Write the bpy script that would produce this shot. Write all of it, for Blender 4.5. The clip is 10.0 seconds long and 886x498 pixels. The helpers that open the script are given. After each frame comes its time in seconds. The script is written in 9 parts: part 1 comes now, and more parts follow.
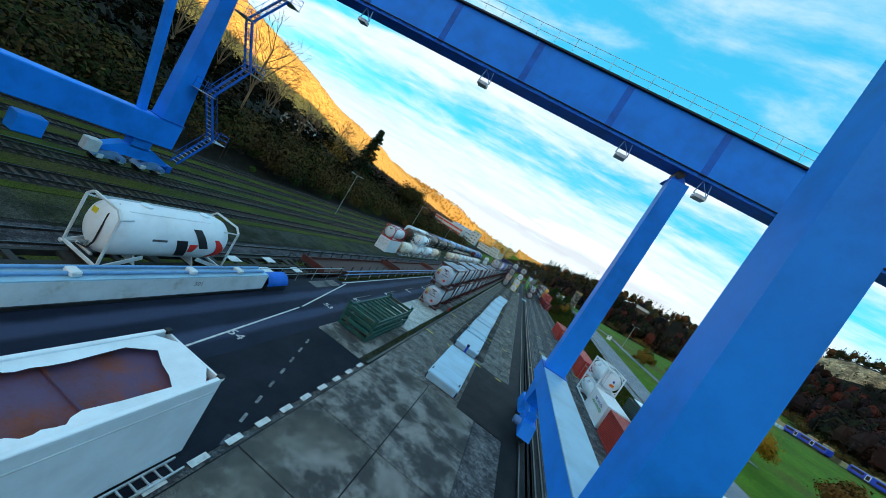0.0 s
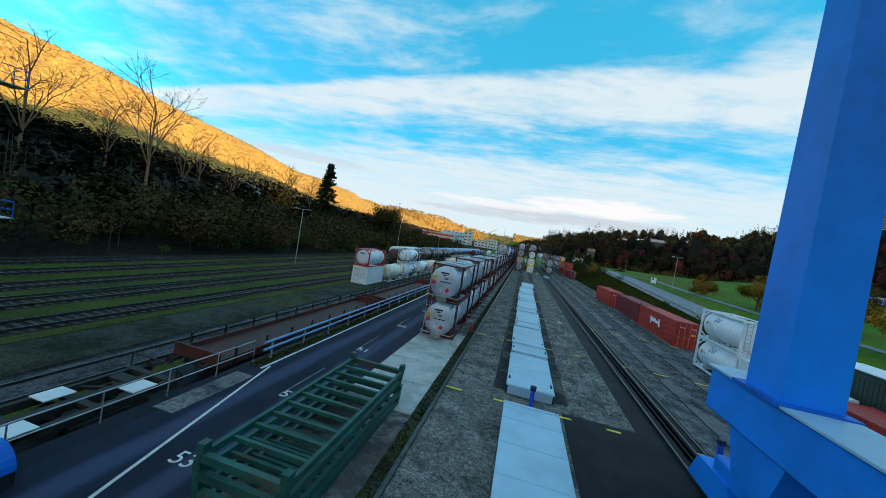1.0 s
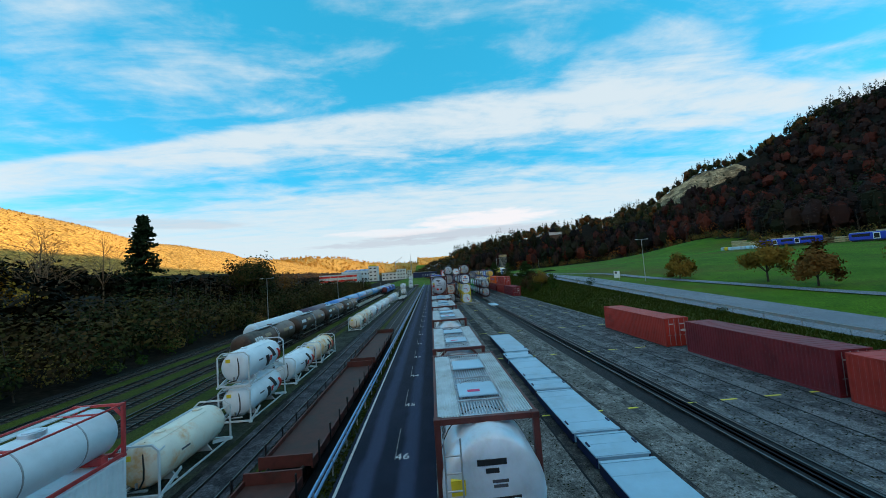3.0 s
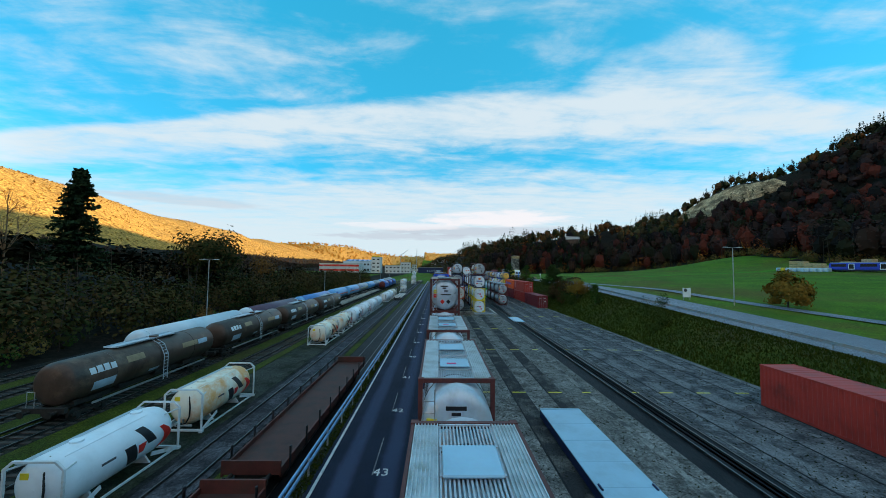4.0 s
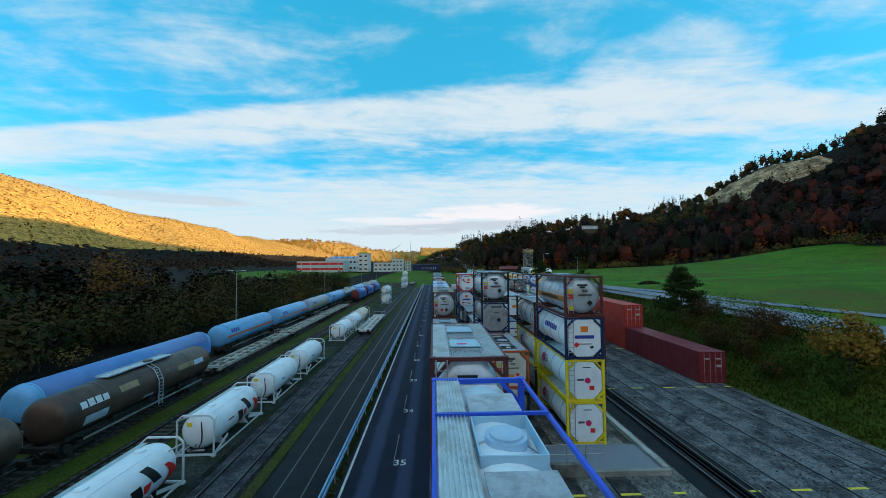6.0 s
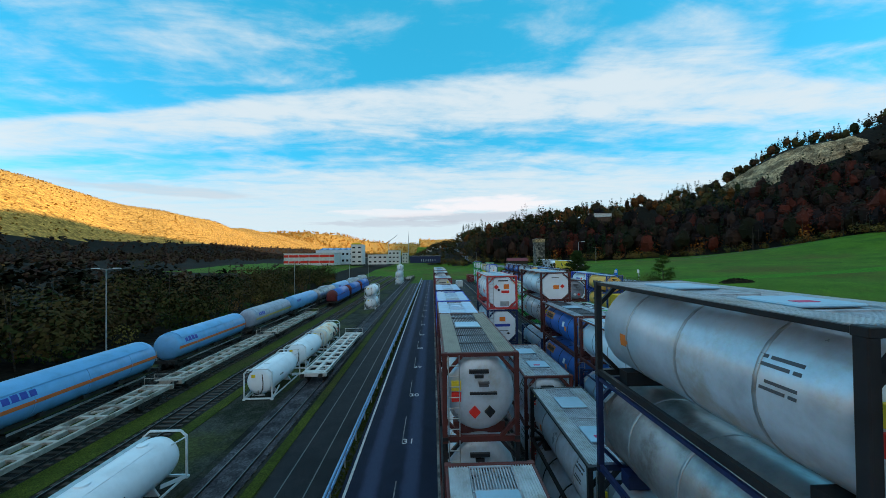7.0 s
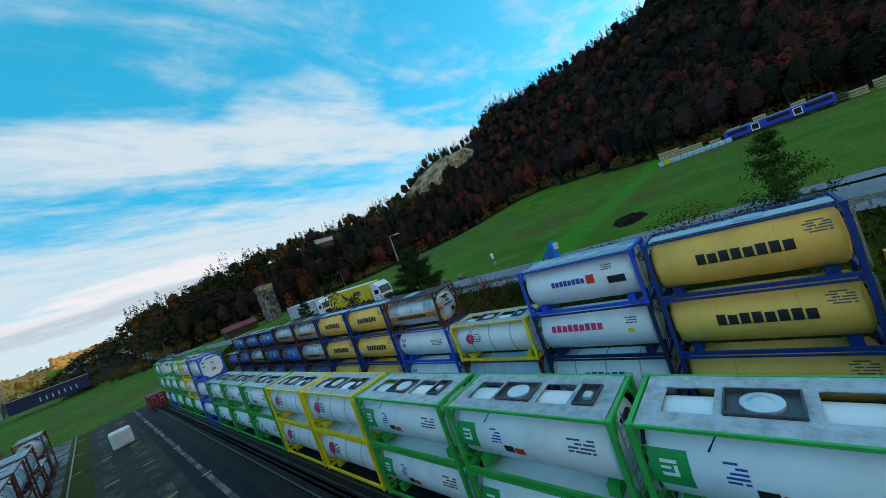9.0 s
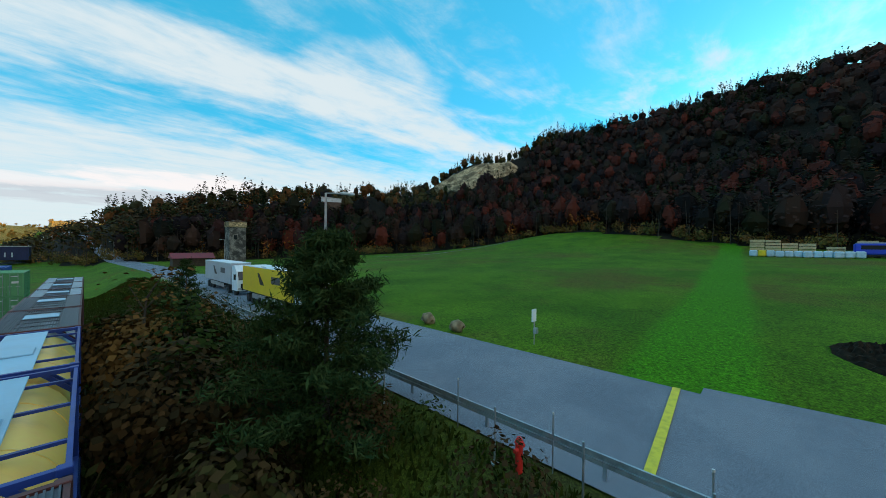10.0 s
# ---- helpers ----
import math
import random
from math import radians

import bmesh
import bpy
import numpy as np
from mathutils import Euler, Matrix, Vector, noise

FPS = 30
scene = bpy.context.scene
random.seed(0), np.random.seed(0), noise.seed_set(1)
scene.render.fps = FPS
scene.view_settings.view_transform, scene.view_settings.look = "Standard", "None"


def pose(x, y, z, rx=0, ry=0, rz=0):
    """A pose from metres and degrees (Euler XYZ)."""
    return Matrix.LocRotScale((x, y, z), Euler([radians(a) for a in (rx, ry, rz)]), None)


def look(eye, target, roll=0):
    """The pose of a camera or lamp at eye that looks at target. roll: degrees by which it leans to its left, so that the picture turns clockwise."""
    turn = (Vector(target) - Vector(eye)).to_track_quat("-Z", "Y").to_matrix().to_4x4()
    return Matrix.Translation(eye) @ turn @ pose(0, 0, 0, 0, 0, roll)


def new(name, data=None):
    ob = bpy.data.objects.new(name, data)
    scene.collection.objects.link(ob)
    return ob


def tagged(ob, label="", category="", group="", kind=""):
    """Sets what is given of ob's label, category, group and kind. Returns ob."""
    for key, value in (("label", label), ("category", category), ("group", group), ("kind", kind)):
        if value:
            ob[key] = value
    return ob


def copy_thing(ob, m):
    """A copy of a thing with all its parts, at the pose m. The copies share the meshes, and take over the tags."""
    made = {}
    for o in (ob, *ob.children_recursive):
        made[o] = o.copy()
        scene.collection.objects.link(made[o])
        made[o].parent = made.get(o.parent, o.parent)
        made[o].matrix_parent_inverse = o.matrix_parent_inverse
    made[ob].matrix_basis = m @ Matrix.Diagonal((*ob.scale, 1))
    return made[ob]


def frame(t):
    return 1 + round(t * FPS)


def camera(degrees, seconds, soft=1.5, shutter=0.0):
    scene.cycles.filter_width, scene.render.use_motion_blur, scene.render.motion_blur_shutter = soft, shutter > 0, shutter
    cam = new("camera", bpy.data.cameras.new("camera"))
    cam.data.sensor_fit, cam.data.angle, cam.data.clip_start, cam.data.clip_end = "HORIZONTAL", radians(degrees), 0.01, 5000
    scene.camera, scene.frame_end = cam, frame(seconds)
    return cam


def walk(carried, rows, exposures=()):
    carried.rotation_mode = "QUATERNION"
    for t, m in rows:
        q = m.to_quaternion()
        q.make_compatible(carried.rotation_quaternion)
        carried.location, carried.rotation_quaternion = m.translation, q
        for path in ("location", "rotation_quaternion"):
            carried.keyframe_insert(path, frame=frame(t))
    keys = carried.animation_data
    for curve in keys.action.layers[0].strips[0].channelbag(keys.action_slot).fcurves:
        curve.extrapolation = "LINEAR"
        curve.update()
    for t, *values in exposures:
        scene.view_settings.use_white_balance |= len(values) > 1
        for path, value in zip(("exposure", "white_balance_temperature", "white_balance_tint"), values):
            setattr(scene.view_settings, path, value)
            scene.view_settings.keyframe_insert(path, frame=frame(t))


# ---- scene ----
EXPOSURES = [(0, 1.68, 6500, 10), (0.5, 1.35, 6400, 10), (1.3, 1.33, 6400, 10), (2, 1.28, 6300, 10), (4, 1.26, 6250, 10), (7, 1.26, 6250, 10), (7.5, 1.28, 6150, 10), (8, 1.12, 5700, 8), (8.5, 0.96, 5800, 8), (9, 1.18, 6250, 10), (9.4, 1.08, 6400, 10), (10, 1.28, 6500, 10)]
cam = camera(104.17, 10.0, soft=0.5)
PATH = [
    (0, (10.467, -14.192, 9.871), (10.025, -12.246, 9.728), 31.6),
    (0.5, (10.752, -6.141, 9.079), (10.156, -4.238, 8.927), 23.6),
    (1, (8.489, 0.961, 7.642), (8.033, 2.908, 7.573), 9.6),
    (1.5, (5.338, 8.138, 6.568), (5.112, 10.123, 6.656), -2.6),
    (2, (2.868, 17.219, 6.98), (2.797, 19.209, 7.159), -7.0),
    (2.2, (2.6, 20.75, 7.8), (2.588, 22.743, 7.971), -7.2),
    (2.5, (2.22, 26.75, 8.42), (2.257, 28.742, 8.593), -7),
    (2.7, (2.06, 30.5, 9.14), (2.123, 32.494, 9.285), -6),
    (4, (2.504, 58.56, 9.341), (2.537, 60.557, 9.449), 0.6),
    (4.5, (2.042, 71.08, 10.004), (2.101, 73.077, 10.096), 0.1),
    (5, (1.808, 83.615, 10.584), (1.878, 85.612, 10.669), -0.5),
    (5.5, (1.801, 96.235, 10.932), (1.876, 98.232, 11.014), -0.7),
    (6, (2.008, 109.239, 11.316), (2.064, 111.236, 11.392), -0.4),
    (7.5, (1.233, 148.563, 10.967), (1.314, 150.561, 10.977), -1.2),
    (8, (0.963, 161.582, 10.567), (1.402, 163.533, 10.556), -9.3),
    (8.5, (3.247, 174.878, 11.412), (4.418, 176.499, 11.361), -21.8),
    (8.7, (5.202, 179.576, 11.373), (6.531, 181.07, 11.318), -22.3),
    (9, (9.932, 186.096, 10.962), (11.405, 187.449, 10.919), -20.0),
    (9.2, (13.554, 189.923, 10.87), (15.072, 191.224, 10.836), -16.3),
    (9.5, (19.161, 194.81, 10.902), (20.691, 196.098, 10.884), -11.4),
    (9.7, (23.194, 198.215, 10.729), (24.715, 199.514, 10.724), -7.3),
    (10, (29.022, 202.7, 11.066), (30.461, 204.089, 11.052), 0.5),
]
walk(cam, [(t, look(eye, target, roll)) for t, eye, target, roll in PATH], exposures=EXPOSURES)

# ---------------------------------------------------------------- world, sun
SUN_EL, SUN_AZ = 6.5, 97.0          # degrees above the horizon; from +y towards +x


def make_world():
    w = bpy.data.worlds.new("world")
    scene.world = w
    w.use_nodes = True
    nt = w.node_tree
    nt.nodes.clear()
    N = nt.nodes.new
    out, bg = N("ShaderNodeOutputWorld"), N("ShaderNodeBackground")
    sky = N("ShaderNodeTexSky")
    sky.sky_type = "NISHITA"
    sky.sun_disc = False
    sky.sun_elevation = radians(14)
    sky.sun_rotation = radians(SUN_AZ)
    sky.altitude, sky.air_density, sky.dust_density, sky.ozone_density = 400, 1.0, 0.6, 2.5
    co, sep = N("ShaderNodeTexCoord"), N("ShaderNodeSeparateXYZ")
    nt.links.new(co.outputs["Generated"], sep.inputs[0])

    def val(x, socket):
        if isinstance(x, (int, float)):
            socket.default_value = x
        else:
            nt.links.new(x, socket)

    def op(kind, a, b=0.0, clamp=False):
        n = N("ShaderNodeMath")
        n.operation, n.use_clamp = kind, clamp
        val(a, n.inputs[0]); val(b, n.inputs[1])
        return n.outputs[0]

    def ramp(x, lo, hi, a=0.0, b=1.0):
        n = N("ShaderNodeMapRange")
        n.interpolation_type = "SMOOTHSTEP"
        for k, v in zip(("From Min", "From Max", "To Min", "To Max"), (lo, hi, a, b)):
            n.inputs[k].default_value = v
        nt.links.new(x, n.inputs["Value"])
        return n.outputs[0]
    # the direction laid onto a flat cloud deck
    zz = op("ADD", op("MAXIMUM", sep.outputs["Z"], 0.0), 0.05)
    u, v = op("DIVIDE", sep.outputs["X"], zz), op("DIVIDE", sep.outputs["Y"], zz)
    com = N("ShaderNodeCombineXYZ")
    nt.links.new(u, com.inputs[0])
    nt.links.new(v, com.inputs[1])

    def noise(rot, scl, nscale, detail, rough, dist, loc=(0, 0, 0)):
        mp = N("ShaderNodeMapping")
        mp.inputs["Location"].default_value = loc
        mp.inputs["Rotation"].default_value = (0, 0, radians(rot))
        mp.inputs["Scale"].default_value = scl
        nt.links.new(com.outputs[0], mp.inputs[0])
        n = N("ShaderNodeTexNoise")
        n.inputs["Scale"].default_value, n.inputs["Detail"].default_value = nscale, detail
        n.inputs["Roughness"].default_value, n.inputs["Distortion"].default_value = rough, dist
        nt.links.new(mp.outputs[0], n.inputs["Vector"])
        return n.outputs["Fac"]
    fluff = noise(-12, (0.55, 1.3, 1), 2.4, 12, 0.62, 0.35, (1.0, 4.0, 0))
    broad = noise(-6, (0.25, 0.8, 1), 1.1, 4, 0.5, 0.2, (3.1, 1.7, 0))
    puff = noise(30, (1, 1, 1), 4.2, 10, 0.6, 0.2, (5, 1, 0))
    # a long bank of cloud across the valley, its near edge sharp, and thinner sheets beyond it
    w = op("ADD", op("ADD", op("ABSOLUTE", v), op("MULTIPLY", u, 0.10)), op("MULTIPLY", op("SUBTRACT", broad, 0.5), 0.50))
    bank = op("MULTIPLY", ramp(w, 1.70, 1.92), ramp(w, 2.05, 2.75, 0.82, 0.34))
    sheet = ramp(w, 2.5, 3.9, 0.32, 1.0)
    du, dv = op("SUBTRACT", u, 1.12), op("SUBTRACT", v, 1.62)
    tuft = ramp(op("ADD", op("MULTIPLY", du, du), op("MULTIPLY", dv, dv)), 0.02, 0.36, 0.66, 0.0)
    du, dv = op("ADD", u, 1.35), op("SUBTRACT", v, 1.30)
    tuft2 = ramp(op("ADD", op("MULTIPLY", du, du), op("MULTIPLY", dv, dv)), 0.05, 0.75, 0.44, 0.0)
    # Overhead cloud above the view, its cover set for more light on the yard.
    over = ramp(sep.outputs["Z"], 0.66, 0.88, 0.0, 0.55)
    cover = op("MAXIMUM", op("MAXIMUM", bank, op("MULTIPLY", sheet, 0.80)), op("MAXIMUM", op("MAXIMUM", tuft, tuft2), over))
    cover = op("MAXIMUM", cover, ramp(sep.outputs["Z"], 0.08, 0.26, 0.92, 0.06))
    cover = op("MAXIMUM", cover, ramp(sep.outputs["Y"], -0.45, -0.12, 0.85, 0.0))      # cloudier to the south: unseen cloud added to brighten the crane
    cover = op("MAXIMUM", cover, ramp(op("ADD", sep.outputs["X"], op("MULTIPLY", fluff, 0.25)), 0.90, 1.10, 0.0, 0.45))      # and round the sun
    body = op("ADD", op("MULTIPLY", fluff, 0.75), op("MULTIPLY", puff, 0.30))
    calm = ramp(sep.outputs["Z"], 0.06, 0.36, 0.72, 0.0)
    body = op("ADD", op("MULTIPLY", body, op("SUBTRACT", 1.0, calm)), op("MULTIPLY", calm, 0.53))
    dens = op("SUBTRACT", op("ADD", op("MULTIPLY", body, 2.1), op("MULTIPLY", cover, 0.95)), 1.32)
    gain = N("ShaderNodeMath"); gain.operation = "MULTIPLY"; gain.use_clamp = True
    gain.inputs[1].default_value = 0.95
    nt.links.new(ramp(dens, -0.10, 0.70), gain.inputs[0])
    tint = N("ShaderNodeMix"); tint.data_type = "RGBA"; tint.blend_type = "MULTIPLY"
    tint.inputs["Factor"].default_value = 1.0
    tint.inputs["B"].default_value = SKY_TINT
    nt.links.new(sky.outputs[0], tint.inputs["A"])
    even = N("ShaderNodeMix"); even.data_type = "RGBA"       # thin haze evens the blue out
    even.inputs["Factor"].default_value = 0.62
    even.inputs["B"].default_value = HAZE_BLUE
    nt.links.new(tint.outputs["Result"], even.inputs["A"])
    mix = N("ShaderNodeMix"); mix.data_type = "RGBA"
    mix.inputs["B"].default_value = CLOUD
    nt.links.new(gain.outputs[0], mix.inputs["Factor"])
    nt.links.new(even.outputs["Result"], mix.inputs["A"])
    az = op("ARCTAN2", sep.outputs["X"], sep.outputs["Y"])

    def heap(a0, e0, wa, we, amount):
        """A long low cloud at a bearing and height (radians), frayed by the finer noise."""
        p, q = op("DIVIDE", op("SUBTRACT", az, a0), wa), op("DIVIDE", op("SUBTRACT", sep.outputs["Z"], e0), we)
        d = op("ADD", op("ADD", op("MULTIPLY", p, p), op("MULTIPLY", q, q)), op("MULTIPLY", op("SUBTRACT", crisp, 0.5), 2.6))
        return ramp(d, 0.25, 1.05, amount, 0.0)
    crisp = noise(0, (1, 1, 1), 1.7, 9, 0.6, 0.3, (2, 8, 0))
    last = mix.outputs["Result"]
    for a0, e0, wa, we, amount, tone in ((0.12, 0.105, 0.30, 0.016, 0.75, HEAP_GREY), (-0.10, 0.088, 0.26, 0.012, 0.65, HEAP_GREY),
                                         (0.17, 0.140, 0.24, 0.026, 0.85, HEAP_WHITE), (-0.09, 0.118, 0.20, 0.013, 0.60, HEAP_WHITE), (-0.62, 0.150, 0.22, 0.014, 0.45, HEAP_GREY)):
        hm = N("ShaderNodeMix"); hm.data_type = "RGBA"
        hm.inputs["B"].default_value = tone
        nt.links.new(heap(a0, e0, wa, we, amount), hm.inputs["Factor"])
        nt.links.new(last, hm.inputs["A"])
        last = hm.outputs["Result"]
    glow = N("ShaderNodeVectorMath"); glow.operation = "SCALE"          # sky opposite the low sun, brightened to light the west-facing sides
    nt.links.new(ramp(sep.outputs["X"], -1.0, -0.72, 1.9, 1.0), glow.inputs["Scale"])
    nt.links.new(last, glow.inputs[0])
    nt.links.new(glow.outputs[0], bg.inputs["Color"])
    bg.inputs["Strength"].default_value = SKY_STRENGTH
    nt.links.new(bg.outputs[0], out.inputs[0])


SKY_TINT = (0.32, 1.05, 1.17, 1)
CLOUD = (2.6, 2.9, 3.0, 1)
HAZE_BLUE = (0.12, 1.78, 2.58, 1)
HEAP_WHITE = (3.5, 3.25, 3.2, 1)
HEAP_GREY = (2.0, 2.15, 2.35, 1)
SKY_STRENGTH = 0.12
make_world()
sun = new("sun", bpy.data.lights.new("sun", "SUN"))
sun.data.energy, sun.data.angle, sun.data.color = 4.5, radians(0.6), (1.0, 0.78, 0.48)
_a, _e = radians(SUN_AZ), radians(SUN_EL)
SUN_DIR = Vector((math.sin(_a) * math.cos(_e), math.cos(_a) * math.cos(_e), math.sin(_e)))
sun.matrix_world = look(SUN_DIR * 900, (0, 0, 0))

# ---------------------------------------------------------------- materials
MATS = {}


def M(name, col, rough=0.6, metal=0.0, var=0.18, scale=1.2, bump=0.15, col2=None, amount=0.45, fine=14.0, spec=0.4):
    """A paint, metal, soil or stone: two scales of grain, stains of col2, a fine relief."""
    if name in MATS:
        return MATS[name]
    m = bpy.data.materials.new(name)
    m.use_nodes = True
    nt = m.node_tree
    b = nt.nodes["Principled BSDF"]
    N, L = nt.nodes.new, nt.links.new
    co, oi, ad = N("ShaderNodeTexCoord"), N("ShaderNodeObjectInfo"), N("ShaderNodeVectorMath")
    sc = N("ShaderNodeVectorMath"); sc.operation = "SCALE"; sc.inputs["Scale"].default_value = 60.0
    cx = N("ShaderNodeCombineXYZ")
    for i in range(3):
        L(oi.outputs["Random"], cx.inputs[i])
    L(cx.outputs[0], sc.inputs[0])
    L(co.outputs["Object"], ad.inputs[0]); L(sc.outputs[0], ad.inputs[1])
    n1, n2 = N("ShaderNodeTexNoise"), N("ShaderNodeTexNoise")
    n1.inputs["Scale"].default_value, n1.inputs["Detail"].default_value = scale, 6
    n1.inputs["Roughness"].default_value = 0.65
    n2.inputs["Scale"].default_value, n2.inputs["Detail"].default_value = fine, 4
    for n in (n1, n2):
        L(ad.outputs[0], n.inputs["Vector"])
    c = (*col, 1)
    d = tuple(max(0.0, v * (1 - 2.0 * var)) for v in col) + (1,)
    h = tuple(min(1.0, v * (1 + 1.2 * var)) for v in col) + (1,)
    r1 = N("ShaderNodeValToRGB")
    r1.color_ramp.elements[0].position, r1.color_ramp.elements[1].position = 0.3, 0.7
    r1.color_ramp.elements[0].color, r1.color_ramp.elements[1].color = d, h
    e = r1.color_ramp.elements.new(0.5); e.color = c
    L(n1.outputs["Fac"], r1.inputs[0])
    base = r1.outputs[0]
    if col2:
        mp = N("ShaderNodeMapRange"); mp.interpolation_type = "SMOOTHSTEP"
        mp.inputs["From Min"].default_value, mp.inputs["From Max"].default_value = 1 - amount - 0.08, 1 - amount + 0.12
        n3 = N("ShaderNodeTexNoise")
        n3.inputs["Scale"].default_value, n3.inputs["Detail"].default_value = scale * 0.6, 9
        n3.inputs["Roughness"].default_value = 0.72
        off = N("ShaderNodeVectorMath"); off.inputs[1].default_value = (13, 7, 3)
        L(ad.outputs[0], off.inputs[0]); L(off.outputs[0], n3.inputs["Vector"])
        L(n3.outputs["Fac"], mp.inputs["Value"])
        mx = N("ShaderNodeMix"); mx.data_type = "RGBA"
        mx.inputs["B"].default_value = (*col2, 1)
        L(mp.outputs[0], mx.inputs["Factor"]); L(base, mx.inputs["A"])
        base = mx.outputs["Result"]
    g = N("ShaderNodeMix"); g.data_type = "RGBA"; g.blend_type = "OVERLAY"
    g.inputs["Factor"].default_value = min(0.7, var * 1.6)
    L(base, g.inputs["A"]); L(n2.outputs["Color"], g.inputs["B"])
    hs = N("ShaderNodeHueSaturation"); hs.inputs["Saturation"].default_value = 1.0
    sv = N("ShaderNodeMapRange")
    sv.inputs["To Min"].default_value, sv.inputs["To Max"].default_value = 1 - var * 0.5, 1 + var * 0.5
    L(oi.outputs["Random"], sv.inputs["Value"]); L(sv.outputs[0], hs.inputs["Value"])
    gr = N("ShaderNodeMix"); gr.data_type = "RGBA"
    gr.inputs["Factor"].default_value = 0.35
    L(base, gr.inputs["A"]); L(g.outputs["Result"], gr.inputs["B"])
    L(gr.outputs["Result"], hs.inputs["Color"])
    L(hs.outputs[0], b.inputs["Base Color"])
    rr = N("ShaderNodeMapRange")
    rr.inputs["To Min"].default_value, rr.inputs["To Max"].default_value = max(0.05, rough - 0.14), min(1, rough + 0.14)
    L(n1.outputs["Fac"], rr.inputs["Value"]); L(rr.outputs[0], b.inputs["Roughness"])
    b.inputs["Metallic"].default_value = metal
    b.inputs["Specular IOR Level"].default_value = spec
    if bump:
        bp = N("ShaderNodeBump"); bp.inputs["Strength"].default_value = bump; bp.inputs["Distance"].default_value = 0.02
        L(n2.outputs["Fac"], bp.inputs["Height"]); L(bp.outputs[0], b.inputs["Normal"])
    MATS[name] = m
    return m


def leaf_mat(name, cols, rough=0.75, through_light=0.0, vary=0.13):
    """Foliage: every leaf clump takes a tone of its own."""
    if name in MATS:
        return MATS[name]
    m = bpy.data.materials.new(name)
    m.use_nodes = True
    nt = m.node_tree
    b = nt.nodes["Principled BSDF"]
    N, L = nt.nodes.new, nt.links.new
    ge, at = N("ShaderNodeNewGeometry"), N("ShaderNodeAttribute")
    at.attribute_name = "tree"
    ra = N("ShaderNodeValToRGB")
    els = ra.color_ramp.elements
    while len(els) < len(cols):
        els.new(0.5)
    for i, c in enumerate(cols):
        els[i].position = i / max(1, len(cols) - 1)
        els[i].color = (*c, 1)
    mx = N("ShaderNodeMath"); mx.operation = "MULTIPLY_ADD"
    mx.inputs[1].default_value = vary
    L(ge.outputs["Random Per Island"], mx.inputs[0])
    sc = N("ShaderNodeMath"); sc.operation = "MULTIPLY_ADD"; sc.inputs[1].default_value = 0.95; sc.inputs[2].default_value = -0.08
    L(at.outputs["Fac"], sc.inputs[0]); L(sc.outputs[0], mx.inputs[2])
    L(mx.outputs[0], ra.inputs[0])
    L(ra.outputs[0], b.inputs["Base Color"])
    b.inputs["Roughness"].default_value = rough
    b.inputs["Specular IOR Level"].default_value = 0.02
    if through_light:
        tr, ms = N("ShaderNodeBsdfTranslucent"), N("ShaderNodeMixShader")
        ms.inputs[0].default_value = through_light
        L(ra.outputs[0], tr.inputs["Color"])
        L(b.outputs[0], ms.inputs[1]); L(tr.outputs[0], ms.inputs[2])
        L(ms.outputs[0], nt.nodes["Material Output"].inputs["Surface"])
    MATS[name] = m
    return m


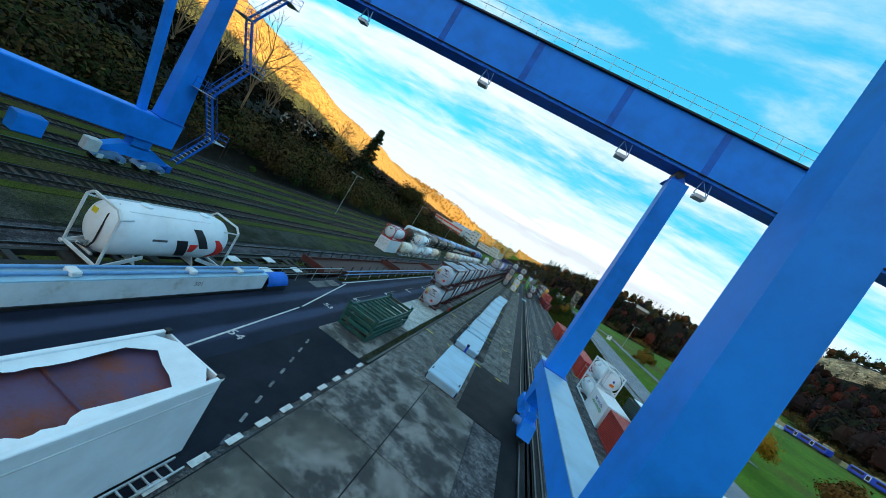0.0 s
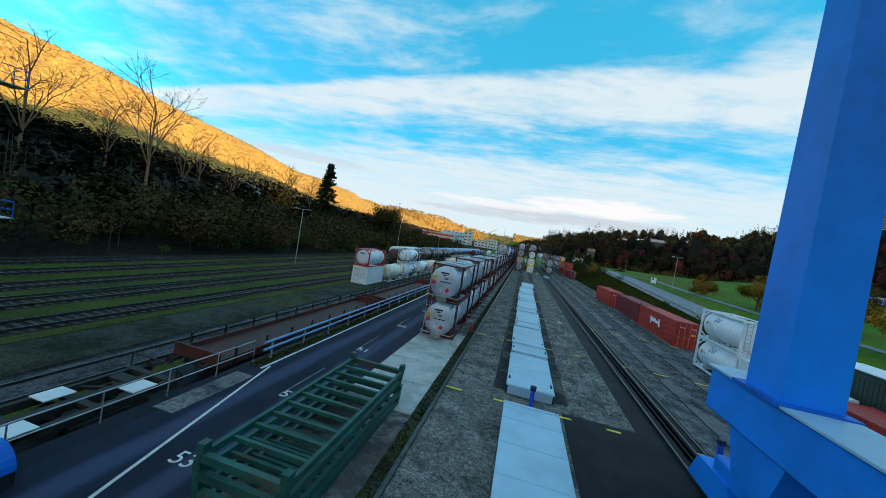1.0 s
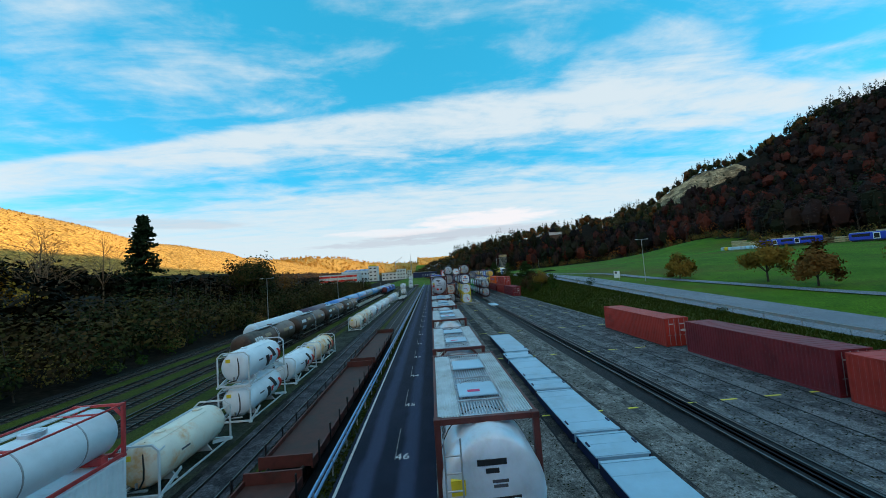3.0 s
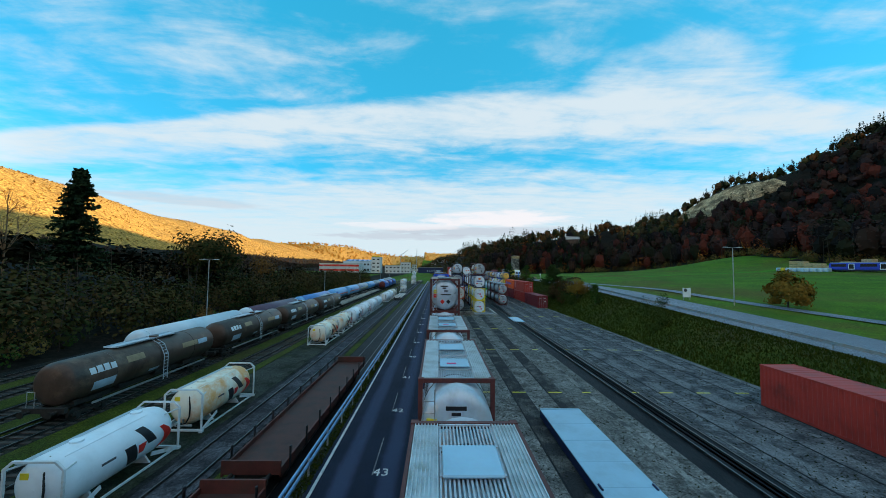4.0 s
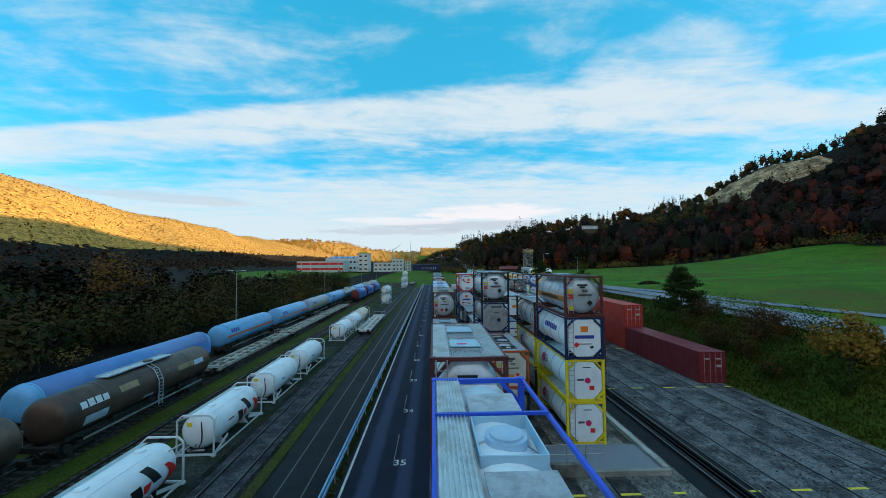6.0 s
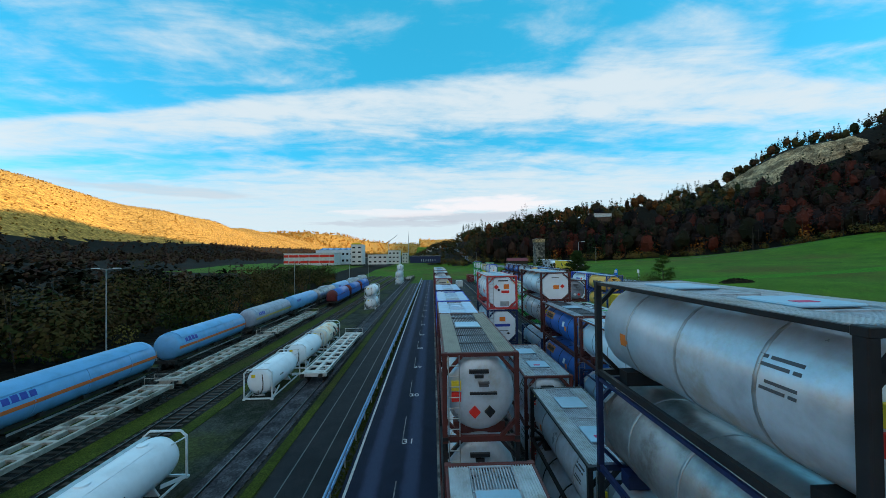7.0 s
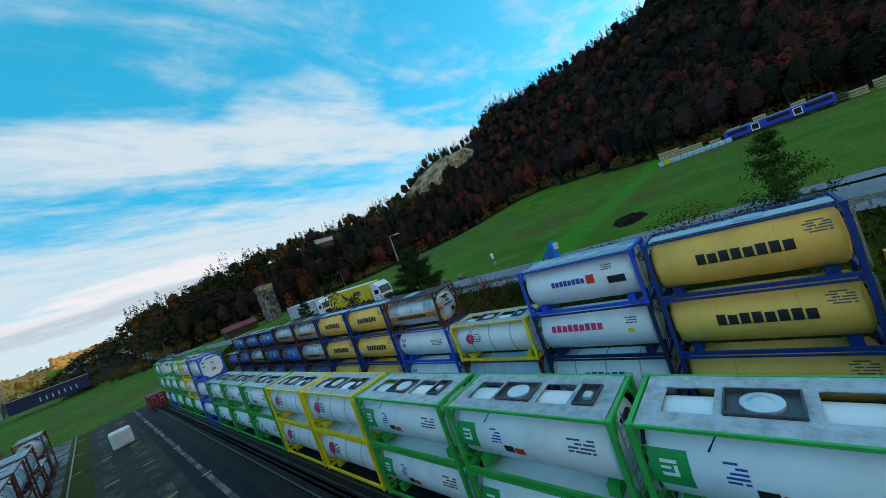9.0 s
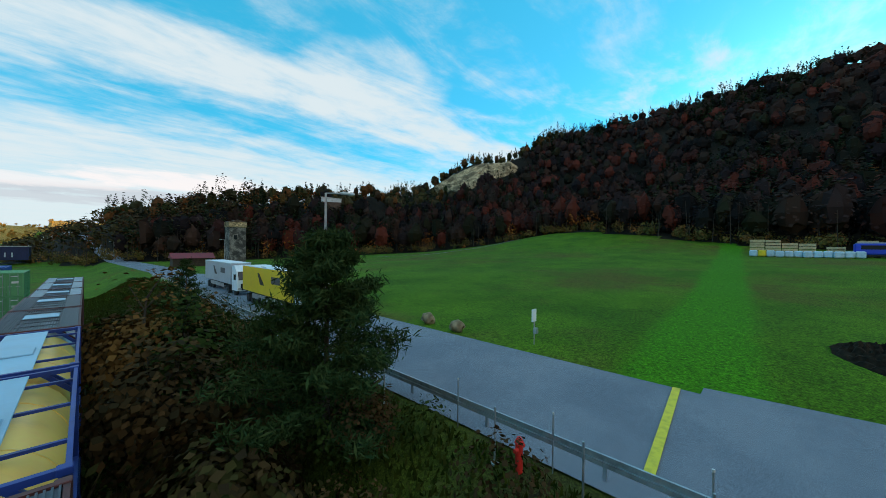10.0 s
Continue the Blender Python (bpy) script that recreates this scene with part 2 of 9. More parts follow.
def two_tone(name, a, c, scale, lo, hi, rough=0.9, fine=40.0, bump=0.5, third=None, stripe=None, lane=None):
    """Ground: two soils in patches, with grit."""
    if name in MATS:
        return MATS[name]
    m = bpy.data.materials.new(name)
    m.use_nodes = True
    nt = m.node_tree
    b = nt.nodes["Principled BSDF"]
    N, L = nt.nodes.new, nt.links.new
    co = N("ShaderNodeTexCoord")
    n1, n2, n3 = N("ShaderNodeTexNoise"), N("ShaderNodeTexNoise"), N("ShaderNodeTexNoise")
    for n, s, d in ((n1, scale, 8), (n2, fine, 3), (n3, scale * 0.22, 5)):
        n.inputs["Scale"].default_value, n.inputs["Detail"].default_value = s, d
        n.inputs["Roughness"].default_value = 0.68
        L(co.outputs["Object"], n.inputs["Vector"])
    mp = N("ShaderNodeMapRange"); mp.interpolation_type = "SMOOTHSTEP"
    mp.inputs["From Min"].default_value, mp.inputs["From Max"].default_value = lo, hi
    L(n1.outputs["Fac"], mp.inputs["Value"])
    mx = N("ShaderNodeMix"); mx.data_type = "RGBA"
    mx.inputs["A"].default_value, mx.inputs["B"].default_value = (*a, 1), (*c, 1)
    L(mp.outputs[0], mx.inputs["Factor"])
    src = mx.outputs["Result"]
    if third:
        m3 = N("ShaderNodeMapRange"); m3.interpolation_type = "SMOOTHSTEP"
        m3.inputs["From Min"].default_value, m3.inputs["From Max"].default_value = 0.48, 0.66
        L(n3.outputs["Fac"], m3.inputs["Value"])
        mz = N("ShaderNodeMix"); mz.data_type = "RGBA"; mz.inputs["B"].default_value = (*third, 1)
        L(m3.outputs[0], mz.inputs["Factor"]); L(src, mz.inputs["A"])
        src = mz.outputs["Result"]
    if lane:                                     # a lusher mown lane running along x
        sl, l1, l2, l3, l4 = N("ShaderNodeSeparateXYZ"), N("ShaderNodeMath"), N("ShaderNodeMath"), N("ShaderNodeMath"), N("ShaderNodeMath")
        L(co.outputs["Object"], sl.inputs[0])
        l1.operation, l2.operation, l3.operation, l4.operation = "MULTIPLY_ADD", "SUBTRACT", "ABSOLUTE", "MULTIPLY_ADD"
        l1.inputs[1].default_value, l1.inputs[2].default_value = lane[1], lane[0]
        L(sl.outputs["X"], l1.inputs[0])
        L(sl.outputs["Y"], l2.inputs[0]); L(l1.outputs[0], l2.inputs[1]); L(l2.outputs[0], l3.inputs[0])
        l4.inputs[1].default_value = 3.0
        L(n1.outputs["Fac"], l4.inputs[0]); L(l3.outputs[0], l4.inputs[2])
        ml = N("ShaderNodeMapRange"); ml.interpolation_type = "SMOOTHSTEP"
        ml.inputs["From Min"].default_value, ml.inputs["From Max"].default_value = lane[2] + 2.4, lane[2] + 0.9
        L(l4.outputs[0], ml.inputs["Value"])
        mw = N("ShaderNodeMix"); mw.data_type = "RGBA"; mw.inputs["B"].default_value = (*lane[3], 1)
        L(ml.outputs[0], mw.inputs["Factor"]); L(src, mw.inputs["A"])
        src = mw.outputs["Result"]
    if stripe:                                   # worn wheel tracks along y
        sx, ml_, ad_, sn = N("ShaderNodeSeparateXYZ"), N("ShaderNodeMath"), N("ShaderNodeMath"), N("ShaderNodeMath")
        L(co.outputs["Object"], sx.inputs[0])
        ml_.operation, ad_.operation, sn.operation = "MULTIPLY_ADD", "MULTIPLY_ADD", "SINE"
        ml_.inputs[1].default_value, ml_.inputs[2].default_value = stripe[0], stripe[1]
        L(sx.outputs["X"], ml_.inputs[0])
        ad_.inputs[1].default_value = 1.6
        L(n1.outputs["Fac"], ad_.inputs[0]); L(ml_.outputs[0], ad_.inputs[2]); L(ad_.outputs[0], sn.inputs[0])
        ms_ = N("ShaderNodeMapRange"); ms_.interpolation_type = "SMOOTHSTEP"
        ms_.inputs["From Min"].default_value, ms_.inputs["From Max"].default_value = -0.3, 1.0
        L(sn.outputs[0], ms_.inputs["Value"])
        mq = N("ShaderNodeMix"); mq.data_type = "RGBA"; mq.inputs["B"].default_value = (*stripe[2], 1)
        L(ms_.outputs[0], mq.inputs["Factor"]); L(src, mq.inputs["A"])
        src = mq.outputs["Result"]
    n4 = N("ShaderNodeTexNoise")
    n4.inputs["Scale"].default_value, n4.inputs["Detail"].default_value = fine * 3.3, 2
    L(co.outputs["Object"], n4.inputs["Vector"])
    v4 = N("ShaderNodeMapRange")
    v4.inputs["From Min"].default_value, v4.inputs["From Max"].default_value = 0.34, 0.66
    v4.inputs["To Min"].default_value, v4.inputs["To Max"].default_value = 0.55, 1.45
    L(n4.outputs["Fac"], v4.inputs["Value"])
    m4 = N("ShaderNodeMix"); m4.data_type = "RGBA"; m4.blend_type = "MULTIPLY"; m4.inputs["Factor"].default_value = 1.0
    L(src, m4.inputs["A"]); L(v4.outputs[0], m4.inputs["B"])
    src = m4.outputs["Result"]
    v = N("ShaderNodeMapRange")
    v.inputs["From Min"].default_value, v.inputs["From Max"].default_value = 0.3, 0.7
    v.inputs["To Min"].default_value, v.inputs["To Max"].default_value = 0.42, 1.6
    L(n2.outputs["Fac"], v.inputs["Value"])
    ml = N("ShaderNodeMix"); ml.data_type = "RGBA"; ml.blend_type = "MULTIPLY"; ml.inputs["Factor"].default_value = 1.0
    L(src, ml.inputs["A"]); L(v.outputs[0], ml.inputs["B"])
    L(ml.outputs["Result"], b.inputs["Base Color"])
    b.inputs["Roughness"].default_value = rough
    b.inputs["Specular IOR Level"].default_value = 0.12
    bp = N("ShaderNodeBump"); bp.inputs["Strength"].default_value = bump; bp.inputs["Distance"].default_value = 0.03
    L(n2.outputs["Fac"], bp.inputs["Height"]); L(bp.outputs[0], b.inputs["Normal"])
    MATS[name] = m
    return m


STEEL = M("tank_steel", (0.58, 0.66, 0.74), 0.32, 0.30, 0.16, 0.9, 0.05, (0.46, 0.45, 0.42), 0.4)
STEEL_D = M("tank_steel_dull", (0.40, 0.41, 0.42), 0.42, 0.7, 0.2, 0.9, 0.05, (0.22, 0.19, 0.17), 0.45)
GALV = M("galvanised", (0.46, 0.48, 0.50), 0.45, 0.75, 0.15, 3.0, 0.1)
ALU = M("aluminium_walkway", (0.56, 0.60, 0.63), 0.45, 0.5, 0.18, 2.0, 0.1, (0.38, 0.37, 0.33), 0.42)
ALU_B = M("sky_pale_walkway", (0.52, 0.70, 0.86), 0.42, 0.1, 0.10, 2.0, 0.08, (0.42, 0.56, 0.70), 0.4)
GRATE = M("dark_grating", (0.10, 0.105, 0.12), 0.5, 0.5, 0.2, 3.0, 0.1)
WHITE = M("white_paint", (0.79, 0.87, 0.93), 0.38, 0, 0.06, 0.8, 0.05, (0.60, 0.62, 0.62), 0.32)
WHITE_W = M("worn_white_paint", (0.64, 0.69, 0.72), 0.5, 0, 0.1, 0.9, 0.08, (0.36, 0.30, 0.22), 0.36)
OFFW = M("cream_panel", (0.62, 0.60, 0.54), 0.5, 0, 0.1, 0.9, 0.05, (0.42, 0.38, 0.30), 0.35)
RUSTW = M("rust_stained_white_paint", (0.80, 0.77, 0.66), 0.5, 0, 0.08, 0.45, 0.06, (0.72, 0.36, 0.12), 0.47)
BROWN_F = M("oxide_red_frame_paint", (0.105, 0.028, 0.025), 0.55, 0, 0.25, 2.0, 0.1, (0.05, 0.03, 0.025), 0.4)
RED_F = M("red_frame_paint", (0.56, 0.06, 0.06), 0.5, 0, 0.15, 2.0, 0.08, (0.2, 0.03, 0.02), 0.35)
ORANGE_F = M("orange_frame_paint", (0.50, 0.10, 0.03), 0.5, 0, 0.15, 2.0, 0.08)
BLUE_F = M("blue_frame_paint", (0.025, 0.09, 0.62), 0.45, 0, 0.12, 2.0, 0.06, (0.02, 0.05, 0.36), 0.33)
NAVY_F = M("navy_frame_paint", (0.012, 0.022, 0.085), 0.5, 0, 0.2, 2.0, 0.06)
BLACK_F = M("dark_steel", (0.022, 0.022, 0.025), 0.5, 0.2, 0.25, 2.0, 0.08)
GREEN_F = M("green_frame_paint", (0.05, 0.42, 0.075), 0.45, 0, 0.12, 2.0, 0.05)
YELLOW_F = M("yellow_frame_paint", (0.92, 0.70, 0.02), 0.45, 0, 0.12, 2.0, 0.05)
YELLOW_T = M("ochre_yellow_tank_paint", (1.0, 0.58, 0.12), 0.40, 0, 0.08, 0.8, 0.05, (0.78, 0.42, 0.10), 0.32)
LBLUE_T = M("light_blue_tank_paint", (0.40, 0.57, 0.74), 0.42, 0.1, 0.1, 0.8, 0.05, (0.25, 0.34, 0.44), 0.35)
BLUE_T = M("mid_blue_tank_paint", (0.04, 0.15, 0.50), 0.4, 0, 0.15, 0.8, 0.05, (0.03, 0.08, 0.2), 0.35)
PBL_T = M("faded_blue_print_patch", (0.30, 0.44, 0.62), 0.5, 0, 0.2, 3.0, 0.03)
ORANGE_T = M("orange_band_paint", (0.58, 0.24, 0.05), 0.5, 0, 0.15, 1.2, 0.05, (0.3, 0.14, 0.05), 0.35)
BROWN_T = M("brown_grimy_tank_paint", (0.085, 0.055, 0.042), 0.42, 0.25, 0.25, 0.7, 0.08, (0.16, 0.11, 0.075), 0.42)
PURPLE_T = M("dull_purple_roof_paint", (0.10, 0.06, 0.10), 0.5, 0, 0.15, 0.8, 0.08)
RED_C = M("red_container_paint", (0.42, 0.040, 0.028), 0.5, 0, 0.15, 0.7, 0.06, (0.19, 0.03, 0.025), 0.35)
MAROON_C = M("maroon_container_paint", (0.20, 0.022, 0.03), 0.5, 0, 0.15, 0.7, 0.06, (0.11, 0.02, 0.02), 0.35)
ORANGE_C = M("orange_container_paint", (0.78, 0.105, 0.015), 0.5, 0, 0.12, 0.7, 0.06, (0.60, 0.085, 0.015), 0.3)
GREEN_C = M("green_container_paint", (0.10, 0.30, 0.12), 0.5, 0, 0.12, 0.7, 0.06)
BLUE_C = M("blue_container_paint", (0.02, 0.09, 0.34), 0.5, 0, 0.12, 0.7, 0.06)
WAGON_R = M("oxide_brown_wagon_paint", (0.10, 0.026, 0.020), 0.62, 0, 0.25, 1.0, 0.12, (0.055, 0.028, 0.02), 0.45)
DECK = M("worn_wagon_deck", (0.075, 0.030, 0.024), 0.75, 0, 0.25, 1.2, 0.2, (0.05, 0.03, 0.026), 0.45)
BOGIE = M("grimy_bogie_steel", (0.030, 0.026, 0.023), 0.7, 0.2, 0.3, 3.0, 0.15)
COVER = M("pale_blue_grey_lid_paint", (0.32, 0.53, 0.68), 0.42, 0, 0.1, 0.5, 0.08, (0.26, 0.40, 0.48), 0.35)
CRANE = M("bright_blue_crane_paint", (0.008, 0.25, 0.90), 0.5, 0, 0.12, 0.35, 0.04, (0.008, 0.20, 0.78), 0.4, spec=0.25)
# Darker blue for the girder underside, leg heads, flanges, stiffeners and stair.
CRANE_D = M("darker_blue_crane_paint", (0.008, 0.13, 0.58), 0.5, 0, 0.2, 1.0, 0.06, spec=0.25)
RACK = M("teal_green_rack_paint", (0.014, 0.085, 0.070), 0.55, 0, 0.25, 1.5, 0.1, (0.11, 0.07, 0.035), 0.4)
TARP = M("torn_brown_tarp", (0.16, 0.045, 0.030), 0.8, 0, 0.3, 0.6, 0.3, (0.10, 0.06, 0.12), 0.5)
RAILM = M("rail_steel", (0.10, 0.09, 0.085), 0.35, 0.8, 0.25, 3.0, 0.1)
RAILTOP = M("polished_rail_head", (0.16, 0.155, 0.155), 0.45, 0.9, 0.1, 3.0, 0.05)
SLEEPER = M("old_sleeper", (0.055, 0.045, 0.038), 0.9, 0, 0.3, 3.0, 0.2)
PAINT_W = M("road_marking_white", (0.62, 0.63, 0.63), 0.6, 0, 0.15, 4.0, 0.1, (0.3, 0.3, 0.31), 0.4)
PAINT_Y = M("road_marking_yellow", (0.78, 0.66, 0.05), 0.6, 0, 0.12, 4.0, 0.1, (0.45, 0.38, 0.08), 0.3)
PAINT_D = M("worn_grey_marking", (0.22, 0.23, 0.24), 0.7, 0, 0.25, 3.0, 0.1, (0.05, 0.055, 0.07), 0.5)
PIPE = M("pale_blue_rail_paint", (0.18, 0.36, 0.62), 0.38, 0.2, 0.12, 2.0, 0.05, (0.13, 0.24, 0.42), 0.35)
ASPHALT = two_tone("lane_asphalt", (0.010, 0.014, 0.030), (0.016, 0.022, 0.045), 0.35, 0.35, 0.68, 0.72, 60, 0.25, None, (3.22, -0.6, (0.040, 0.055, 0.105)))
ASPH_D = two_tone("dark_patched_asphalt", (0.009, 0.010, 0.013), (0.020, 0.021, 0.025), 0.5, 0.35, 0.65, 0.65, 60, 0.3)
CONC = two_tone("stained_concrete_slab", (0.26, 0.255, 0.24), (0.060, 0.061, 0.062), 0.45, 0.39, 0.57, 0.8, 30, 0.25, (0.115, 0.110, 0.095))
GRAVEL = two_tone("compacted_gravel", (0.175, 0.180, 0.190), (0.060, 0.062, 0.068), 0.9, 0.30, 0.60, 0.9, 5.0, 1.0, None)
BALLAST = two_tone("track_ballast", (0.028, 0.028, 0.030), (0.009, 0.010, 0.008), 0.4, 0.4, 0.62, 0.9, 5.0, 1.0, (0.026, 0.032, 0.010))
MOSSY = two_tone("mossy_grey_gravel", (0.048, 0.052, 0.044), (0.016, 0.020, 0.012), 0.35, 0.38, 0.62, 0.95, 7.0, 0.9, (0.05, 0.06, 0.02))
RUNNER_E = two_tone("patchy_dark_gravel", (0.155, 0.157, 0.165), (0.030, 0.032, 0.038), 0.45, 0.45, 0.66, 0.85, 9, 0.6)
GRAVEL_W = two_tone("grey_trodden_gravel", (0.215, 0.213, 0.205), (0.075, 0.074, 0.070), 0.8, 0.36, 0.66, 0.92, 5.0, 1.0, (0.13, 0.128, 0.12))
RUNNER = two_tone("patchy_tarred_runner", (0.030, 0.031, 0.034), (0.12, 0.115, 0.105), 0.55, 0.46, 0.66, 0.8, 14, 0.5)
GRASS = two_tone("rough_verge_grass", (0.031, 0.047, 0.005), (0.060, 0.076, 0.008), 0.25, 0.35, 0.65, 0.9, 9.0, 0.8, (0.056, 0.052, 0.016))
MEADOW = two_tone("bright_meadow_grass", (0.044, 0.108, 0.003), (0.080, 0.172, 0.005), 0.11, 0.33, 0.68, 0.9, 5.0, 0.4, (0.090, 0.090, 0.013), lane=(202.7, 0.060, 2.5, (0.050, 0.185, 0.003)))
ROADM = two_tone("country_road_asphalt", (0.17, 0.19, 0.23), (0.22, 0.24, 0.28), 0.2, 0.35, 0.65, 0.7, 40, 0.15)
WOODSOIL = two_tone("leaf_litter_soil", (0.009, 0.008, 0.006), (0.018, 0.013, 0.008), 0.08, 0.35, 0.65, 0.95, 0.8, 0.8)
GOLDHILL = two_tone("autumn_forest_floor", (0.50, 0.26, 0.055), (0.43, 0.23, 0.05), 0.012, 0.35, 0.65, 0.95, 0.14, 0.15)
ROCK = two_tone("bare_quarry_rock", (0.48, 0.36, 0.21), (0.15, 0.115, 0.07), 0.07, 0.38, 0.62, 0.9, 0.5, 1.0)
GREY_T = M("blue_grey_tank_paint", (0.24, 0.28, 0.33), 0.42, 0.3, 0.2, 0.8, 0.06, (0.13, 0.14, 0.15), 0.42)
DBLUE_F = M("deep_blue_frame_paint", (0.016, 0.045, 0.24), 0.45, 0, 0.18, 2.0, 0.06, (0.012, 0.02, 0.10), 0.4)
SIGN_R = M("signal_red", (0.70, 0.03, 0.02), 0.45, 0, 0.06, 2, 0)
SIGN_O = M("placard_orange", (0.80, 0.20, 0.02), 0.45, 0, 0.08, 2, 0)
SIGN_Y = M("label_yellow", (0.80, 0.60, 0.03), 0.45, 0, 0.08, 2, 0)
INK = M("black_lettering", (0.015, 0.015, 0.018), 0.5, 0, 0.1, 2, 0)
INK_G = M("grey_lettering", (0.08, 0.085, 0.10), 0.5, 0, 0.1, 2, 0)
INK_B = M("blue_lettering", (0.03, 0.06, 0.36), 0.45, 0, 0.1, 2, 0)
LOGO_G = M("green_logo_panel", (0.02, 0.33, 0.08), 0.45, 0, 0.06, 2, 0)
LOGO_P = M("magenta_red_disc", (0.62, 0.02, 0.13), 0.45, 0, 0.06, 2, 0)
GLASS_D = M("dark_window_glass", (0.02, 0.025, 0.03), 0.12, 0, 0.05, 1, 0, spec=0.6)
TYRE = M("tyre_rubber", (0.02, 0.02, 0.02), 0.8, 0, 0.1, 3, 0.1)
PLASTER = M("white_render_wall", (0.70, 0.71, 0.71), 0.7, 0, 0.05, 0.2, 0.05)
BARE = M("pale_brown_twigs", (0.24, 0.14, 0.075), 0.9, 0, 0.25, 3, 0.2)
MESHW = M("grey_mesh_walkway", (0.44, 0.48, 0.53), 0.5, 0.3, 0.2, 3.0, 0.3, (0.28, 0.29, 0.31), 0.4, 60)
BARK = M("bark", (0.06, 0.045, 0.032), 0.9, 0, 0.3, 3, 0.4)
TIMBER = M("fresh_sawn_timber", (0.52, 0.40, 0.22), 0.7, 0, 0.15, 1.5, 0.1)
FOIL = M("pale_blue_wrapping_foil", (0.45, 0.62, 0.75), 0.4, 0, 0.12, 1.0, 0.1)
TRAINB = M("train_blue_paint", (0.015, 0.06, 0.55), 0.35, 0, 0.06, 1, 0)

# ---------------------------------------------------------------- mesh helpers


class Geo:
    """Gathers faces for one mesh."""

    def __init__(self):
        self.v, self.f, self.s = [], [], []

    def add(self, vs, fs, smooth=False):
        o = len(self.v)
        self.v += [tuple(p) for p in vs]
        self.f += [tuple(i + o for i in f) for f in fs]
        self.s += [smooth] * len(fs)
        return self

    def box(self, cx, cy, cz, sx, sy, sz, c=0.0):
        """A box by centre and size, its upright and lying edges cut by c."""
        x, y, z = sx / 2, sy / 2, sz / 2
        if c <= 0:
            vs = [(cx + i * x, cy + j * y, cz + k * z) for i in (-1, 1) for j in (-1, 1) for k in (-1, 1)]
            return self.add(vs, [(0, 1, 3, 2), (4, 6, 7, 5), (0, 4, 5, 1), (2, 3, 7, 6), (0, 2, 6, 4), (1, 5, 7, 3)])
        ring = [(-x + c, -y), (x - c, -y), (x, -y + c), (x, y - c), (x - c, y), (-x + c, y), (-x, y - c), (-x, -y + c)]
        k = (x - c) / x, (y - c) / y
        vs = [(cx + a * k[0], cy + b * k[1], cz - z) for a, b in ring]
        vs += [(cx + a, cy + b, cz - z + c) for a, b in ring]
        vs += [(cx + a, cy + b, cz + z - c) for a, b in ring]
        vs += [(cx + a * k[0], cy + b * k[1], cz + z) for a, b in ring]
        fs = [tuple(range(7, -1, -1)), tuple(range(24, 32))]
        for r in range(3):
            fs += [(r * 8 + i, r * 8 + (i + 1) % 8, r * 8 + 8 + (i + 1) % 8, r * 8 + 8 + i) for i in range(8)]
        return self.add(vs, fs)

    def beam(self, p, q, w, h=None, up=(0, 0, 1)):
        """A square bar from p to q, w wide and h deep."""
        p, q, h = Vector(p), Vector(q), h or w
        d = (q - p).normalized()
        u = Vector(up)
        if abs(d.dot(u)) > 0.98:
            u = Vector((0, 1, 0))
        s = d.cross(u).normalized()
        t = s.cross(d).normalized()
        vs = []
        for e in (p, q):
            for a, b in ((-1, -1), (1, -1), (1, 1), (-1, 1)):
                vs.append(e + s * (a * w / 2) + t * (b * h / 2))
        return self.add(vs, [(3, 2, 1, 0), (4, 5, 6, 7), (0, 1, 5, 4), (1, 2, 6, 5), (2, 3, 7, 6), (3, 0, 4, 7)])

    def cyl(self, p, q, r, n=10, r2=None, caps=True):
        p, q = Vector(p), Vector(q)
        r2 = r if r2 is None else r2
        d = (q - p).normalized()
        u = Vector((0, 0, 1)) if abs(d.z) < 0.9 else Vector((1, 0, 0))
        s = d.cross(u).normalized()
        t = s.cross(d)
        vs = []
        for e, k in ((p, r), (q, r2)):
            for i in range(n):
                a = 2 * math.pi * i / n
                vs.append(e + s * (math.cos(a) * k) + t * (math.sin(a) * k))
        self.add(vs, [(i, (i + 1) % n, n + (i + 1) % n, n + i) for i in range(n)], True)
        if caps:
            self.add(vs[:n], [tuple(range(n - 1, -1, -1))])
            self.add(vs[n:], [tuple(range(n))])
        return self

    def lathe(self, prof, n=24, c=(0, 0, 0)):
        """A body turned about the y axis; prof: rows of (y, radius)."""
        vs = []
        for y, r in prof:
            for i in range(n):
                a = 2 * math.pi * i / n
                vs.append((c[0] + r * math.cos(a), c[1] + y, c[2] + r * math.sin(a)))
        fs = []
        for k in range(len(prof) - 1):
            for i in range(n):
                j = (i + 1) % n
                fs.append((k * n + i, k * n + n + i, k * n + n + j, k * n + j))
        return self.add(vs, fs, True)

    def patch(self, y0, y1, a0, a1, r, c=(0, 0, 0), n=6, t=0.006):
        """A sheet lying on a round side: from y0 to y1, from angle a0 to a1 (degrees above the horizontal)."""
        vs = []
        for k in range(n + 1):
            a = radians(a0 + (a1 - a0) * k / n)
            for y in (y0, y1):
                for rr in (r - 0.01, r + t):
                    vs.append((c[0] + rr * math.cos(a), c[1] + y, c[2] + rr * math.sin(a)))
        fs = []
        for k in range(n):
            o = 4 * k
            fs += [(o + 1, o + 3, o + 7, o + 5), (o, o + 1, o + 5, o + 4), (o + 2, o + 6, o + 7, o + 3)]
        fs += [(0, 2, 3, 1), (4 * n, 4 * n + 1, 4 * n + 3, 4 * n + 2)]
        return self.add(vs, fs)

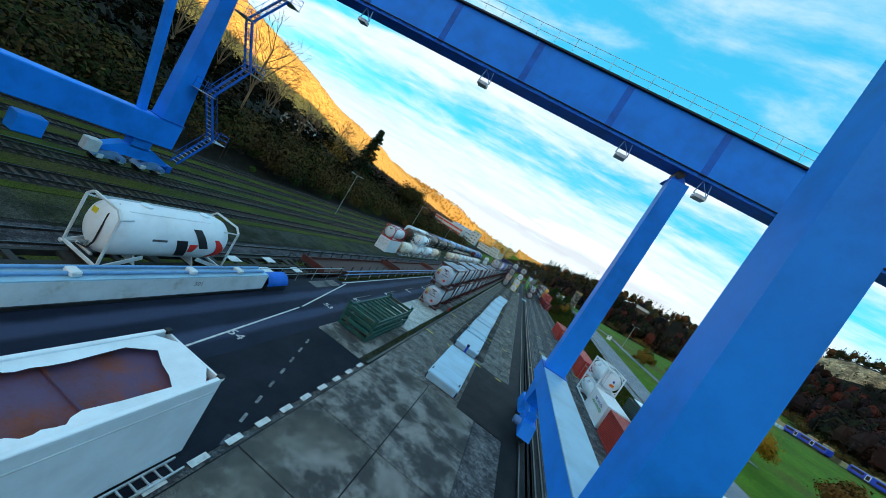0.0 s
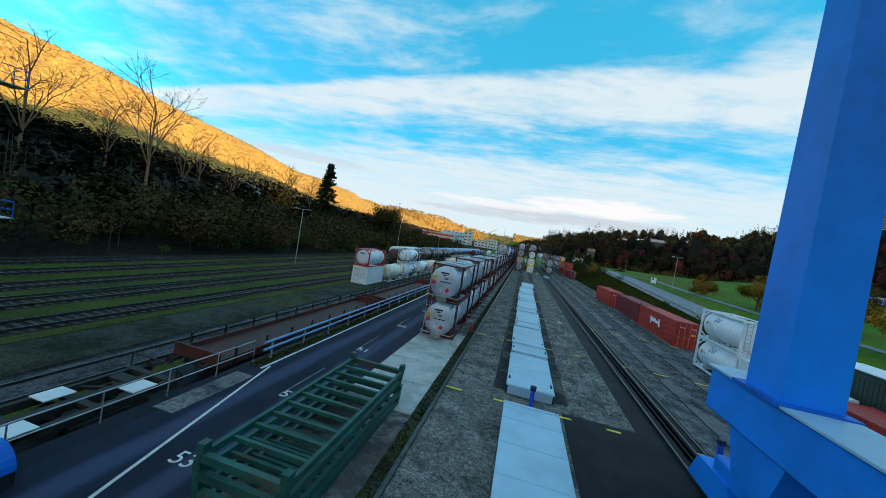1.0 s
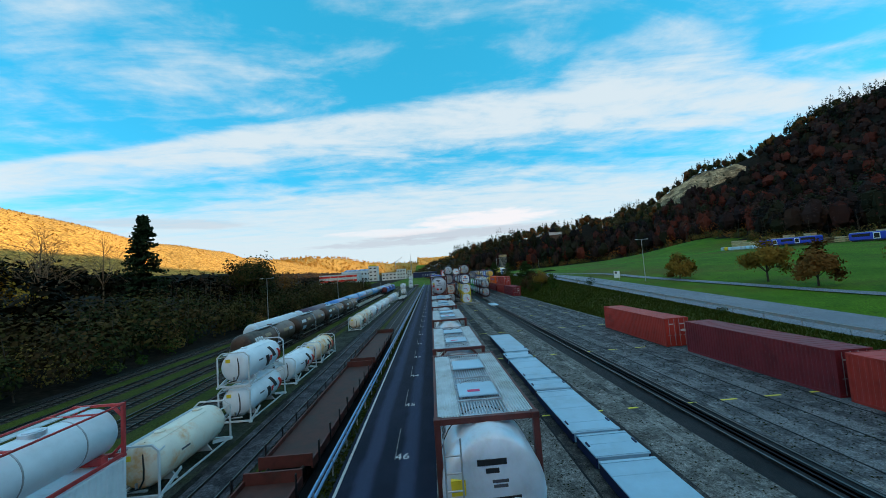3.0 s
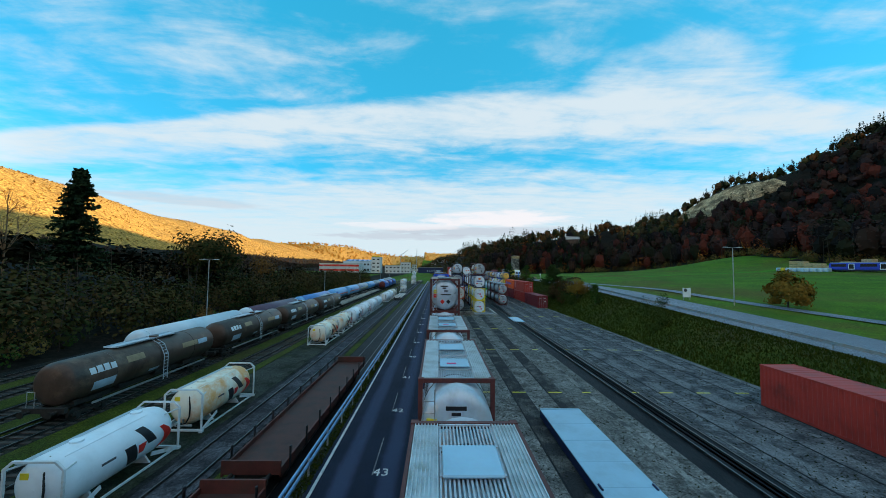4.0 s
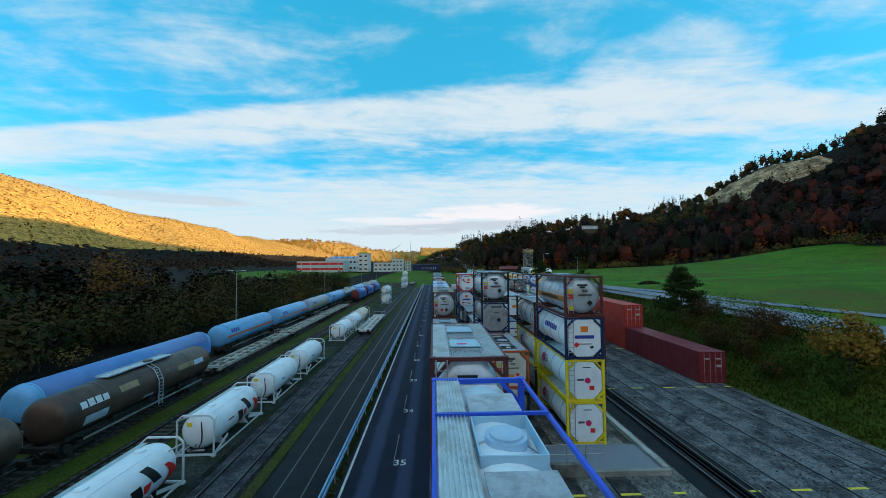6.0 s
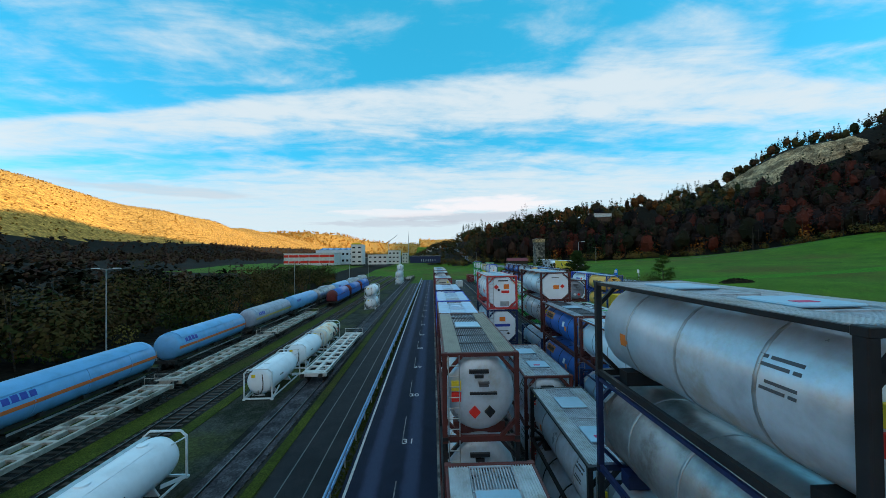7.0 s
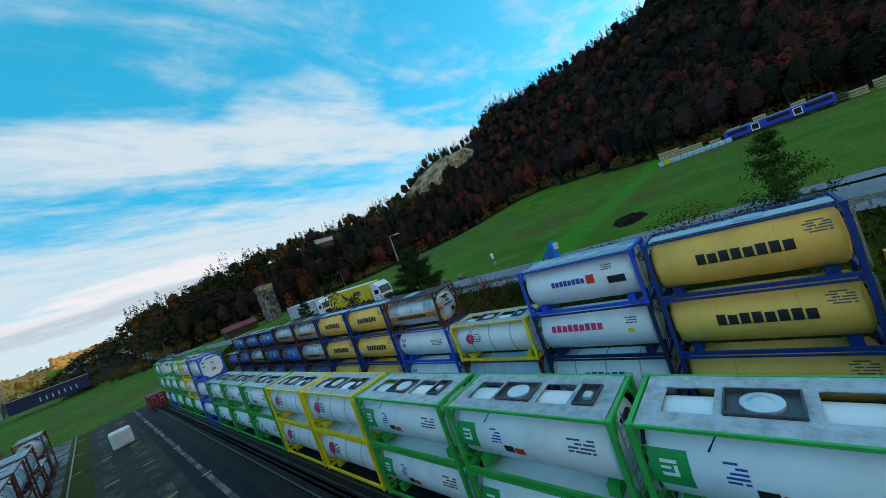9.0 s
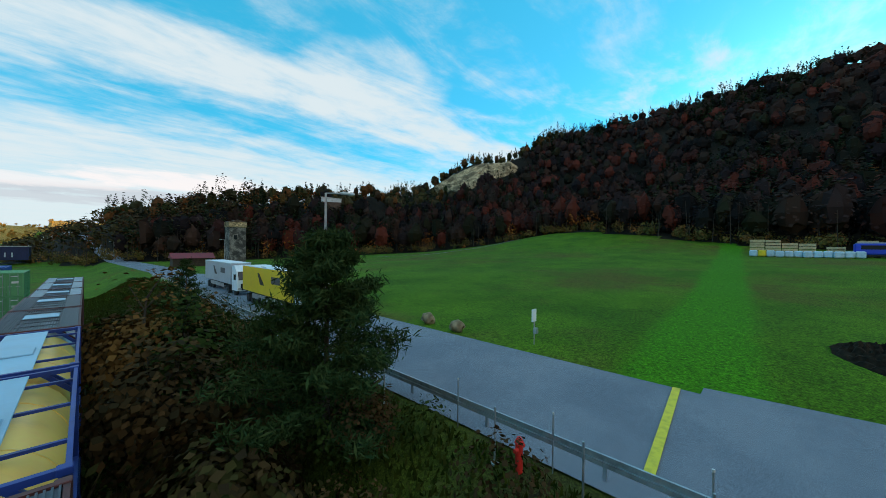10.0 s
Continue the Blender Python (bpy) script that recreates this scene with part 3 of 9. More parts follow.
    def band(self, rows, r, c=(0, 0, 0), t=0.006):
        """A painted shape on a round side: rows of (angle, y0, y1)."""
        vs = []
        for k, (a, y0, y1) in enumerate(rows):
            a = radians(a)
            for y in (y0, y1):
                vs.append((c[0] + (r + t) * math.cos(a), c[1] + y, c[2] + (r + t) * math.sin(a)))
        return self.add(vs, [(2 * k, 2 * k + 1, 2 * k + 3, 2 * k + 2) for k in range(len(rows) - 1)])

    def prism(self, pts, axis, a, b):
        """A flat outline pushed from a to b along an axis (0 x, 1 y, 2 z)."""
        def put(u, v, w):
            return (w, u, v) if axis == 0 else (u, w, v) if axis == 1 else (u, v, w)
        n = len(pts)
        vs = [put(u, v, a) for u, v in pts] + [put(u, v, b) for u, v in pts]
        fs = [tuple(range(n - 1, -1, -1)), tuple(range(n, 2 * n))]
        fs += [(i, (i + 1) % n, n + (i + 1) % n, n + i) for i in range(n)]
        return self.add(vs, fs)

    def path(self, pts, r, n=6):
        for p, q in zip(pts, pts[1:]):
            self.cyl(p, q, r, n)
        return self

    def mesh(self, name):
        me = bpy.data.meshes.new(name)
        me.from_pydata(self.v, [], self.f)
        me.polygons.foreach_set("use_smooth", self.s)
        me.update()
        bm = bmesh.new()
        bm.from_mesh(me)
        bmesh.ops.recalc_face_normals(bm, faces=bm.faces[:])
        bm.to_mesh(me)
        bm.free()
        return me


def part(name, geo, mat, parent, label="", fix=True):
    ob = new(name, geo.mesh(name))
    ob.data.materials.append(mat)
    ob.parent = parent
    return tagged(ob, label)


def thing(name, m, label, category, group="", kind=""):
    ob = new(name)
    ob.empty_display_size = 0.3
    ob.matrix_world = m
    return tagged(ob, label, category, group, kind)


def solid(name, geo, mat, label="", category="", group="", kind="", m=None):
    ob = new(name, geo.mesh(name))
    ob.data.materials.append(mat)
    if m is not None:
        ob.matrix_world = m
    return tagged(ob, label, category, group, kind)


def text(name, body, size, m, mat, parent=None, thick=0.003):
    cu = bpy.data.curves.new(name, "FONT")
    cu.body, cu.size, cu.align_x, cu.align_y, cu.extrude = body, size, "CENTER", "CENTER", thick
    cu.resolution_u = 3
    cu.materials.append(mat)
    ob = new(name, cu)
    if parent:
        ob.parent = parent
    ob.matrix_local = m
    return ob


# ---------------------------------------------------------------- land
FOOT = np.array([(190, -900), (185, -300), (180, 100), (180, 202), (192, 252), (204, 300), (183, 346), (139, 372), (85, 392), (40, 415), (0, 500),
                 (-25, 700), (-45, 1000), (-60, 1500)], float)
CREST = np.array([180, 180, 186, 196, 204, 198, 112, 42, 37, 36, 28, 20, 26, 40], float)


def smooth(t):
    t = np.clip(t, 0, 1)
    return t * t * (3 - 2 * t)


def foot_distance(x, y):
    """Distance into the eastern hill from its foot (negative in the valley), and the crest's height there."""
    best = np.full(x.shape, 1e9)
    crest = np.zeros(x.shape)
    side = np.ones(x.shape)
    for (a, b), c0, c1 in zip(zip(FOOT, FOOT[1:]), CREST, CREST[1:]):
        d = b - a
        t = np.clip(((x - a[0]) * d[0] + (y - a[1]) * d[1]) / (d @ d), 0, 1)
        px, py = a[0] + t * d[0], a[1] + t * d[1]
        dist = np.hypot(x - px, y - py)
        m = dist < best
        best = np.where(m, dist, best)
        crest = np.where(m, c0 + (c1 - c0) * t, crest)
        side = np.where(m, np.sign((x - a[0]) * d[1] - (y - a[1]) * d[0]), side)
    return best * side, crest


ROAD_Y = [-900, 20, 45, 65, 100, 135, 160, 300, 700, 3000]
ROAD_Z = [0.4, 0.5, 0.7, 1.0, 2.7, 4.3, 4.8, 4.4, 3.5, 3.0]


def road_z(y):
    return np.interp(y, ROAD_Y, ROAD_Z)


def wob(x, y, s, k):
    return np.sin(x / s + 1.3 * k) * np.cos(y / (s * 1.13) - 0.7 * k) + 0.5 * np.sin(x / (s * 0.47) + y / (s * 0.61) + k)


WEST = -1.4            # the sidings lie lower than the loading lane
WALL_X = -3.6


def west_drop(x, y):
    return WEST * (x < WALL_X) * (1 - smooth((y - 340) / 60))


def land(x, y):
    """Height of the ground."""
    x, y = np.asarray(x, float), np.asarray(y, float)
    rz = road_z(y)
    z = np.zeros(np.broadcast(x, y).shape)
    far = smooth((y - 270) / 60)                     # the yard ends and the valley floor takes over
    z = z + rz * smooth((x - 28.7) / 8.6) * (1 - 0.3 * far)
    mead = 0.040 * np.clip(x - 47.5, 0, 400) + 9.0 * np.exp(-((x - 210) / 45) ** 2 - ((y - 270) / 60) ** 2)
    z = z + mead * (1 - 0.6 * smooth((y - 320) / 120)) + np.where(x > 49, 0.15 * wob(x, y, 9, 1), 0)
    d, c = foot_distance(x, y)
    spur = 1 - 0.38 * smooth(((y - 464 - x + 363) / 1.414 + 5) / 95) * smooth((x - 190) / 60)
    hill = c * spur * smooth(np.clip(d, 0, None) / (c / 0.42))
    z = z + np.where(d > 0, hill + 2.0 * wob(x, y, 31, 2) * smooth(d / 60), 0)
    # the western side: a wooded bank, then the sunlit ridge
    w = np.clip(-41.0 - x, 0, None)
    z = z + (np.minimum(w, 60) + 0.62 * np.clip(w - 60, 0, 160)) * (0.19 - 0.14 * smooth((y - 130) / 80))
    ridge = np.interp(y, [-900, 300, 560, 850, 1090, 1415, 1820, 2470, 3280, 4200], [256, 256, 224, 194, 175, 156, 143, 120, 84, 60])
    z = z + (ridge - 30) * smooth((-330 - x + 14 * wob(y, x, 90, 3)) / 520) + np.where(x < -300, 4 * wob(x, y, 60, 4), 0)
    # hills that close the valley
    z = z + 95 * smooth((y - 2300 - 0.35 * x) / 900) + 40 * smooth((np.abs(x + 200) - 1500) / 800)
    z = z + 160 * smooth((-700 - y) / 600)
    return z + west_drop(x, y)


def land_sheet():
    xs = np.unique(np.concatenate([np.linspace(-2400, -900, 26), np.linspace(-900, -330, 58), np.linspace(-330, -60, 40), np.arange(-60, -40, 2.0),
                                   np.array([-40.0, -20, WALL_X - 0.02, WALL_X + 0.02, 20, 28.5]), np.arange(28.6, 60, 1.2), np.linspace(60, 420, 64), np.linspace(420, 2400, 36)]))
    ys = np.unique(np.concatenate([np.linspace(-1800, -300, 18), np.linspace(-300, 0, 24), np.linspace(0, 420, 90), np.linspace(420, 900, 48), np.linspace(900, 4200, 60)]))
    X, Y = np.meshgrid(xs, ys, indexing="ij")
    Z = land(X, Y) - 0.02
    n, k = X.shape
    vs = np.stack([X, Y, Z], -1).reshape(-1, 3)
    I = np.arange(n * k).reshape(n, k)
    fs = np.stack([I[:-1, :-1], I[1:, :-1], I[1:, 1:], I[:-1, 1:]], -1).reshape(-1, 4)
    me = bpy.data.meshes.new("ground")
    me.from_pydata(vs.tolist(), [], fs.tolist())
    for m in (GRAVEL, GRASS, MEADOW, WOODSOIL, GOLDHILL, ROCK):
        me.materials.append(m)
    cen = vs[fs].mean(1)
    x, y, z = cen.T
    d, c = foot_distance(x, y)
    mi = np.zeros(len(fs), int)
    mi[(x > 28.5)] = 1
    mi[(x > 47) & (d < 0)] = 2
    mi[(y > 285) & (x > -40)] = 2
    mi[(d > 0) & (x > -60)] = 3
    mi[(x < -40)] = 3
    mi[(x < -60) & (x > -150) & (y > 330) & (y < 450)] = 2
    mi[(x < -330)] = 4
    # Low ridge ground takes the dark soil in place of shade.
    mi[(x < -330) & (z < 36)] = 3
    mi[(y > 1500) & (x < 400) & (x > -330)] = 2
    mi[(y > 2200)] = 4
    me.polygons.foreach_set("material_index", mi)
    me.polygons.foreach_set("use_smooth", [True] * len(fs))
    me.update()
    ob = new("ground", me)
    return tagged(ob, "valley floor with gravel yard, grass banks and wooded hillsides", "ground", kind="structure")


land_sheet()
Y0, Y1 = -60.0, 285.0
YM, YL = (Y0 + Y1) / 2, Y1 - Y0


def strip(name, x0, x1, mat, top, label, y0=Y0, y1=Y1, thick=0.03, category="paving"):
    g = Geo().box((x0 + x1) / 2, (y0 + y1) / 2, top - thick / 2, x1 - x0, y1 - y0, thick)
    return solid(name, g, mat, label, category, kind="structure")


ASPH_N = two_tone("dark_navy_asphalt", (0.006, 0.008, 0.015), (0.013, 0.016, 0.027), 0.4, 0.35, 0.68, 0.7, 60, 0.25)
ASPH_R = two_tone("worn_brown_asphalt", (0.026, 0.025, 0.024), (0.058, 0.055, 0.052), 0.3, 0.35, 0.65, 0.8, 30, 0.3)
# bands of the yard, from west to east
strip("pavement_track_field", -40.0, -7.75, BALLAST, WEST, "dark ballast between the sidings", Y0, 330)
strip("pavement_west_apron", WALL_X, -2.85, ASPH_N, 0.018, "dark asphalt edge beside the lane", Y0, 15)
strip("pavement_embedded_track", -7.75, WALL_X - 0.02, ASPH_D, WEST + 0.012, "black asphalt round an embedded siding")
strip("wall_retaining", WALL_X - 0.012, WALL_X + 0.2, ASPH_D, 0.012, "low dark retaining wall between lane and sidings", Y0, Y1, 1.45, "wall")
strip("verge_rail", WALL_X + 0.1, -2.85, MOSSY, 0.02, "mossy grass verge under the pipe rail", 15, Y1, category="verge")
strip("road_lane", -2.85, 1.75, ASPHALT, 0.02, "worn bluish asphalt loading lane with wheel tracks", Y0, Y1, category="road")
strip("road_apron", 1.75, 5.45, ASPH_N, 0.020, "dark asphalt apron beside the crane", Y0, 5.5, category="road")
strip("pavement_slab_strip", 1.75, 5.1, CONC, 0.03, "pale stained concrete slab under the stacks", 5.5, Y1)
strip("verge_kerb", 5.1, 5.6, MOSSY, 0.026, "weedy joint beside the kerb rail", 5.5, Y1, category="verge")
strip("pavement_concrete_field", 5.75, 13.0, ASPH_D, 0.010, "dark bed with weathered concrete bays", Y0, 8.3)
strip("pavement_stack_rows", 5.75, 15.0, GRAVEL_W, 0.014, "compacted gravel with dark runner strips", 8.3, Y1)
strip("pavement_crane_rail", 15.0, 17.95, ASPH_D, 0.02, "dark trough round the crane rail")
strip("pavement_east_rows", 17.95, 28.6, GRAVEL, 0.016, "grey gravel storage rows with runner strips")
for x, w in ((8.75, 1.1), (11.5, 1.05)):
    strip("pavement_groove", x - w / 2 - 0.09, x - w / 2 - 0.01, ASPH_D, 0.033, "thin black joint beside the runner", 20, Y1)
    strip("pavement_runner", x - w / 2, x + w / 2, RUNNER, 0.030, "dark tarred runner strip in the gravel", 20, Y1)
for x, w in ((20.05, 1.1), (22.85, 1.1), (25.8, 1.1), (28.2, 0.6)):
    strip("pavement_runner", x - w / 2, x + w / 2, RUNNER_E, 0.030, "worn darker strip in the gravel", 20, 165)
    strip("pavement_groove", x - w / 2 - 0.1, x - w / 2 - 0.02, ASPH_D, 0.034, "thin black joint beside the worn strip", 20, 165)
for x in (16.75, 17.05, 17.3, 17.75):
    strip("cable_trough", x - 0.05, x + 0.05, RAILM, 0.07, "dark cable lying beside the crane rail", -20, Y1, 0.07, "cable")
for i, (x, w) in enumerate([(13.9, 0.35), (18.35, 0.12)]):
    strip("pavement_joint", x - w / 2, x + w / 2, CONC, 0.026, "narrow concrete edging strip", 20, Y1 if x < 17 else 165)
strip("pavement_north_rows", 7.6, 12.9, ASPH_R, 0.022, "dark brownish asphalt between the northern stacks", 142, Y1)
# Near-black strip paints the deep shade at the foot of the stacks.
strip("pavement_north_dark", 12.9, 15.0, ASPH_N, 0.022, "asphalt beside the crane rail, near-black with the stack shade put in", 142, Y1)
strip("pavement_north_east", 17.95, 28.6, ASPH_D, 0.024, "dark asphalt under the northern stacks", 165, Y1)
strip("verge_north", 5.1, 7.6, GRASS, 0.034, "weedy grass strip beside the northern stacks", 168, Y1, category="verge")
strip("kerb", 5.6, 5.75, RAILM, 0.14, "steel kerb rail along the stacks", 5.5, Y1, 0.14, "kerb")
strip("pavement_dark_bay", 11.6, 15.0, ASPH_D, 0.024, "dark wet-looking asphalt bay", 8.3, 19.0)


CONC_P = two_tone("pale_scrubbed_concrete", (0.47, 0.49, 0.48), (0.30, 0.31, 0.29), 0.5, 0.40, 0.66, 0.8, 20, 0.2, (0.22, 0.225, 0.20))


def slabs(name, x0, x1, xs, y0, y1, pitch, top, label, mat):
    """Concrete bays laid singly, each a little out of level."""
    t = thing(name, pose(0, 0, 0), label, "paving", kind="structure")
    rng = np.random.default_rng(3)
    edges = [x0 + (x1 - x0) * k / xs for k in range(xs + 1)]
    for y in np.arange(y0, y1 - 0.1, pitch):
        for a, b in zip(edges, edges[1:]):
            dz = 0.004 * rng.random()
            L = min(pitch, y1 - y) - 0.05
            part("slab", Geo().box((a + b) / 2, y + 0.025 + L / 2, top - 0.03 + dz, b - a - 0.05, L, 0.06, 0.008), mat, t)


slabs("pavement_bays", 5.78, 13.0, 2, -42.0, 8.3, 4.19, 0.034, "weathered concrete bays with dark stains and open joints", CONC)
slabs("pavement_rack_slabs", 1.78, 5.08, 1, 5.6, 14.75, 3.05, 0.046, "dark-stained concrete slabs under the steel racks", CONC)
slabs("pavement_strip_slabs", 1.78, 5.08, 1, 14.75, 28.5, 3.05, 0.046, "pale stained concrete slabs in front of the stacks", CONC_P)


def mark(name, x, y, sx, sy, mat, label, z=0.036, rz=0):
    g = Geo().box(0, 0, 0, sx, sy, 0.006)
    return solid(name, g, mat, label, "marking", kind="structure", m=pose(x, y, z, 0, 0, rz))


mark("marking_edge_line", -2.62, 150, 0.13, 270, PAINT_W, "white edge line of the lane", 0.026)
for (xa, ya), (xb, yb) in (((1.3, -6.5), (-0.33, 6.0)), ((-0.38, 6.4), (-2.45, 15.4))):
    solid("marking_lead_line", Geo().beam((xa, ya, 0.026), (xb, yb, 0.026), 0.10, 0.006), PAINT_W, "white lead-in line slanting across the lane", "marking", kind="structure")
for y in np.arange(13.3, 280, 6.8):
    mark("marking_centre_dash", -0.30, y + 1.8, 0.06, 3.4, PAINT_D, "thin white centre line of the lane", 0.026)
for i in range(8):
    mark("marking_short_dash", 2.57 + 0.40 * i, 3.4 - 1.12 * i, 0.12, 0.5, PAINT_D, "short white dash on the apron", 0.026, 20)
for i in range(14):
    mark("marking_kerb_block", 5.52, 4.9 - 1.3 * i, 0.24, 0.62, PAINT_W, "white painted kerb block", 0.034)
MARK_Y = [18.5, 30.4, 43.4] + [57.0 + 13.7 * k for k in range(17)]
for y in MARK_Y:
    for x in (6.1, 8.77, 11.5, 13.9, 17.6, 20.0, 22.85, 25.8, 28.2):
        if y < 165 or x < 16:
            mark("marking_bay", x, y + (0.6 if y > 50 else 0), 0.62 if x in (13.9, 17.6, 28.2) else 1.02, 0.15, PAINT_Y, "yellow bay mark on the ground")
for n in range(54, 8, -1):
    y = (54 - n) * 6.8 + (-0.1 if n == 54 else 2.2 if n == 53 else 0.0)
    if y > 283:
        break
    o = text("bay_number", str(n), 0.78, pose(0.8 if n == 54 else 0.05, y, 0.024, 0, 0, 10 if n == 54 else 0), PAINT_W)
    tagged(o, "white painted bay number on the asphalt lane", "marking", "bay numbers", "structure")


def rails(name, xc, y0, y1, sleepers=True, gauge=1.435, base=0.0, head=None):
    t = thing(name, pose(xc, 0, base), "railway siding with worn rails on dark sleepers", "railway track", kind="structure")
    for s in (-1, 1):
        g = Geo().box(s * (gauge / 2 + 0.03), (y0 + y1) / 2, 0.115, 0.07, y1 - y0, 0.15)
        g.box(s * (gauge / 2 + 0.03), (y0 + y1) / 2, 0.03, 0.14, y1 - y0, 0.03)
        part("rail", g, RAILM, t)
        part("rail_head", Geo().box(s * (gauge / 2 + 0.03), (y0 + y1) / 2, 0.193, 0.06, y1 - y0, 0.006), head or RAILTOP, t, "worn running surface")
    if sleepers:
        g = Geo()
        for y in np.arange(y0, y1, 0.65):
            g.box(0.03 * math.sin(y * 7), y, 0.02, 2.5, 0.25, 0.06)
        o = part("sleepers", g, SLEEPER, t, "old dark sleepers")
        tagged(o, kind="stuff")
    return t


for x in (-10.1, -18.4, -23.0, -27.8, -32.6, -37.2):
    rails("railway_track", x, Y0 - 60, 340, base=WEST)
rails("railway_track_embedded", -6.0, Y0, Y1, False, base=WEST - 0.165)
for x0, x1 in ((-21.6, -19.8), (-26.3, -24.4), (-31.3, -29.3), (-35.8, -34.0), (-8.6, -7.9), (-16.9, -15.9)):
    strip("verge_siding", x0, x1, GRASS, WEST + 0.03, "strip of moss and grass between sidings", -60, 330, category="verge")
BALLAST_B = two_tone("bluish_clean_ballast", (0.085, 0.086, 0.098), (0.026, 0.027, 0.032), 0.7, 0.36, 0.62, 0.9, 6.0, 1.0)
strip("pavement_clean_ballast", -11.5, -8.9, BALLAST_B, WEST + 0.062, "bluish grey ballast filling the track by the silo tanks", -60, 330)
strip("pavement_siding_path", -15.8, -12.0, MOSSY, WEST + 0.02, "gravel strip where tanks are set down")
# crane rail
g = Geo().box(0, 0, 0.10, 0.09, YL, 0.12)
solid("crane_rail", g, RAILM, "dark crane rail", "rail", kind="structure", m=pose(16.2, YM, 0))
solid("crane_rail_head", Geo().box(0, 0, 0.165, 0.075, YL, 0.01), RAILTOP, "polished head of the crane rail", "rail", kind="structure", m=pose(16.2, YM, 0))
for x in (16.75, 17.05):
    solid("cable_channel", Geo().box(0, 0, 0.04, 0.10, YL, 0.06), RAILM, "steel edge of the cable channel", "channel", kind="structure", m=pose(x, YM, 0))


def country_road():
    ys = np.concatenate([np.arange(-300, 420, 6.0), np.arange(420, 1400, 40)])
    xo = np.interp(ys, [-300, 240, 330, 420, 700, 1400], [43, 43, 46, 40, 18, -20])
    g = Geo()
    vs = []
    for y, xc in zip(ys, xo):
        z = float(land(xc, y)) + 0.05
        vs += [(xc - 4.6, y, z), (xc + 4.6, y, z + 0.03)]
    g.add(vs, [(2 * i, 2 * i + 1, 2 * i + 3, 2 * i + 2) for i in range(len(ys) - 1)])
    solid("road_country", g, ROADM, "bluish grey country road above the yard", "road", kind="structure")
    # side road across the meadow
    g = Geo()
    vs = []
    for y, x in zip(np.linspace(60, 205, 30), np.linspace(62, 47, 30)):
        z = float(land(x, y)) + 0.06
        vs += [(x - 1.6, y, z), (x + 1.6, y, z)]
    g.add(vs, [(2 * i, 2 * i + 1, 2 * i + 3, 2 * i + 2) for i in range(29)])
    solid("path_meadow", g, ROADM, "narrow paved path along the meadow", "path", kind="structure")
    g = Geo()
    vs = []
    for k in range(16):
        x, y = 118 + k * 5.5, 330 - k * 1.9
        vs += [(x, y - 1.3, float(land(x, y - 1.3)) + 0.12), (x, y + 1.3, float(land(x, y + 1.3)) + 0.12)]
    g.add(vs, [(2 * i, 2 * i + 1, 2 * i + 3, 2 * i + 2) for i in range(15)])
    solid("path_gravel", g, CONC, "pale gravel farm path up the meadow", "path", kind="structure")


country_road()

# ---------------------------------------------------------------- containers
HC = 2.59
PROTO = {}
COVERED = [False]
SIDES = (1,)          # names are only seen on the west side


def blocks(g, y0, y1, a0, a1, r, c, n, gap=0.20):
    """A name painted on a round side, as a row of n plain bars on a thin foot line."""
    cols, y = [], y0
    w = (y1 - y0) / n
    for i in range(n):
        cols.append((y, (0, 1.0 if i % 3 else 0.9)))
        cols.append((y + w * (1 - gap), (0, 0)))
        y += w
    cols.append((y1 - w * gap, None))
    cols.pop(-2)
    lev = (0.0, 0.06, 0.28, 0.40, 0.60, 0.72, 0.80, 0.90, 1.0)
    m = len(lev)
    vs = [(c[0] + (r + 0.006) * math.cos(radians(a0 + (a1 - a0) * v)), c[1] + y, c[2] + (r + 0.006) * math.sin(radians(a0 + (a1 - a0) * v))) for y, _ in cols for v in lev]
    fs = []
    for k in range(len(cols) - 1):
        lo, hi = cols[k][1]
        for q in range(m - 1):
            mid = (lev[q] + lev[q + 1]) / 2
            if q == 0 or lo < mid < hi:
                fs.append((k * m + q, (k + 1) * m + q, (k + 1) * m + q + 1, k * m + q + 1))
    used = sorted({v for f in fs for v in f})
    at = {v: i for i, v in enumerate(used)}
    return g.add([vs[v] for v in used], [tuple(at[v] for v in f) for f in fs])


def print_rows(g, y0, y1, a0, a1, r, c):
    """Small print that cannot be read: thin rows of short bars."""
    rows = max(2, int(abs(a1 - a0) / 5))
    for i in range(rows):
        a = a0 + (a1 - a0) * (i + 0.25) / rows
        da = (a1 - a0) / rows * 0.45
        y = y0
        k = 0
        while y < y1 - 0.08:
            w = min(y1 - y, 0.10 + 0.11 * ((i * 7 + k * 3) % 4))
            if (i + k) % 5 < 4:
                g.patch(y, y + w, a, a + da, r, c, 1)
            y += w + 0.05
            k += 1
    return g


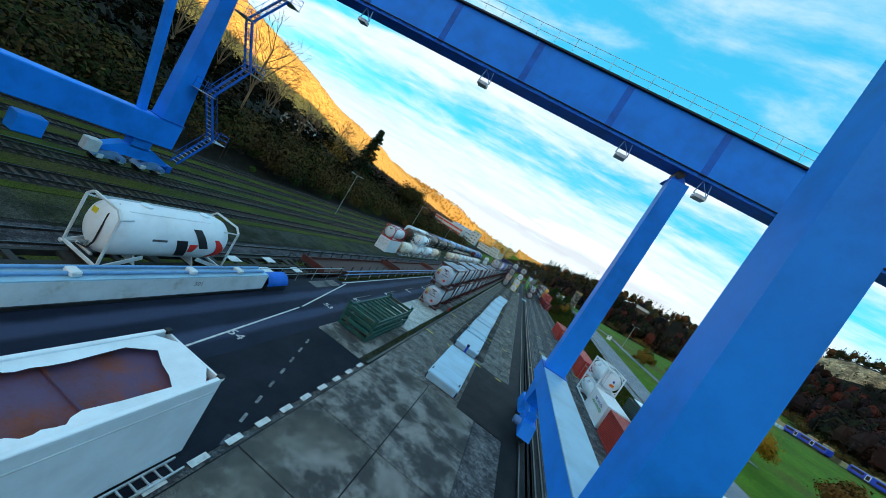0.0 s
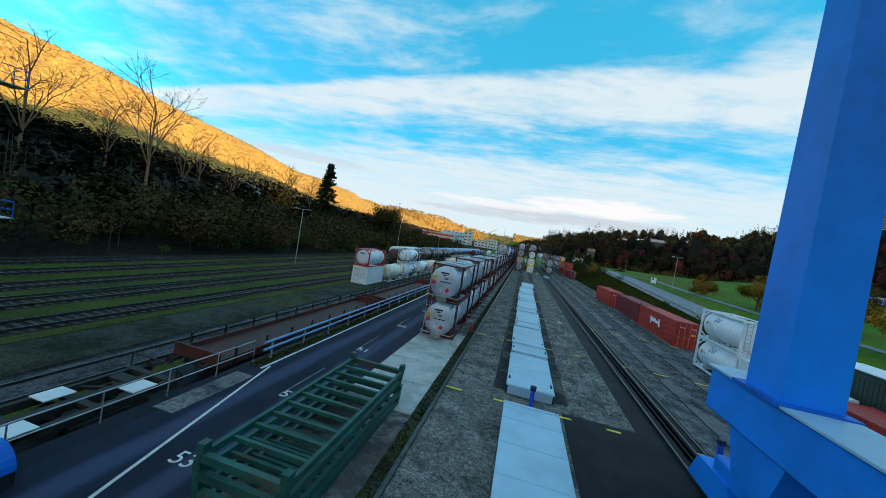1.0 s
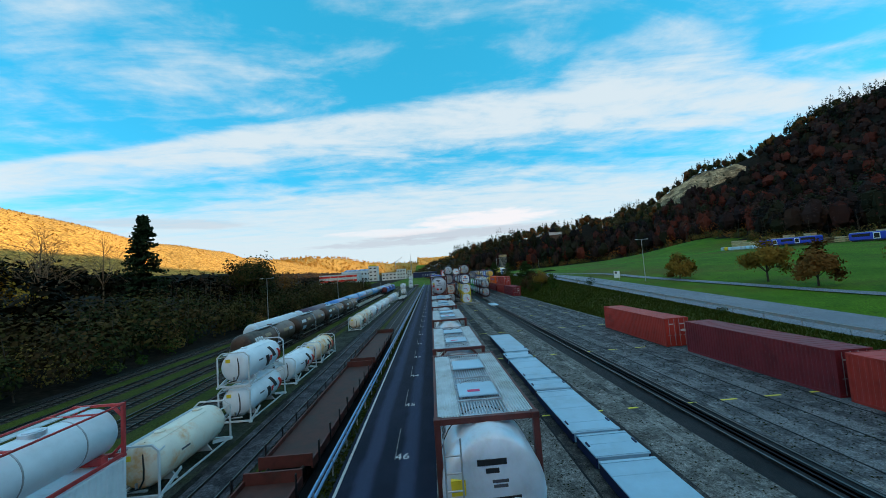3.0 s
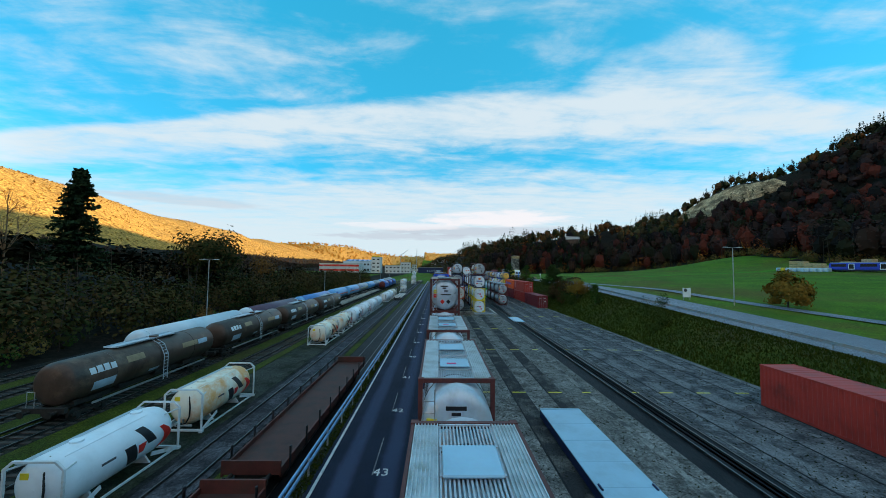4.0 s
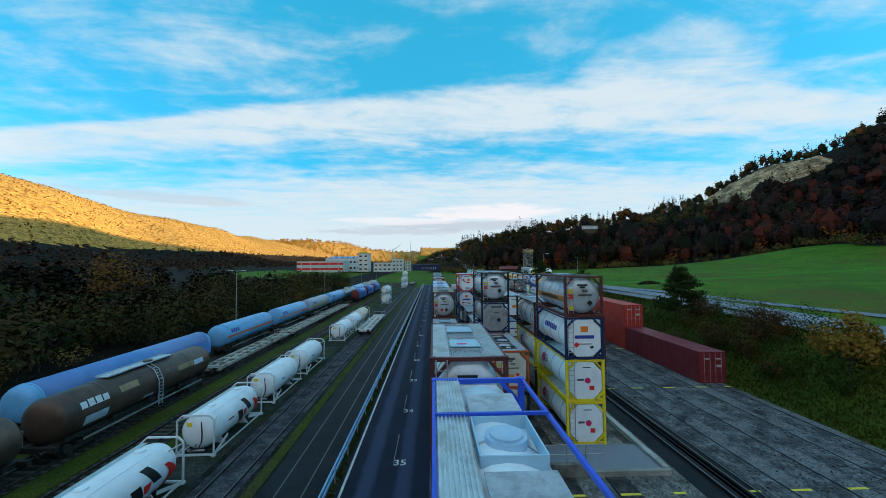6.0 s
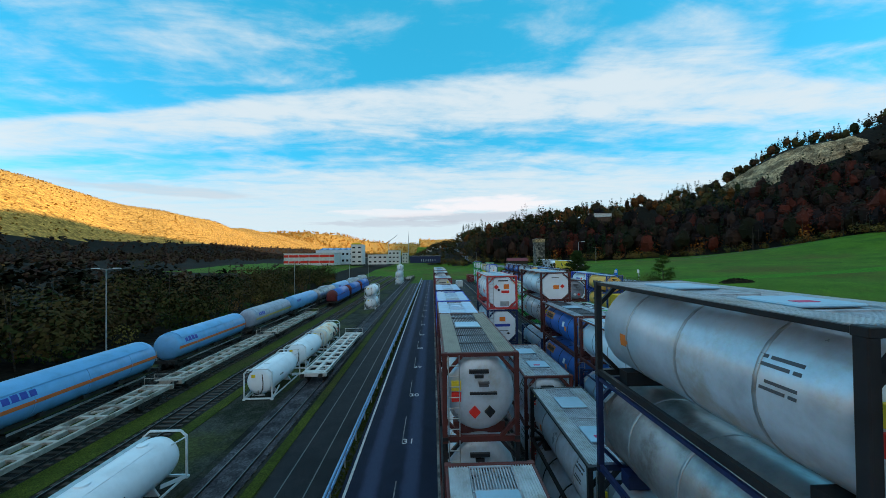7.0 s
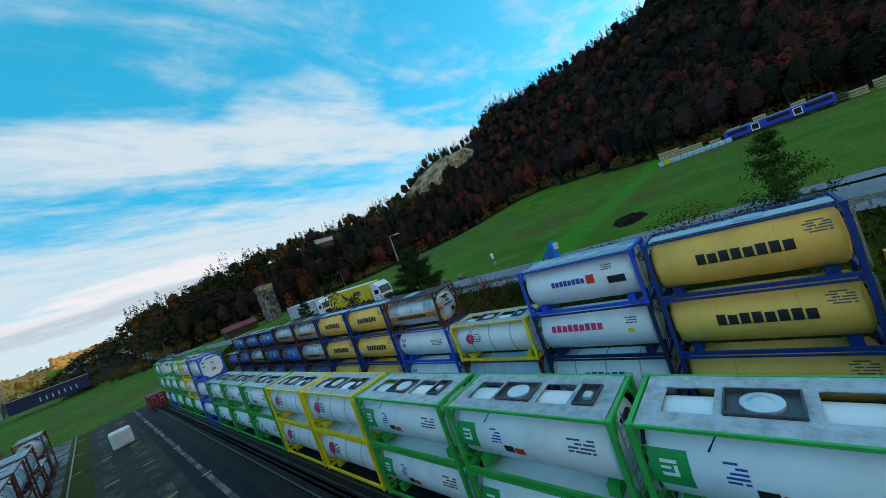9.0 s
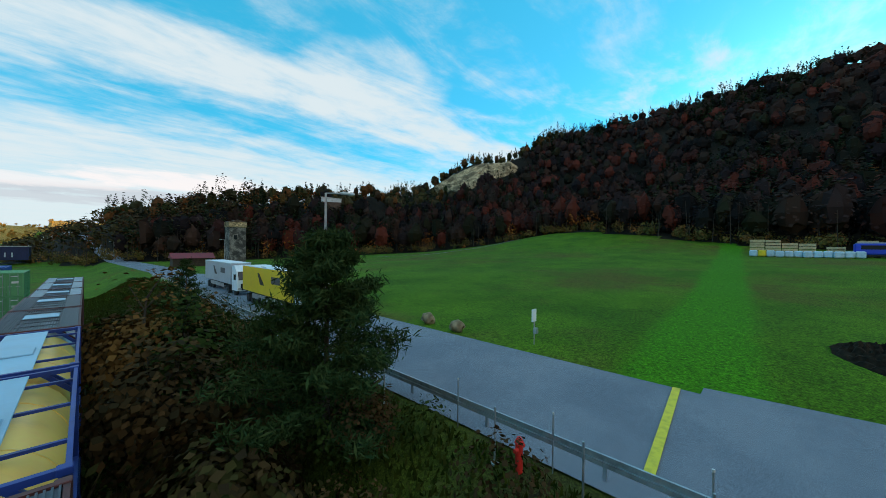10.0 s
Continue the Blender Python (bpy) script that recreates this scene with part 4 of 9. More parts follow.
def tank_container(key, m, frame, shell, label, group, L=6.06, SL=None, r=1.12, end_panel=None, roof="slat", bands=3, side=(), names=(),
                   ends=(), ladder=True, rear=False, swap=False, band_mat=None, level=0, strips=None):
    """A tank in an ISO frame: end frames, rails, shell, walkway, hatches, ladder, placards."""
    key = key + ("_under" if COVERED[0] else "")
    if key in PROTO:
        return copy_thing(PROTO[key], m)
    if COVERED[0]:
        roof = "none"
    t = PROTO[key] = thing("tank_container", m, label, "tank container", group)
    SL = SL or L - 0.16
    W, c = 2.44, (0, 0, 1.36)
    p = 0.15
    for s, nm in ((-1, "front_frame"), (1, "rear_frame")):
        y = s * (L / 2 - p / 2)
        g = Geo()
        for x in (-1, 1):
            g.box(x * (W / 2 - p / 2), y, HC / 2, p, p, HC, 0.015)
            for z in (0.06, HC - 0.06):
                g.box(x * (W / 2 - 0.085), y, z, 0.18, 0.18, 0.122, 0.012)
        g.box(0, y, 0.10, W - 0.3, 0.12, 0.16)
        g.box(0, y, HC - 0.07, W - 0.3, 0.11, 0.11)
        if not swap:
            k = 0.62
            for x in (-1, 1):
                g.beam((x * (W / 2 - 0.12), y, HC - k), (x * (W / 2 - k), y, HC - 0.1), 0.10, 0.10)
                g.beam((x * (W / 2 - 0.12), y, k), (x * (W / 2 - k), y, 0.12), 0.12, 0.10)
        else:
            for x in (-1, 1):
                g.prism([(x * 1.10, 0.2), (x * 0.62, 0.2), (x * 0.98, 0.62), (x * 1.10, 1.0)], 1, y - 0.04, y + 0.04)
        part(nm, g, frame, t)
    for x in (-1, 1):
        part("bottom_rail", Geo().box(x * (W / 2 - 0.06), 0, 0.13, 0.10, L - 2 * p, 0.15), frame, t)
        part("top_rail", Geo().box(x * (W / 2 - 0.05), 0, HC - 0.06, 0.07, L - 2 * p, 0.08), frame, t)
    h = SL / 2
    d = 0.26
    prof = [(-h, 0.02), (-h + 0.015, 0.35 * r), (-h + 0.06, 0.68 * r), (-h + 0.14, 0.9 * r), (-h + d, r)]
    prof = prof + [(-a, b) for a, b in prof[::-1]]
    part("shell", Geo().lathe(prof, 28, c), shell, t)
    for i in range(bands):
        y = -h + d + 0.25 + (SL - 2 * d - 0.5) * (i + 0.5) / max(1, bands)
        part("cladding_band", Geo().lathe([(y - 0.03, r), (y - 0.03, r + 0.012), (y + 0.03, r + 0.012), (y + 0.03, r)], 28, c), band_mat or GALV, t)
    for s in (-1, 1):
        part("saddle", Geo().box(0, s * (L / 2 - 0.75), 0.19, 1.7, 0.35, 0.34), frame, t)
    z = HC - 0.05
    wl = L - 0.36
    if roof in ("slat", "tan"):
        for x in (-1, 1):
            pf = [(x * 0.58, z - 0.015)]
            for i in range(8):
                a = 0.605 + 0.07 * i
                pf += [(x * a, z + 0.015), (x * a, z + 0.045), (x * (a + 0.025), z + 0.045), (x * (a + 0.025), z + 0.015)]
            pf += [(x * 1.14, z - 0.015)]
            g = Geo().prism(pf, 1, -wl / 2, wl / 2)
            part("walkway", g, strips or ALU, t, "ribbed aluminium walkway")
        g = Geo()
        for i in range(16):
            g.box(-0.56 + 0.075 * i, 0, z - 0.012, 0.035, wl, 0.03)
        for y in np.arange(-wl / 2, wl / 2 + 0.1, wl / 6):
            g.box(0, y, z + 0.012, 1.16, 0.06, 0.03)
        part("grating", g, GRATE if roof == "tan" else MESHW, t)
        for y in ((-0.2 * L, 0.22 * L) if roof == "slat" else (0.08 * L,)):
            part("hatch_cover", Geo().box(0, y, z + 0.05, 1.06, 1.02, 0.05, 0.02), COVER, t, "pale sheet hatch cover")
            if y < 0:
                part("hatch_label", Geo().box(-0.1, y - 0.2, z + 0.079, 0.34, 0.16, 0.008), LOGO_P, t, "pink label")
    elif roof == "panel":
        part("roof_panel", Geo().box(0, 0, z, 2.2, wl, 0.03, 0.01), frame if strips is None else strips, t)
        for x in (-0.72, 0.72):
            part("walkway", Geo().box(x, 0, z + 0.035, 0.5, wl, 0.04), GALV, t)
        for y in (-0.28 * L, 0.02 * L, 0.30 * L):
            part("hatch_cover", Geo().box(0, y, z + 0.05, 0.8, 0.9, 0.07, 0.03), COVER, t, "pale sheet hatch cover")
    elif roof == "mesh":
        # boxed wells round the fittings, and plain cut-outs that show the shell
        holes = [(-0.34 * L, 0.60, 1), (-0.17 * L, 1.05, 0), (0.07 * L, 1.35, 1), (0.30 * L, 1.05, 0)]
        xs = (-1.15, -0.55, 0.55, 1.15)
        ys = [-wl / 2] + [v for a, b, _ in holes for v in (a - b / 2, a + b / 2)] + [wl / 2]
        vs = [(x, y, zz) for zz in (z - 0.015, z + 0.015) for y in ys for x in xs]
        n2, fs = 4 * len(ys), []
        for q in range(len(ys) - 1):
            for k in range(3):
                if k != 1 or q % 2 == 0:
                    f = (4 * q + k, 4 * q + k + 1, 4 * q + 5 + k, 4 * q + 4 + k)
                    fs += [f[::-1], tuple(v + n2 for v in f)]
        for q in range(len(ys) - 1):
            for k in (0, 3):
                fs.append((4 * q + k, 4 * q + 4 + k, 4 * q + 4 + k + n2, 4 * q + k + n2))
        for q in (0, len(ys) - 1):
            for k in range(3):
                fs.append((4 * q + k, 4 * q + k + 1, 4 * q + k + 1 + n2, 4 * q + k + n2))
        g = Geo().add(vs, fs)
        part("walkway", g, MESHW, t, "galvanised mesh walkway with hatch wells")
        for a, b, boxed in holes:
            if boxed:
                g = Geo()
                for s in (-1, 1):
                    g.box(s * 0.50, a, z - 0.01, 0.04, b, 0.18)
                    g.box(0, a + s * b / 2, z - 0.01, 1.04, 0.04, 0.18)
                g.box(0, a, z - 0.055, 1.0, b, 0.02)
                part("hatch_well", g, GRATE, t, "dark box round the fittings")
        part("manlid", Geo().cyl((0.05, 0.07 * L, z - 0.12), (0.05, 0.07 * L, z + 0.02), 0.40, 18).cyl((0.05, 0.07 * L, z + 0.02), (0.05, 0.07 * L, z + 0.07), 0.27, 18, 0.14), STEEL, t, "round steel manlid")
        part("valve_box", Geo().box(0, -0.34 * L, z, 0.32, 0.26, 0.14, 0.03), STEEL, t)
        a = radians(180 - 58)
        hose = [((r + 0.02) * math.cos(a), y, c[2] + (r + 0.02) * math.sin(a)) for y in np.linspace(-0.36 * L, 0.20 * L, 6)]
        a = radians(180 - 30)
        hose.append(((r + 0.02) * math.cos(a), 0.25 * L, c[2] + (r + 0.02) * math.sin(a)))
        part("drain_hose", Geo().path(hose, 0.02, 5), TYRE, t, "thin black drain hose")
    elif roof == "well":
        pf = [(-1.14, z - 0.015)]
        for i in range(8):
            a = -1.10 + 0.075 * i
            pf += [(a, z + 0.015), (a, z + 0.045), (a + 0.03, z + 0.045), (a + 0.03, z + 0.015)]
        pf += [(-0.50, z - 0.015)]
        part("walkway", Geo().prism(pf, 1, -wl / 2, wl / 2), ALU, t, "ribbed aluminium walkway")
        for y in (-0.26 * L, 0.24 * L):
            part("step_grating", Geo().box(0.12, y, z, 1.1, 1.0, 0.03), MESHW, t)
        g = Geo()
        for s in (-1, 1):
            g.box(0.12 + s * 0.55, 0, z - 0.08, 0.03, 1.4, 0.24)
            g.box(0.12, s * 0.7, z - 0.08, 1.1, 0.03, 0.24)
        part("hatch_well", g, COVER, t)
        part("manlid", Geo().cyl((0.12, 0, z - 0.16), (0.12, 0, z + 0.02), 0.38, 18).cyl((0.12, 0, z + 0.02), (0.12, 0, z + 0.06), 0.3, 18), LBLUE_T, t, "round pale blue manlid")
        for y in (-0.38 * L, 0.13 * L):
            part("cross_tie", Geo().box(0, y, z + 0.05, 2.3, 0.07, 0.06), frame, t)
    elif roof == "rib":
        for x in (-1, 1):
            pf = [(x * 0.50, z - 0.015)]
            for i in range(9):
                a = 0.52 + 0.07 * i
                pf += [(x * a, z + 0.015), (x * a, z + 0.04), (x * (a + 0.03), z + 0.04), (x * (a + 0.03), z + 0.015)]
            pf += [(x * 1.15, z - 0.015)]
            part("walkway", Geo().prism(pf, 1, -wl / 2, wl / 2), ALU_B, t, "ribbed aluminium walkway")
        for y, b in ((-0.36 * L, 1.2), (0.40 * L, 0.7)):
            g = Geo()
            for i in range(14):
                g.box(-0.46 + 0.071 * i, y, z, 0.035, b, 0.03)
            part("grating", g, MESHW, t)
        for y, b in ((-0.14 * L, 1.0), (0.20 * L, 1.3)):
            g = Geo()
            for s in (-1, 1):
                g.box(s * 0.48, y, z - 0.06, 0.03, b, 0.2)
                g.box(0, y + s * b / 2, z - 0.06, 0.99, 0.05, 0.2)
            part("hatch_well", g, ALU_B, t)
        part("manlid", Geo().cyl((0, 0.20 * L, z - 0.16), (0, 0.20 * L, z - 0.02), 0.36, 18).cyl((0, 0.20 * L, z - 0.02), (0, 0.20 * L, z + 0.03), 0.28, 18), LBLUE_T, t, "round pale blue manlid")
        part("hatch_cover", Geo().box(0, -0.14 * L, z - 0.02, 0.9, 0.94, 0.05, 0.02), COVER, t, "pale sheet hatch cover")
        for y in (0.03 * L, 0.335 * L):
            part("cross_tie", Geo().box(0, y, z + 0.01, 1.02, 0.08, 0.05), ALU_B, t)
    elif roof == "spine":
        part("walkway", Geo().box(-0.12, 0, z, 1.0, wl, 0.035, 0.01), strips or ALU, t, "pale walkway along the tank top")
        part("hatch_cover", Geo().box(-0.12, -0.1 * L, z + 0.04, 0.8, 0.9, 0.06, 0.02), COVER, t)
        for y in (-0.30 * L, 0.02 * L, 0.32 * L):
            part("cross_tie", Geo().box(0, y, z - 0.03, 2.26, 0.08, 0.06), frame, t)
    elif roof == "bare":
        part("walkway", Geo().box(-0.55, 0, z, 0.46, wl, 0.04), ALU, t)
        g = Geo().cyl((0.1, 0, z - 0.12), (0.1, 0, z + 0.06), 0.42, 18)
        g.cyl((0.1, 0, z + 0.06), (0.1, 0, z + 0.10), 0.3, 18)
        part("manlid", g, STEEL, t)
        for y in (-0.27 * L, 0.27 * L):
            part("cross_tie", Geo().box(0, y, z + 0.0, 2.3, 0.09, 0.06), frame, t)
    for i, (y0, y1, a0, a1, mat) in enumerate(side):
        for mir in SIDES:
            aa = (180 - a0, 180 - a1) if mir else (a0, a1)
            if mat in (INK_G, INK_B) and abs(a1 - a0) > 7 and y1 - y0 < 1.3:
                part("lettering", print_rows(Geo(), y0, y1, aa[0], aa[1], r, c), mat, t)
                continue
            if mat is LOGO_P:
                half, mid = (y1 - y0) / 2, (aa[0] + aa[1]) / 2
                rows = [(mid + (aa[1] - aa[0]) / 2 * math.cos(math.pi * k / 12), (y0 + y1) / 2 - half * math.sin(math.pi * k / 12), (y0 + y1) / 2 + half * math.sin(math.pi * k / 12)) for k in range(13)]
                part("logo_disc", Geo().band(rows, r, c), mat, t)
                continue
            part("side_panel", Geo().patch(y0, y1, aa[0], aa[1], r + (0.007 if mat is WHITE else 0), c), mat, t)
    for i, (y0, y1, a0, a1, n, mat) in enumerate(names):
        for mir in SIDES:
            g = Geo()
            aa = (180 - a0, 180 - a1) if mir else (a0, a1)
            blocks(g, y0, y1, aa[0], aa[1], r + 0.008, c, n)
            part("name_panel", g, mat, t)
    ye = -L / 2 if not swap else -SL / 2
    if end_panel:
        q = 0.55
        a, b = 1.02, (0.16, HC - 0.16)
        oc = [(-a, b[0] + q), (-a + q, b[0]), (a - q, b[0]), (a, b[0] + q), (a, b[1] - q), (a - q, b[1]), (-a + q, b[1]), (-a, b[1] - q)]
        for s in (-1, 1):
            part("end_panel", Geo().prism(oc, 1, s * (L / 2 - 0.05), s * (L / 2 - 0.16)), end_panel, t)
        ye = -L / 2 + 0.05
    for s in ((-1, 1) if rear else (-1,)):
        y = s * -ye if s > 0 else ye
        y = s * abs(ye)
        for x, zz, sx, sz, mat, dia in ends:
            yy = y + (0 if end_panel else -s * 0.055 * min(1.0, (math.hypot(x, zz - 1.36) / r) ** 2 * 2.2))
            g = Geo()
            if dia:
                g.prism([(x, zz - sz / 2), (x + sx / 2, zz), (x, zz + sz / 2), (x - sx / 2, zz)], 1, yy - s * 0.1, yy + s * 0.012)
            elif mat is LOGO_P:
                g.cyl((x, yy - s * 0.1, zz), (x, yy + s * 0.012, zz), sx / 2, 18)
            else:
                g.box(x, yy - s * 0.045, zz, sx, 0.11, sz)
            part("placard" if dia else "label_plate", g, mat, t)
        if ladder:
            g = Geo()
            yl = y + s * (0.10 if not end_panel else 0.045)
            xl = -s * -0.86
            for x in (xl - 0.17, xl + 0.17):
                g.cyl((x, yl, 0.25), (x, yl, HC - 0.05), 0.02, 6)
            for zz in np.arange(0.45, 2.5, 0.30):
                g.cyl((xl - 0.17, yl, zz), (xl + 0.17, yl, zz), 0.016, 6)
            part("ladder", g, GALV, t, "galvanised end ladder")
        if swap:
            for x in (-1, 1):
                part("bumper_bar", Geo().path([(x * 0.38, y + s * 0.06, 0.12), (x * 0.38, y + s * 0.12, 0.42), (x * 1.18, y + s * 0.12, 0.42), (x * 1.2, y - s * 0.5, 0.42)], 0.03, 6), GALV, t)
            part("outlet_box", Geo().box(0, y + s * 0.02, 0.24, 0.66, 0.3, 0.42, 0.03), STEEL_D, t)
    return t


def plates(dark=False):
    return [(-0.05, 2.02, 0.62, 0.10, INK, 0), (-0.05, 1.88, 0.28, 0.08, INK, 0), (0.10, 1.70, 0.34, 0.05, INK_G, 0), (0.10, 1.62, 0.30, 0.05, INK_G, 0), (0.08, 1.40, 0.86, 0.06, INK, 0),
            (-0.78, 1.62, 0.3, 0.26, SIGN_Y, 0), (-0.78, 1.30, 0.3, 0.26, SIGN_R, 0)]


HAZ2 = [(-0.18, 0.86, 0.36, 0.36, WHITE_W, 1), (-0.18, 0.82, 0.24, 0.2, INK, 1), (0.30, 0.86, 0.36, 0.36, SIGN_R, 1)]
HAZR = [(0.0, 0.80, 0.36, 0.30, SIGN_O, 0), (0.42, 0.95, 0.3, 0.3, SIGN_R, 1)]
SIDE_L = [(-2.2, -1.6, 20, 32, INK_G), (-2.2, -1.7, 4, 14, INK_G), (1.6, 1.9, -12, 2, SIGN_O)]


def KIND(kind, m):
    """The tank types that stand in the yard."""
    if kind == "steel":
        return tank_container(kind, m, BROWN_F, STEEL, "polished steel tank container in an oxide-red frame, stacked in the yard", "stacked tanks", swap=True,
                              SL=7.5, roof="slat", ends=plates() + HAZ2, names=[(-2.0, 0.6, 22, 33, 8, INK_G)], band_mat=BLACK_F)
    if kind == "steel_tan":
        return tank_container(kind, m, BROWN_F, STEEL, "steel tank container in an oxide-red frame with dark grated roof", "stacked tanks", L=7.45, SL=7.3, roof="tan",
                              ends=plates() + [(-0.2, 0.86, 0.36, 0.36, SIGN_R, 1), (0.28, 0.86, 0.34, 0.34, INK, 1)], strips=M("tan_ribbed_walkway", (0.36, 0.33, 0.27), 0.5, 0.4, 0.15, 2, 0.1))
    if kind == "steel_std":
        return tank_container(kind, m, BROWN_F, STEEL, "steel tank container in an oxide-red frame with pale roof hatches", "stacked tanks", roof="slat", ends=plates() + HAZ2,
                              side=SIDE_L, band_mat=BLACK_F)
    if kind == "steel_cream":
        return tank_container(kind, m, MAROON_C, STEEL, "steel tank container with a cream end panel in a crimson frame", "stacked tanks", roof="slat", end_panel=OFFW,
                              ends=[(-0.15, 1.95, 0.95, 0.13, INK, 0), (-0.05, 1.74, 0.36, 0.09, INK, 0), (0.60, 2.05, 0.24, 0.22, SIGN_Y, 0), (-0.25, 0.95, 0.44, 0.44, STEEL_D, 1), (0.25, 1.0, 0.46, 0.46, SIGN_R, 1)], band_mat=BLACK_F)
    if kind == "blue_white":
        return tank_container(kind, m, BLUE_F, WHITE, "white tank container in a bright blue frame with octagonal end panel", "stacked tanks", roof="well", end_panel=WHITE,
                              ends=[(0.1, 2.2, 1.0, 0.12, INK_G, 0), (0.1, 1.62, 0.42, 0.42, COVER, 1), (-0.75, 1.9, 0.26, 0.10, INK, 0), (0.1, 0.92, 0.42, 0.32, SIGN_O, 0), (0.12, 1.25, 0.4, 0.05, SIGN_R, 0),
                                    (-0.75, 1.5, 0.3, 0.12, LOGO_G, 0)], ladder=False)
    if kind == "navy_rib":
        return tank_container(kind, m, NAVY_F, WHITE, "white tank container in a navy frame with ribbed walkways", "stacked tanks", roof="rib", ends=plates() + HAZR, side=SIDE_L, end_panel=WHITE)
    if kind == "blue_rib":
        return tank_container(kind, m, BLUE_F, LBLUE_T, "pale blue tank container in a bright blue frame with ribbed walkways", "stacked tanks", roof="rib", ends=plates() + HAZR, side=SIDE_L)
    if kind == "brown_rib":
        return tank_container(kind, m, BROWN_F, LBLUE_T, "pale blue tank container in an oxide-red frame with ribbed walkways", "stacked tanks", roof="rib", ends=plates() + HAZ2, side=SIDE_L)
    if kind == "navy_steel":
        return tank_container(kind, m, NAVY_F, STEEL_D, "dull steel tank container in a navy frame", "stacked tanks", roof="slat", end_panel=STEEL_D,
                              ends=[(0.1, 2.2, 0.9, 0.1, INK, 0), (0.1, 1.75, 0.4, 0.06, INK, 0), (0.3, 1.1, 0.4, 0.4, INK, 1)])
    if kind == "dark_steel":
        return tank_container(kind, m, BLACK_F, STEEL, "steel tank container in a dark frame", "stacked tanks", roof="slat", ends=plates() + [(0.4, 1.0, 0.36, 0.36, INK, 1)], side=SIDE_L)
    if kind == "red_purple":
        return tank_container(kind, m, RED_F, WHITE, "white tank container in a red frame with red placards", "stacked tanks", roof="panel", end_panel=WHITE, strips=COVER,
                              bands=4, band_mat=GALV, names=[(1.3, 2.5, -8, 6, 3, M("violet_lettering", (0.22, 0.03, 0.36), 0.45, 0, 0.1, 2, 0))],
                              side=[(-0.9, -0.5, -14, 2, SIGN_O), (-1.4, -1.05, -14, 0, SIGN_R), (-2.4, -1.7, 18, 40, INK_G)],
                              ends=[(0.1, 2.2, 0.8, 0.1, INK_G, 0), (-0.45, 1.72, 0.4, 0.4, SIGN_R, 1), (0.35, 1.75, 0.42, 0.36, SIGN_O, 0), (-0.25, 1.5, 0.3, 0.22, INK, 1), (0.25, 1.35, 0.6, 0.2, SIGN_R, 0),
                                    (0.2, 0.45, 0.7, 0.34, STEEL_D, 0)])
    if kind == "maroon_white":
        return tank_container(kind, m, BROWN_F, WHITE, "white tank container in a maroon frame with octagonal end panel", "stacked tanks", roof="panel", end_panel=WHITE, strips=COVER,
                              side=[(-2.4, -1.5, 10, 40, INK_G)], ends=[(0.0, 2.1, 0.6, 0.06, INK_G, 0), (0.05, 1.25, 0.46, 0.34, SIGN_O, 0), (0.55, 1.32, 0.36, 0.36, SIGN_R, 1)], ladder=False)
    if kind == "navy_white":
        return tank_container(kind, m, NAVY_F, WHITE, "white tank container in a navy frame with lettered end panel", "stacked tanks", roof="panel", end_panel=WHITE, strips=COVER,
                              names=[(-1.2, 1.2, 4, 22, 7, INK_B)],
                              ends=[(0.0, 1.86, 0.46, 0.34, SIGN_O, 0), (0.0, 1.38, 1.2, 0.2, INK_B, 0), (0.0, 0.95, 0.9, 0.05, INK_G, 0), (0.45, 0.75, 0.3, 0.2, INK, 1), (-0.5, 0.9, 0.36, 0.36, SIGN_R, 1)])
    if kind == "navy_blue":
        return tank_container(kind, m, NAVY_F, LBLUE_T, "pale blue tank container in a navy frame", "stacked tanks", roof="panel", end_panel=WHITE, strips=COVER,
                              side=[(-2.3, -1.7, 5, 30, INK_B)], ends=[(0.0, 1.4, 1.0, 0.16, INK_B, 0), (0.2, 0.9, 0.36, 0.36, SIGN_R, 1)])
    if kind == "yellow_frame":
        return tank_container(kind, m, YELLOW_F, WHITE, "white tank container in a yellow frame with a red disc", "stacked tanks", roof="mesh", end_panel=WHITE,
                              side=[(1.3, 2.0, -8, 28, LOGO_P), (0.7, 1.5, -2, 26, INK_G)],
                              ends=[(0.1, 2.1, 0.5, 0.06, INK_G, 0), (0.15, 1.3, 0.36, 0.36, LOGO_P, 0), (0.4, 0.85, 0.3, 0.26, SIGN_R, 0), (-0.3, 1.35, 0.4, 0.12, INK_G, 0)])
    if kind == "green_frame":
        return tank_container(kind, m, GREEN_F, WHITE, "white tank container in a bright green frame with a green panel", "green framed tanks", roof="mesh",
                              side=[(1.95, 2.8, -18, 28, LOGO_G), (2.2, 2.55, 12, 16, WHITE), (2.2, 2.55, -4, 0, WHITE), (2.2, 2.28, -4, 10, WHITE), (2.34, 2.55, 5, 8, WHITE), (0.9, 1.3, -2, 24, INK_B), (0.5, 0.85, -16, -4, INK), (0.1, 0.45, -18, -6, SIGN_R), (-2.3, -1.5, 4, 26, INK_G)],
                              ends=plates()[:3], bands=0)
    if kind == "steel_orange_bar":
        return tank_container(kind, m, BROWN_F, BLUE_T, "blue tank container with an orange name panel in an oxide-red frame", "stacked tanks", L=6.06, roof="tan", band_mat=BLACK_F, strips=MESHW,
                              side=[(1.1, 2.5, 10, 36, ORANGE_T), (-1.0, -0.7, 4, 22, WHITE), (-1.4, -1.1, -8, 8, SIGN_O)], names=[(1.2, 2.4, 15, 30, 8, INK)],
                              ends=plates() + HAZ2)
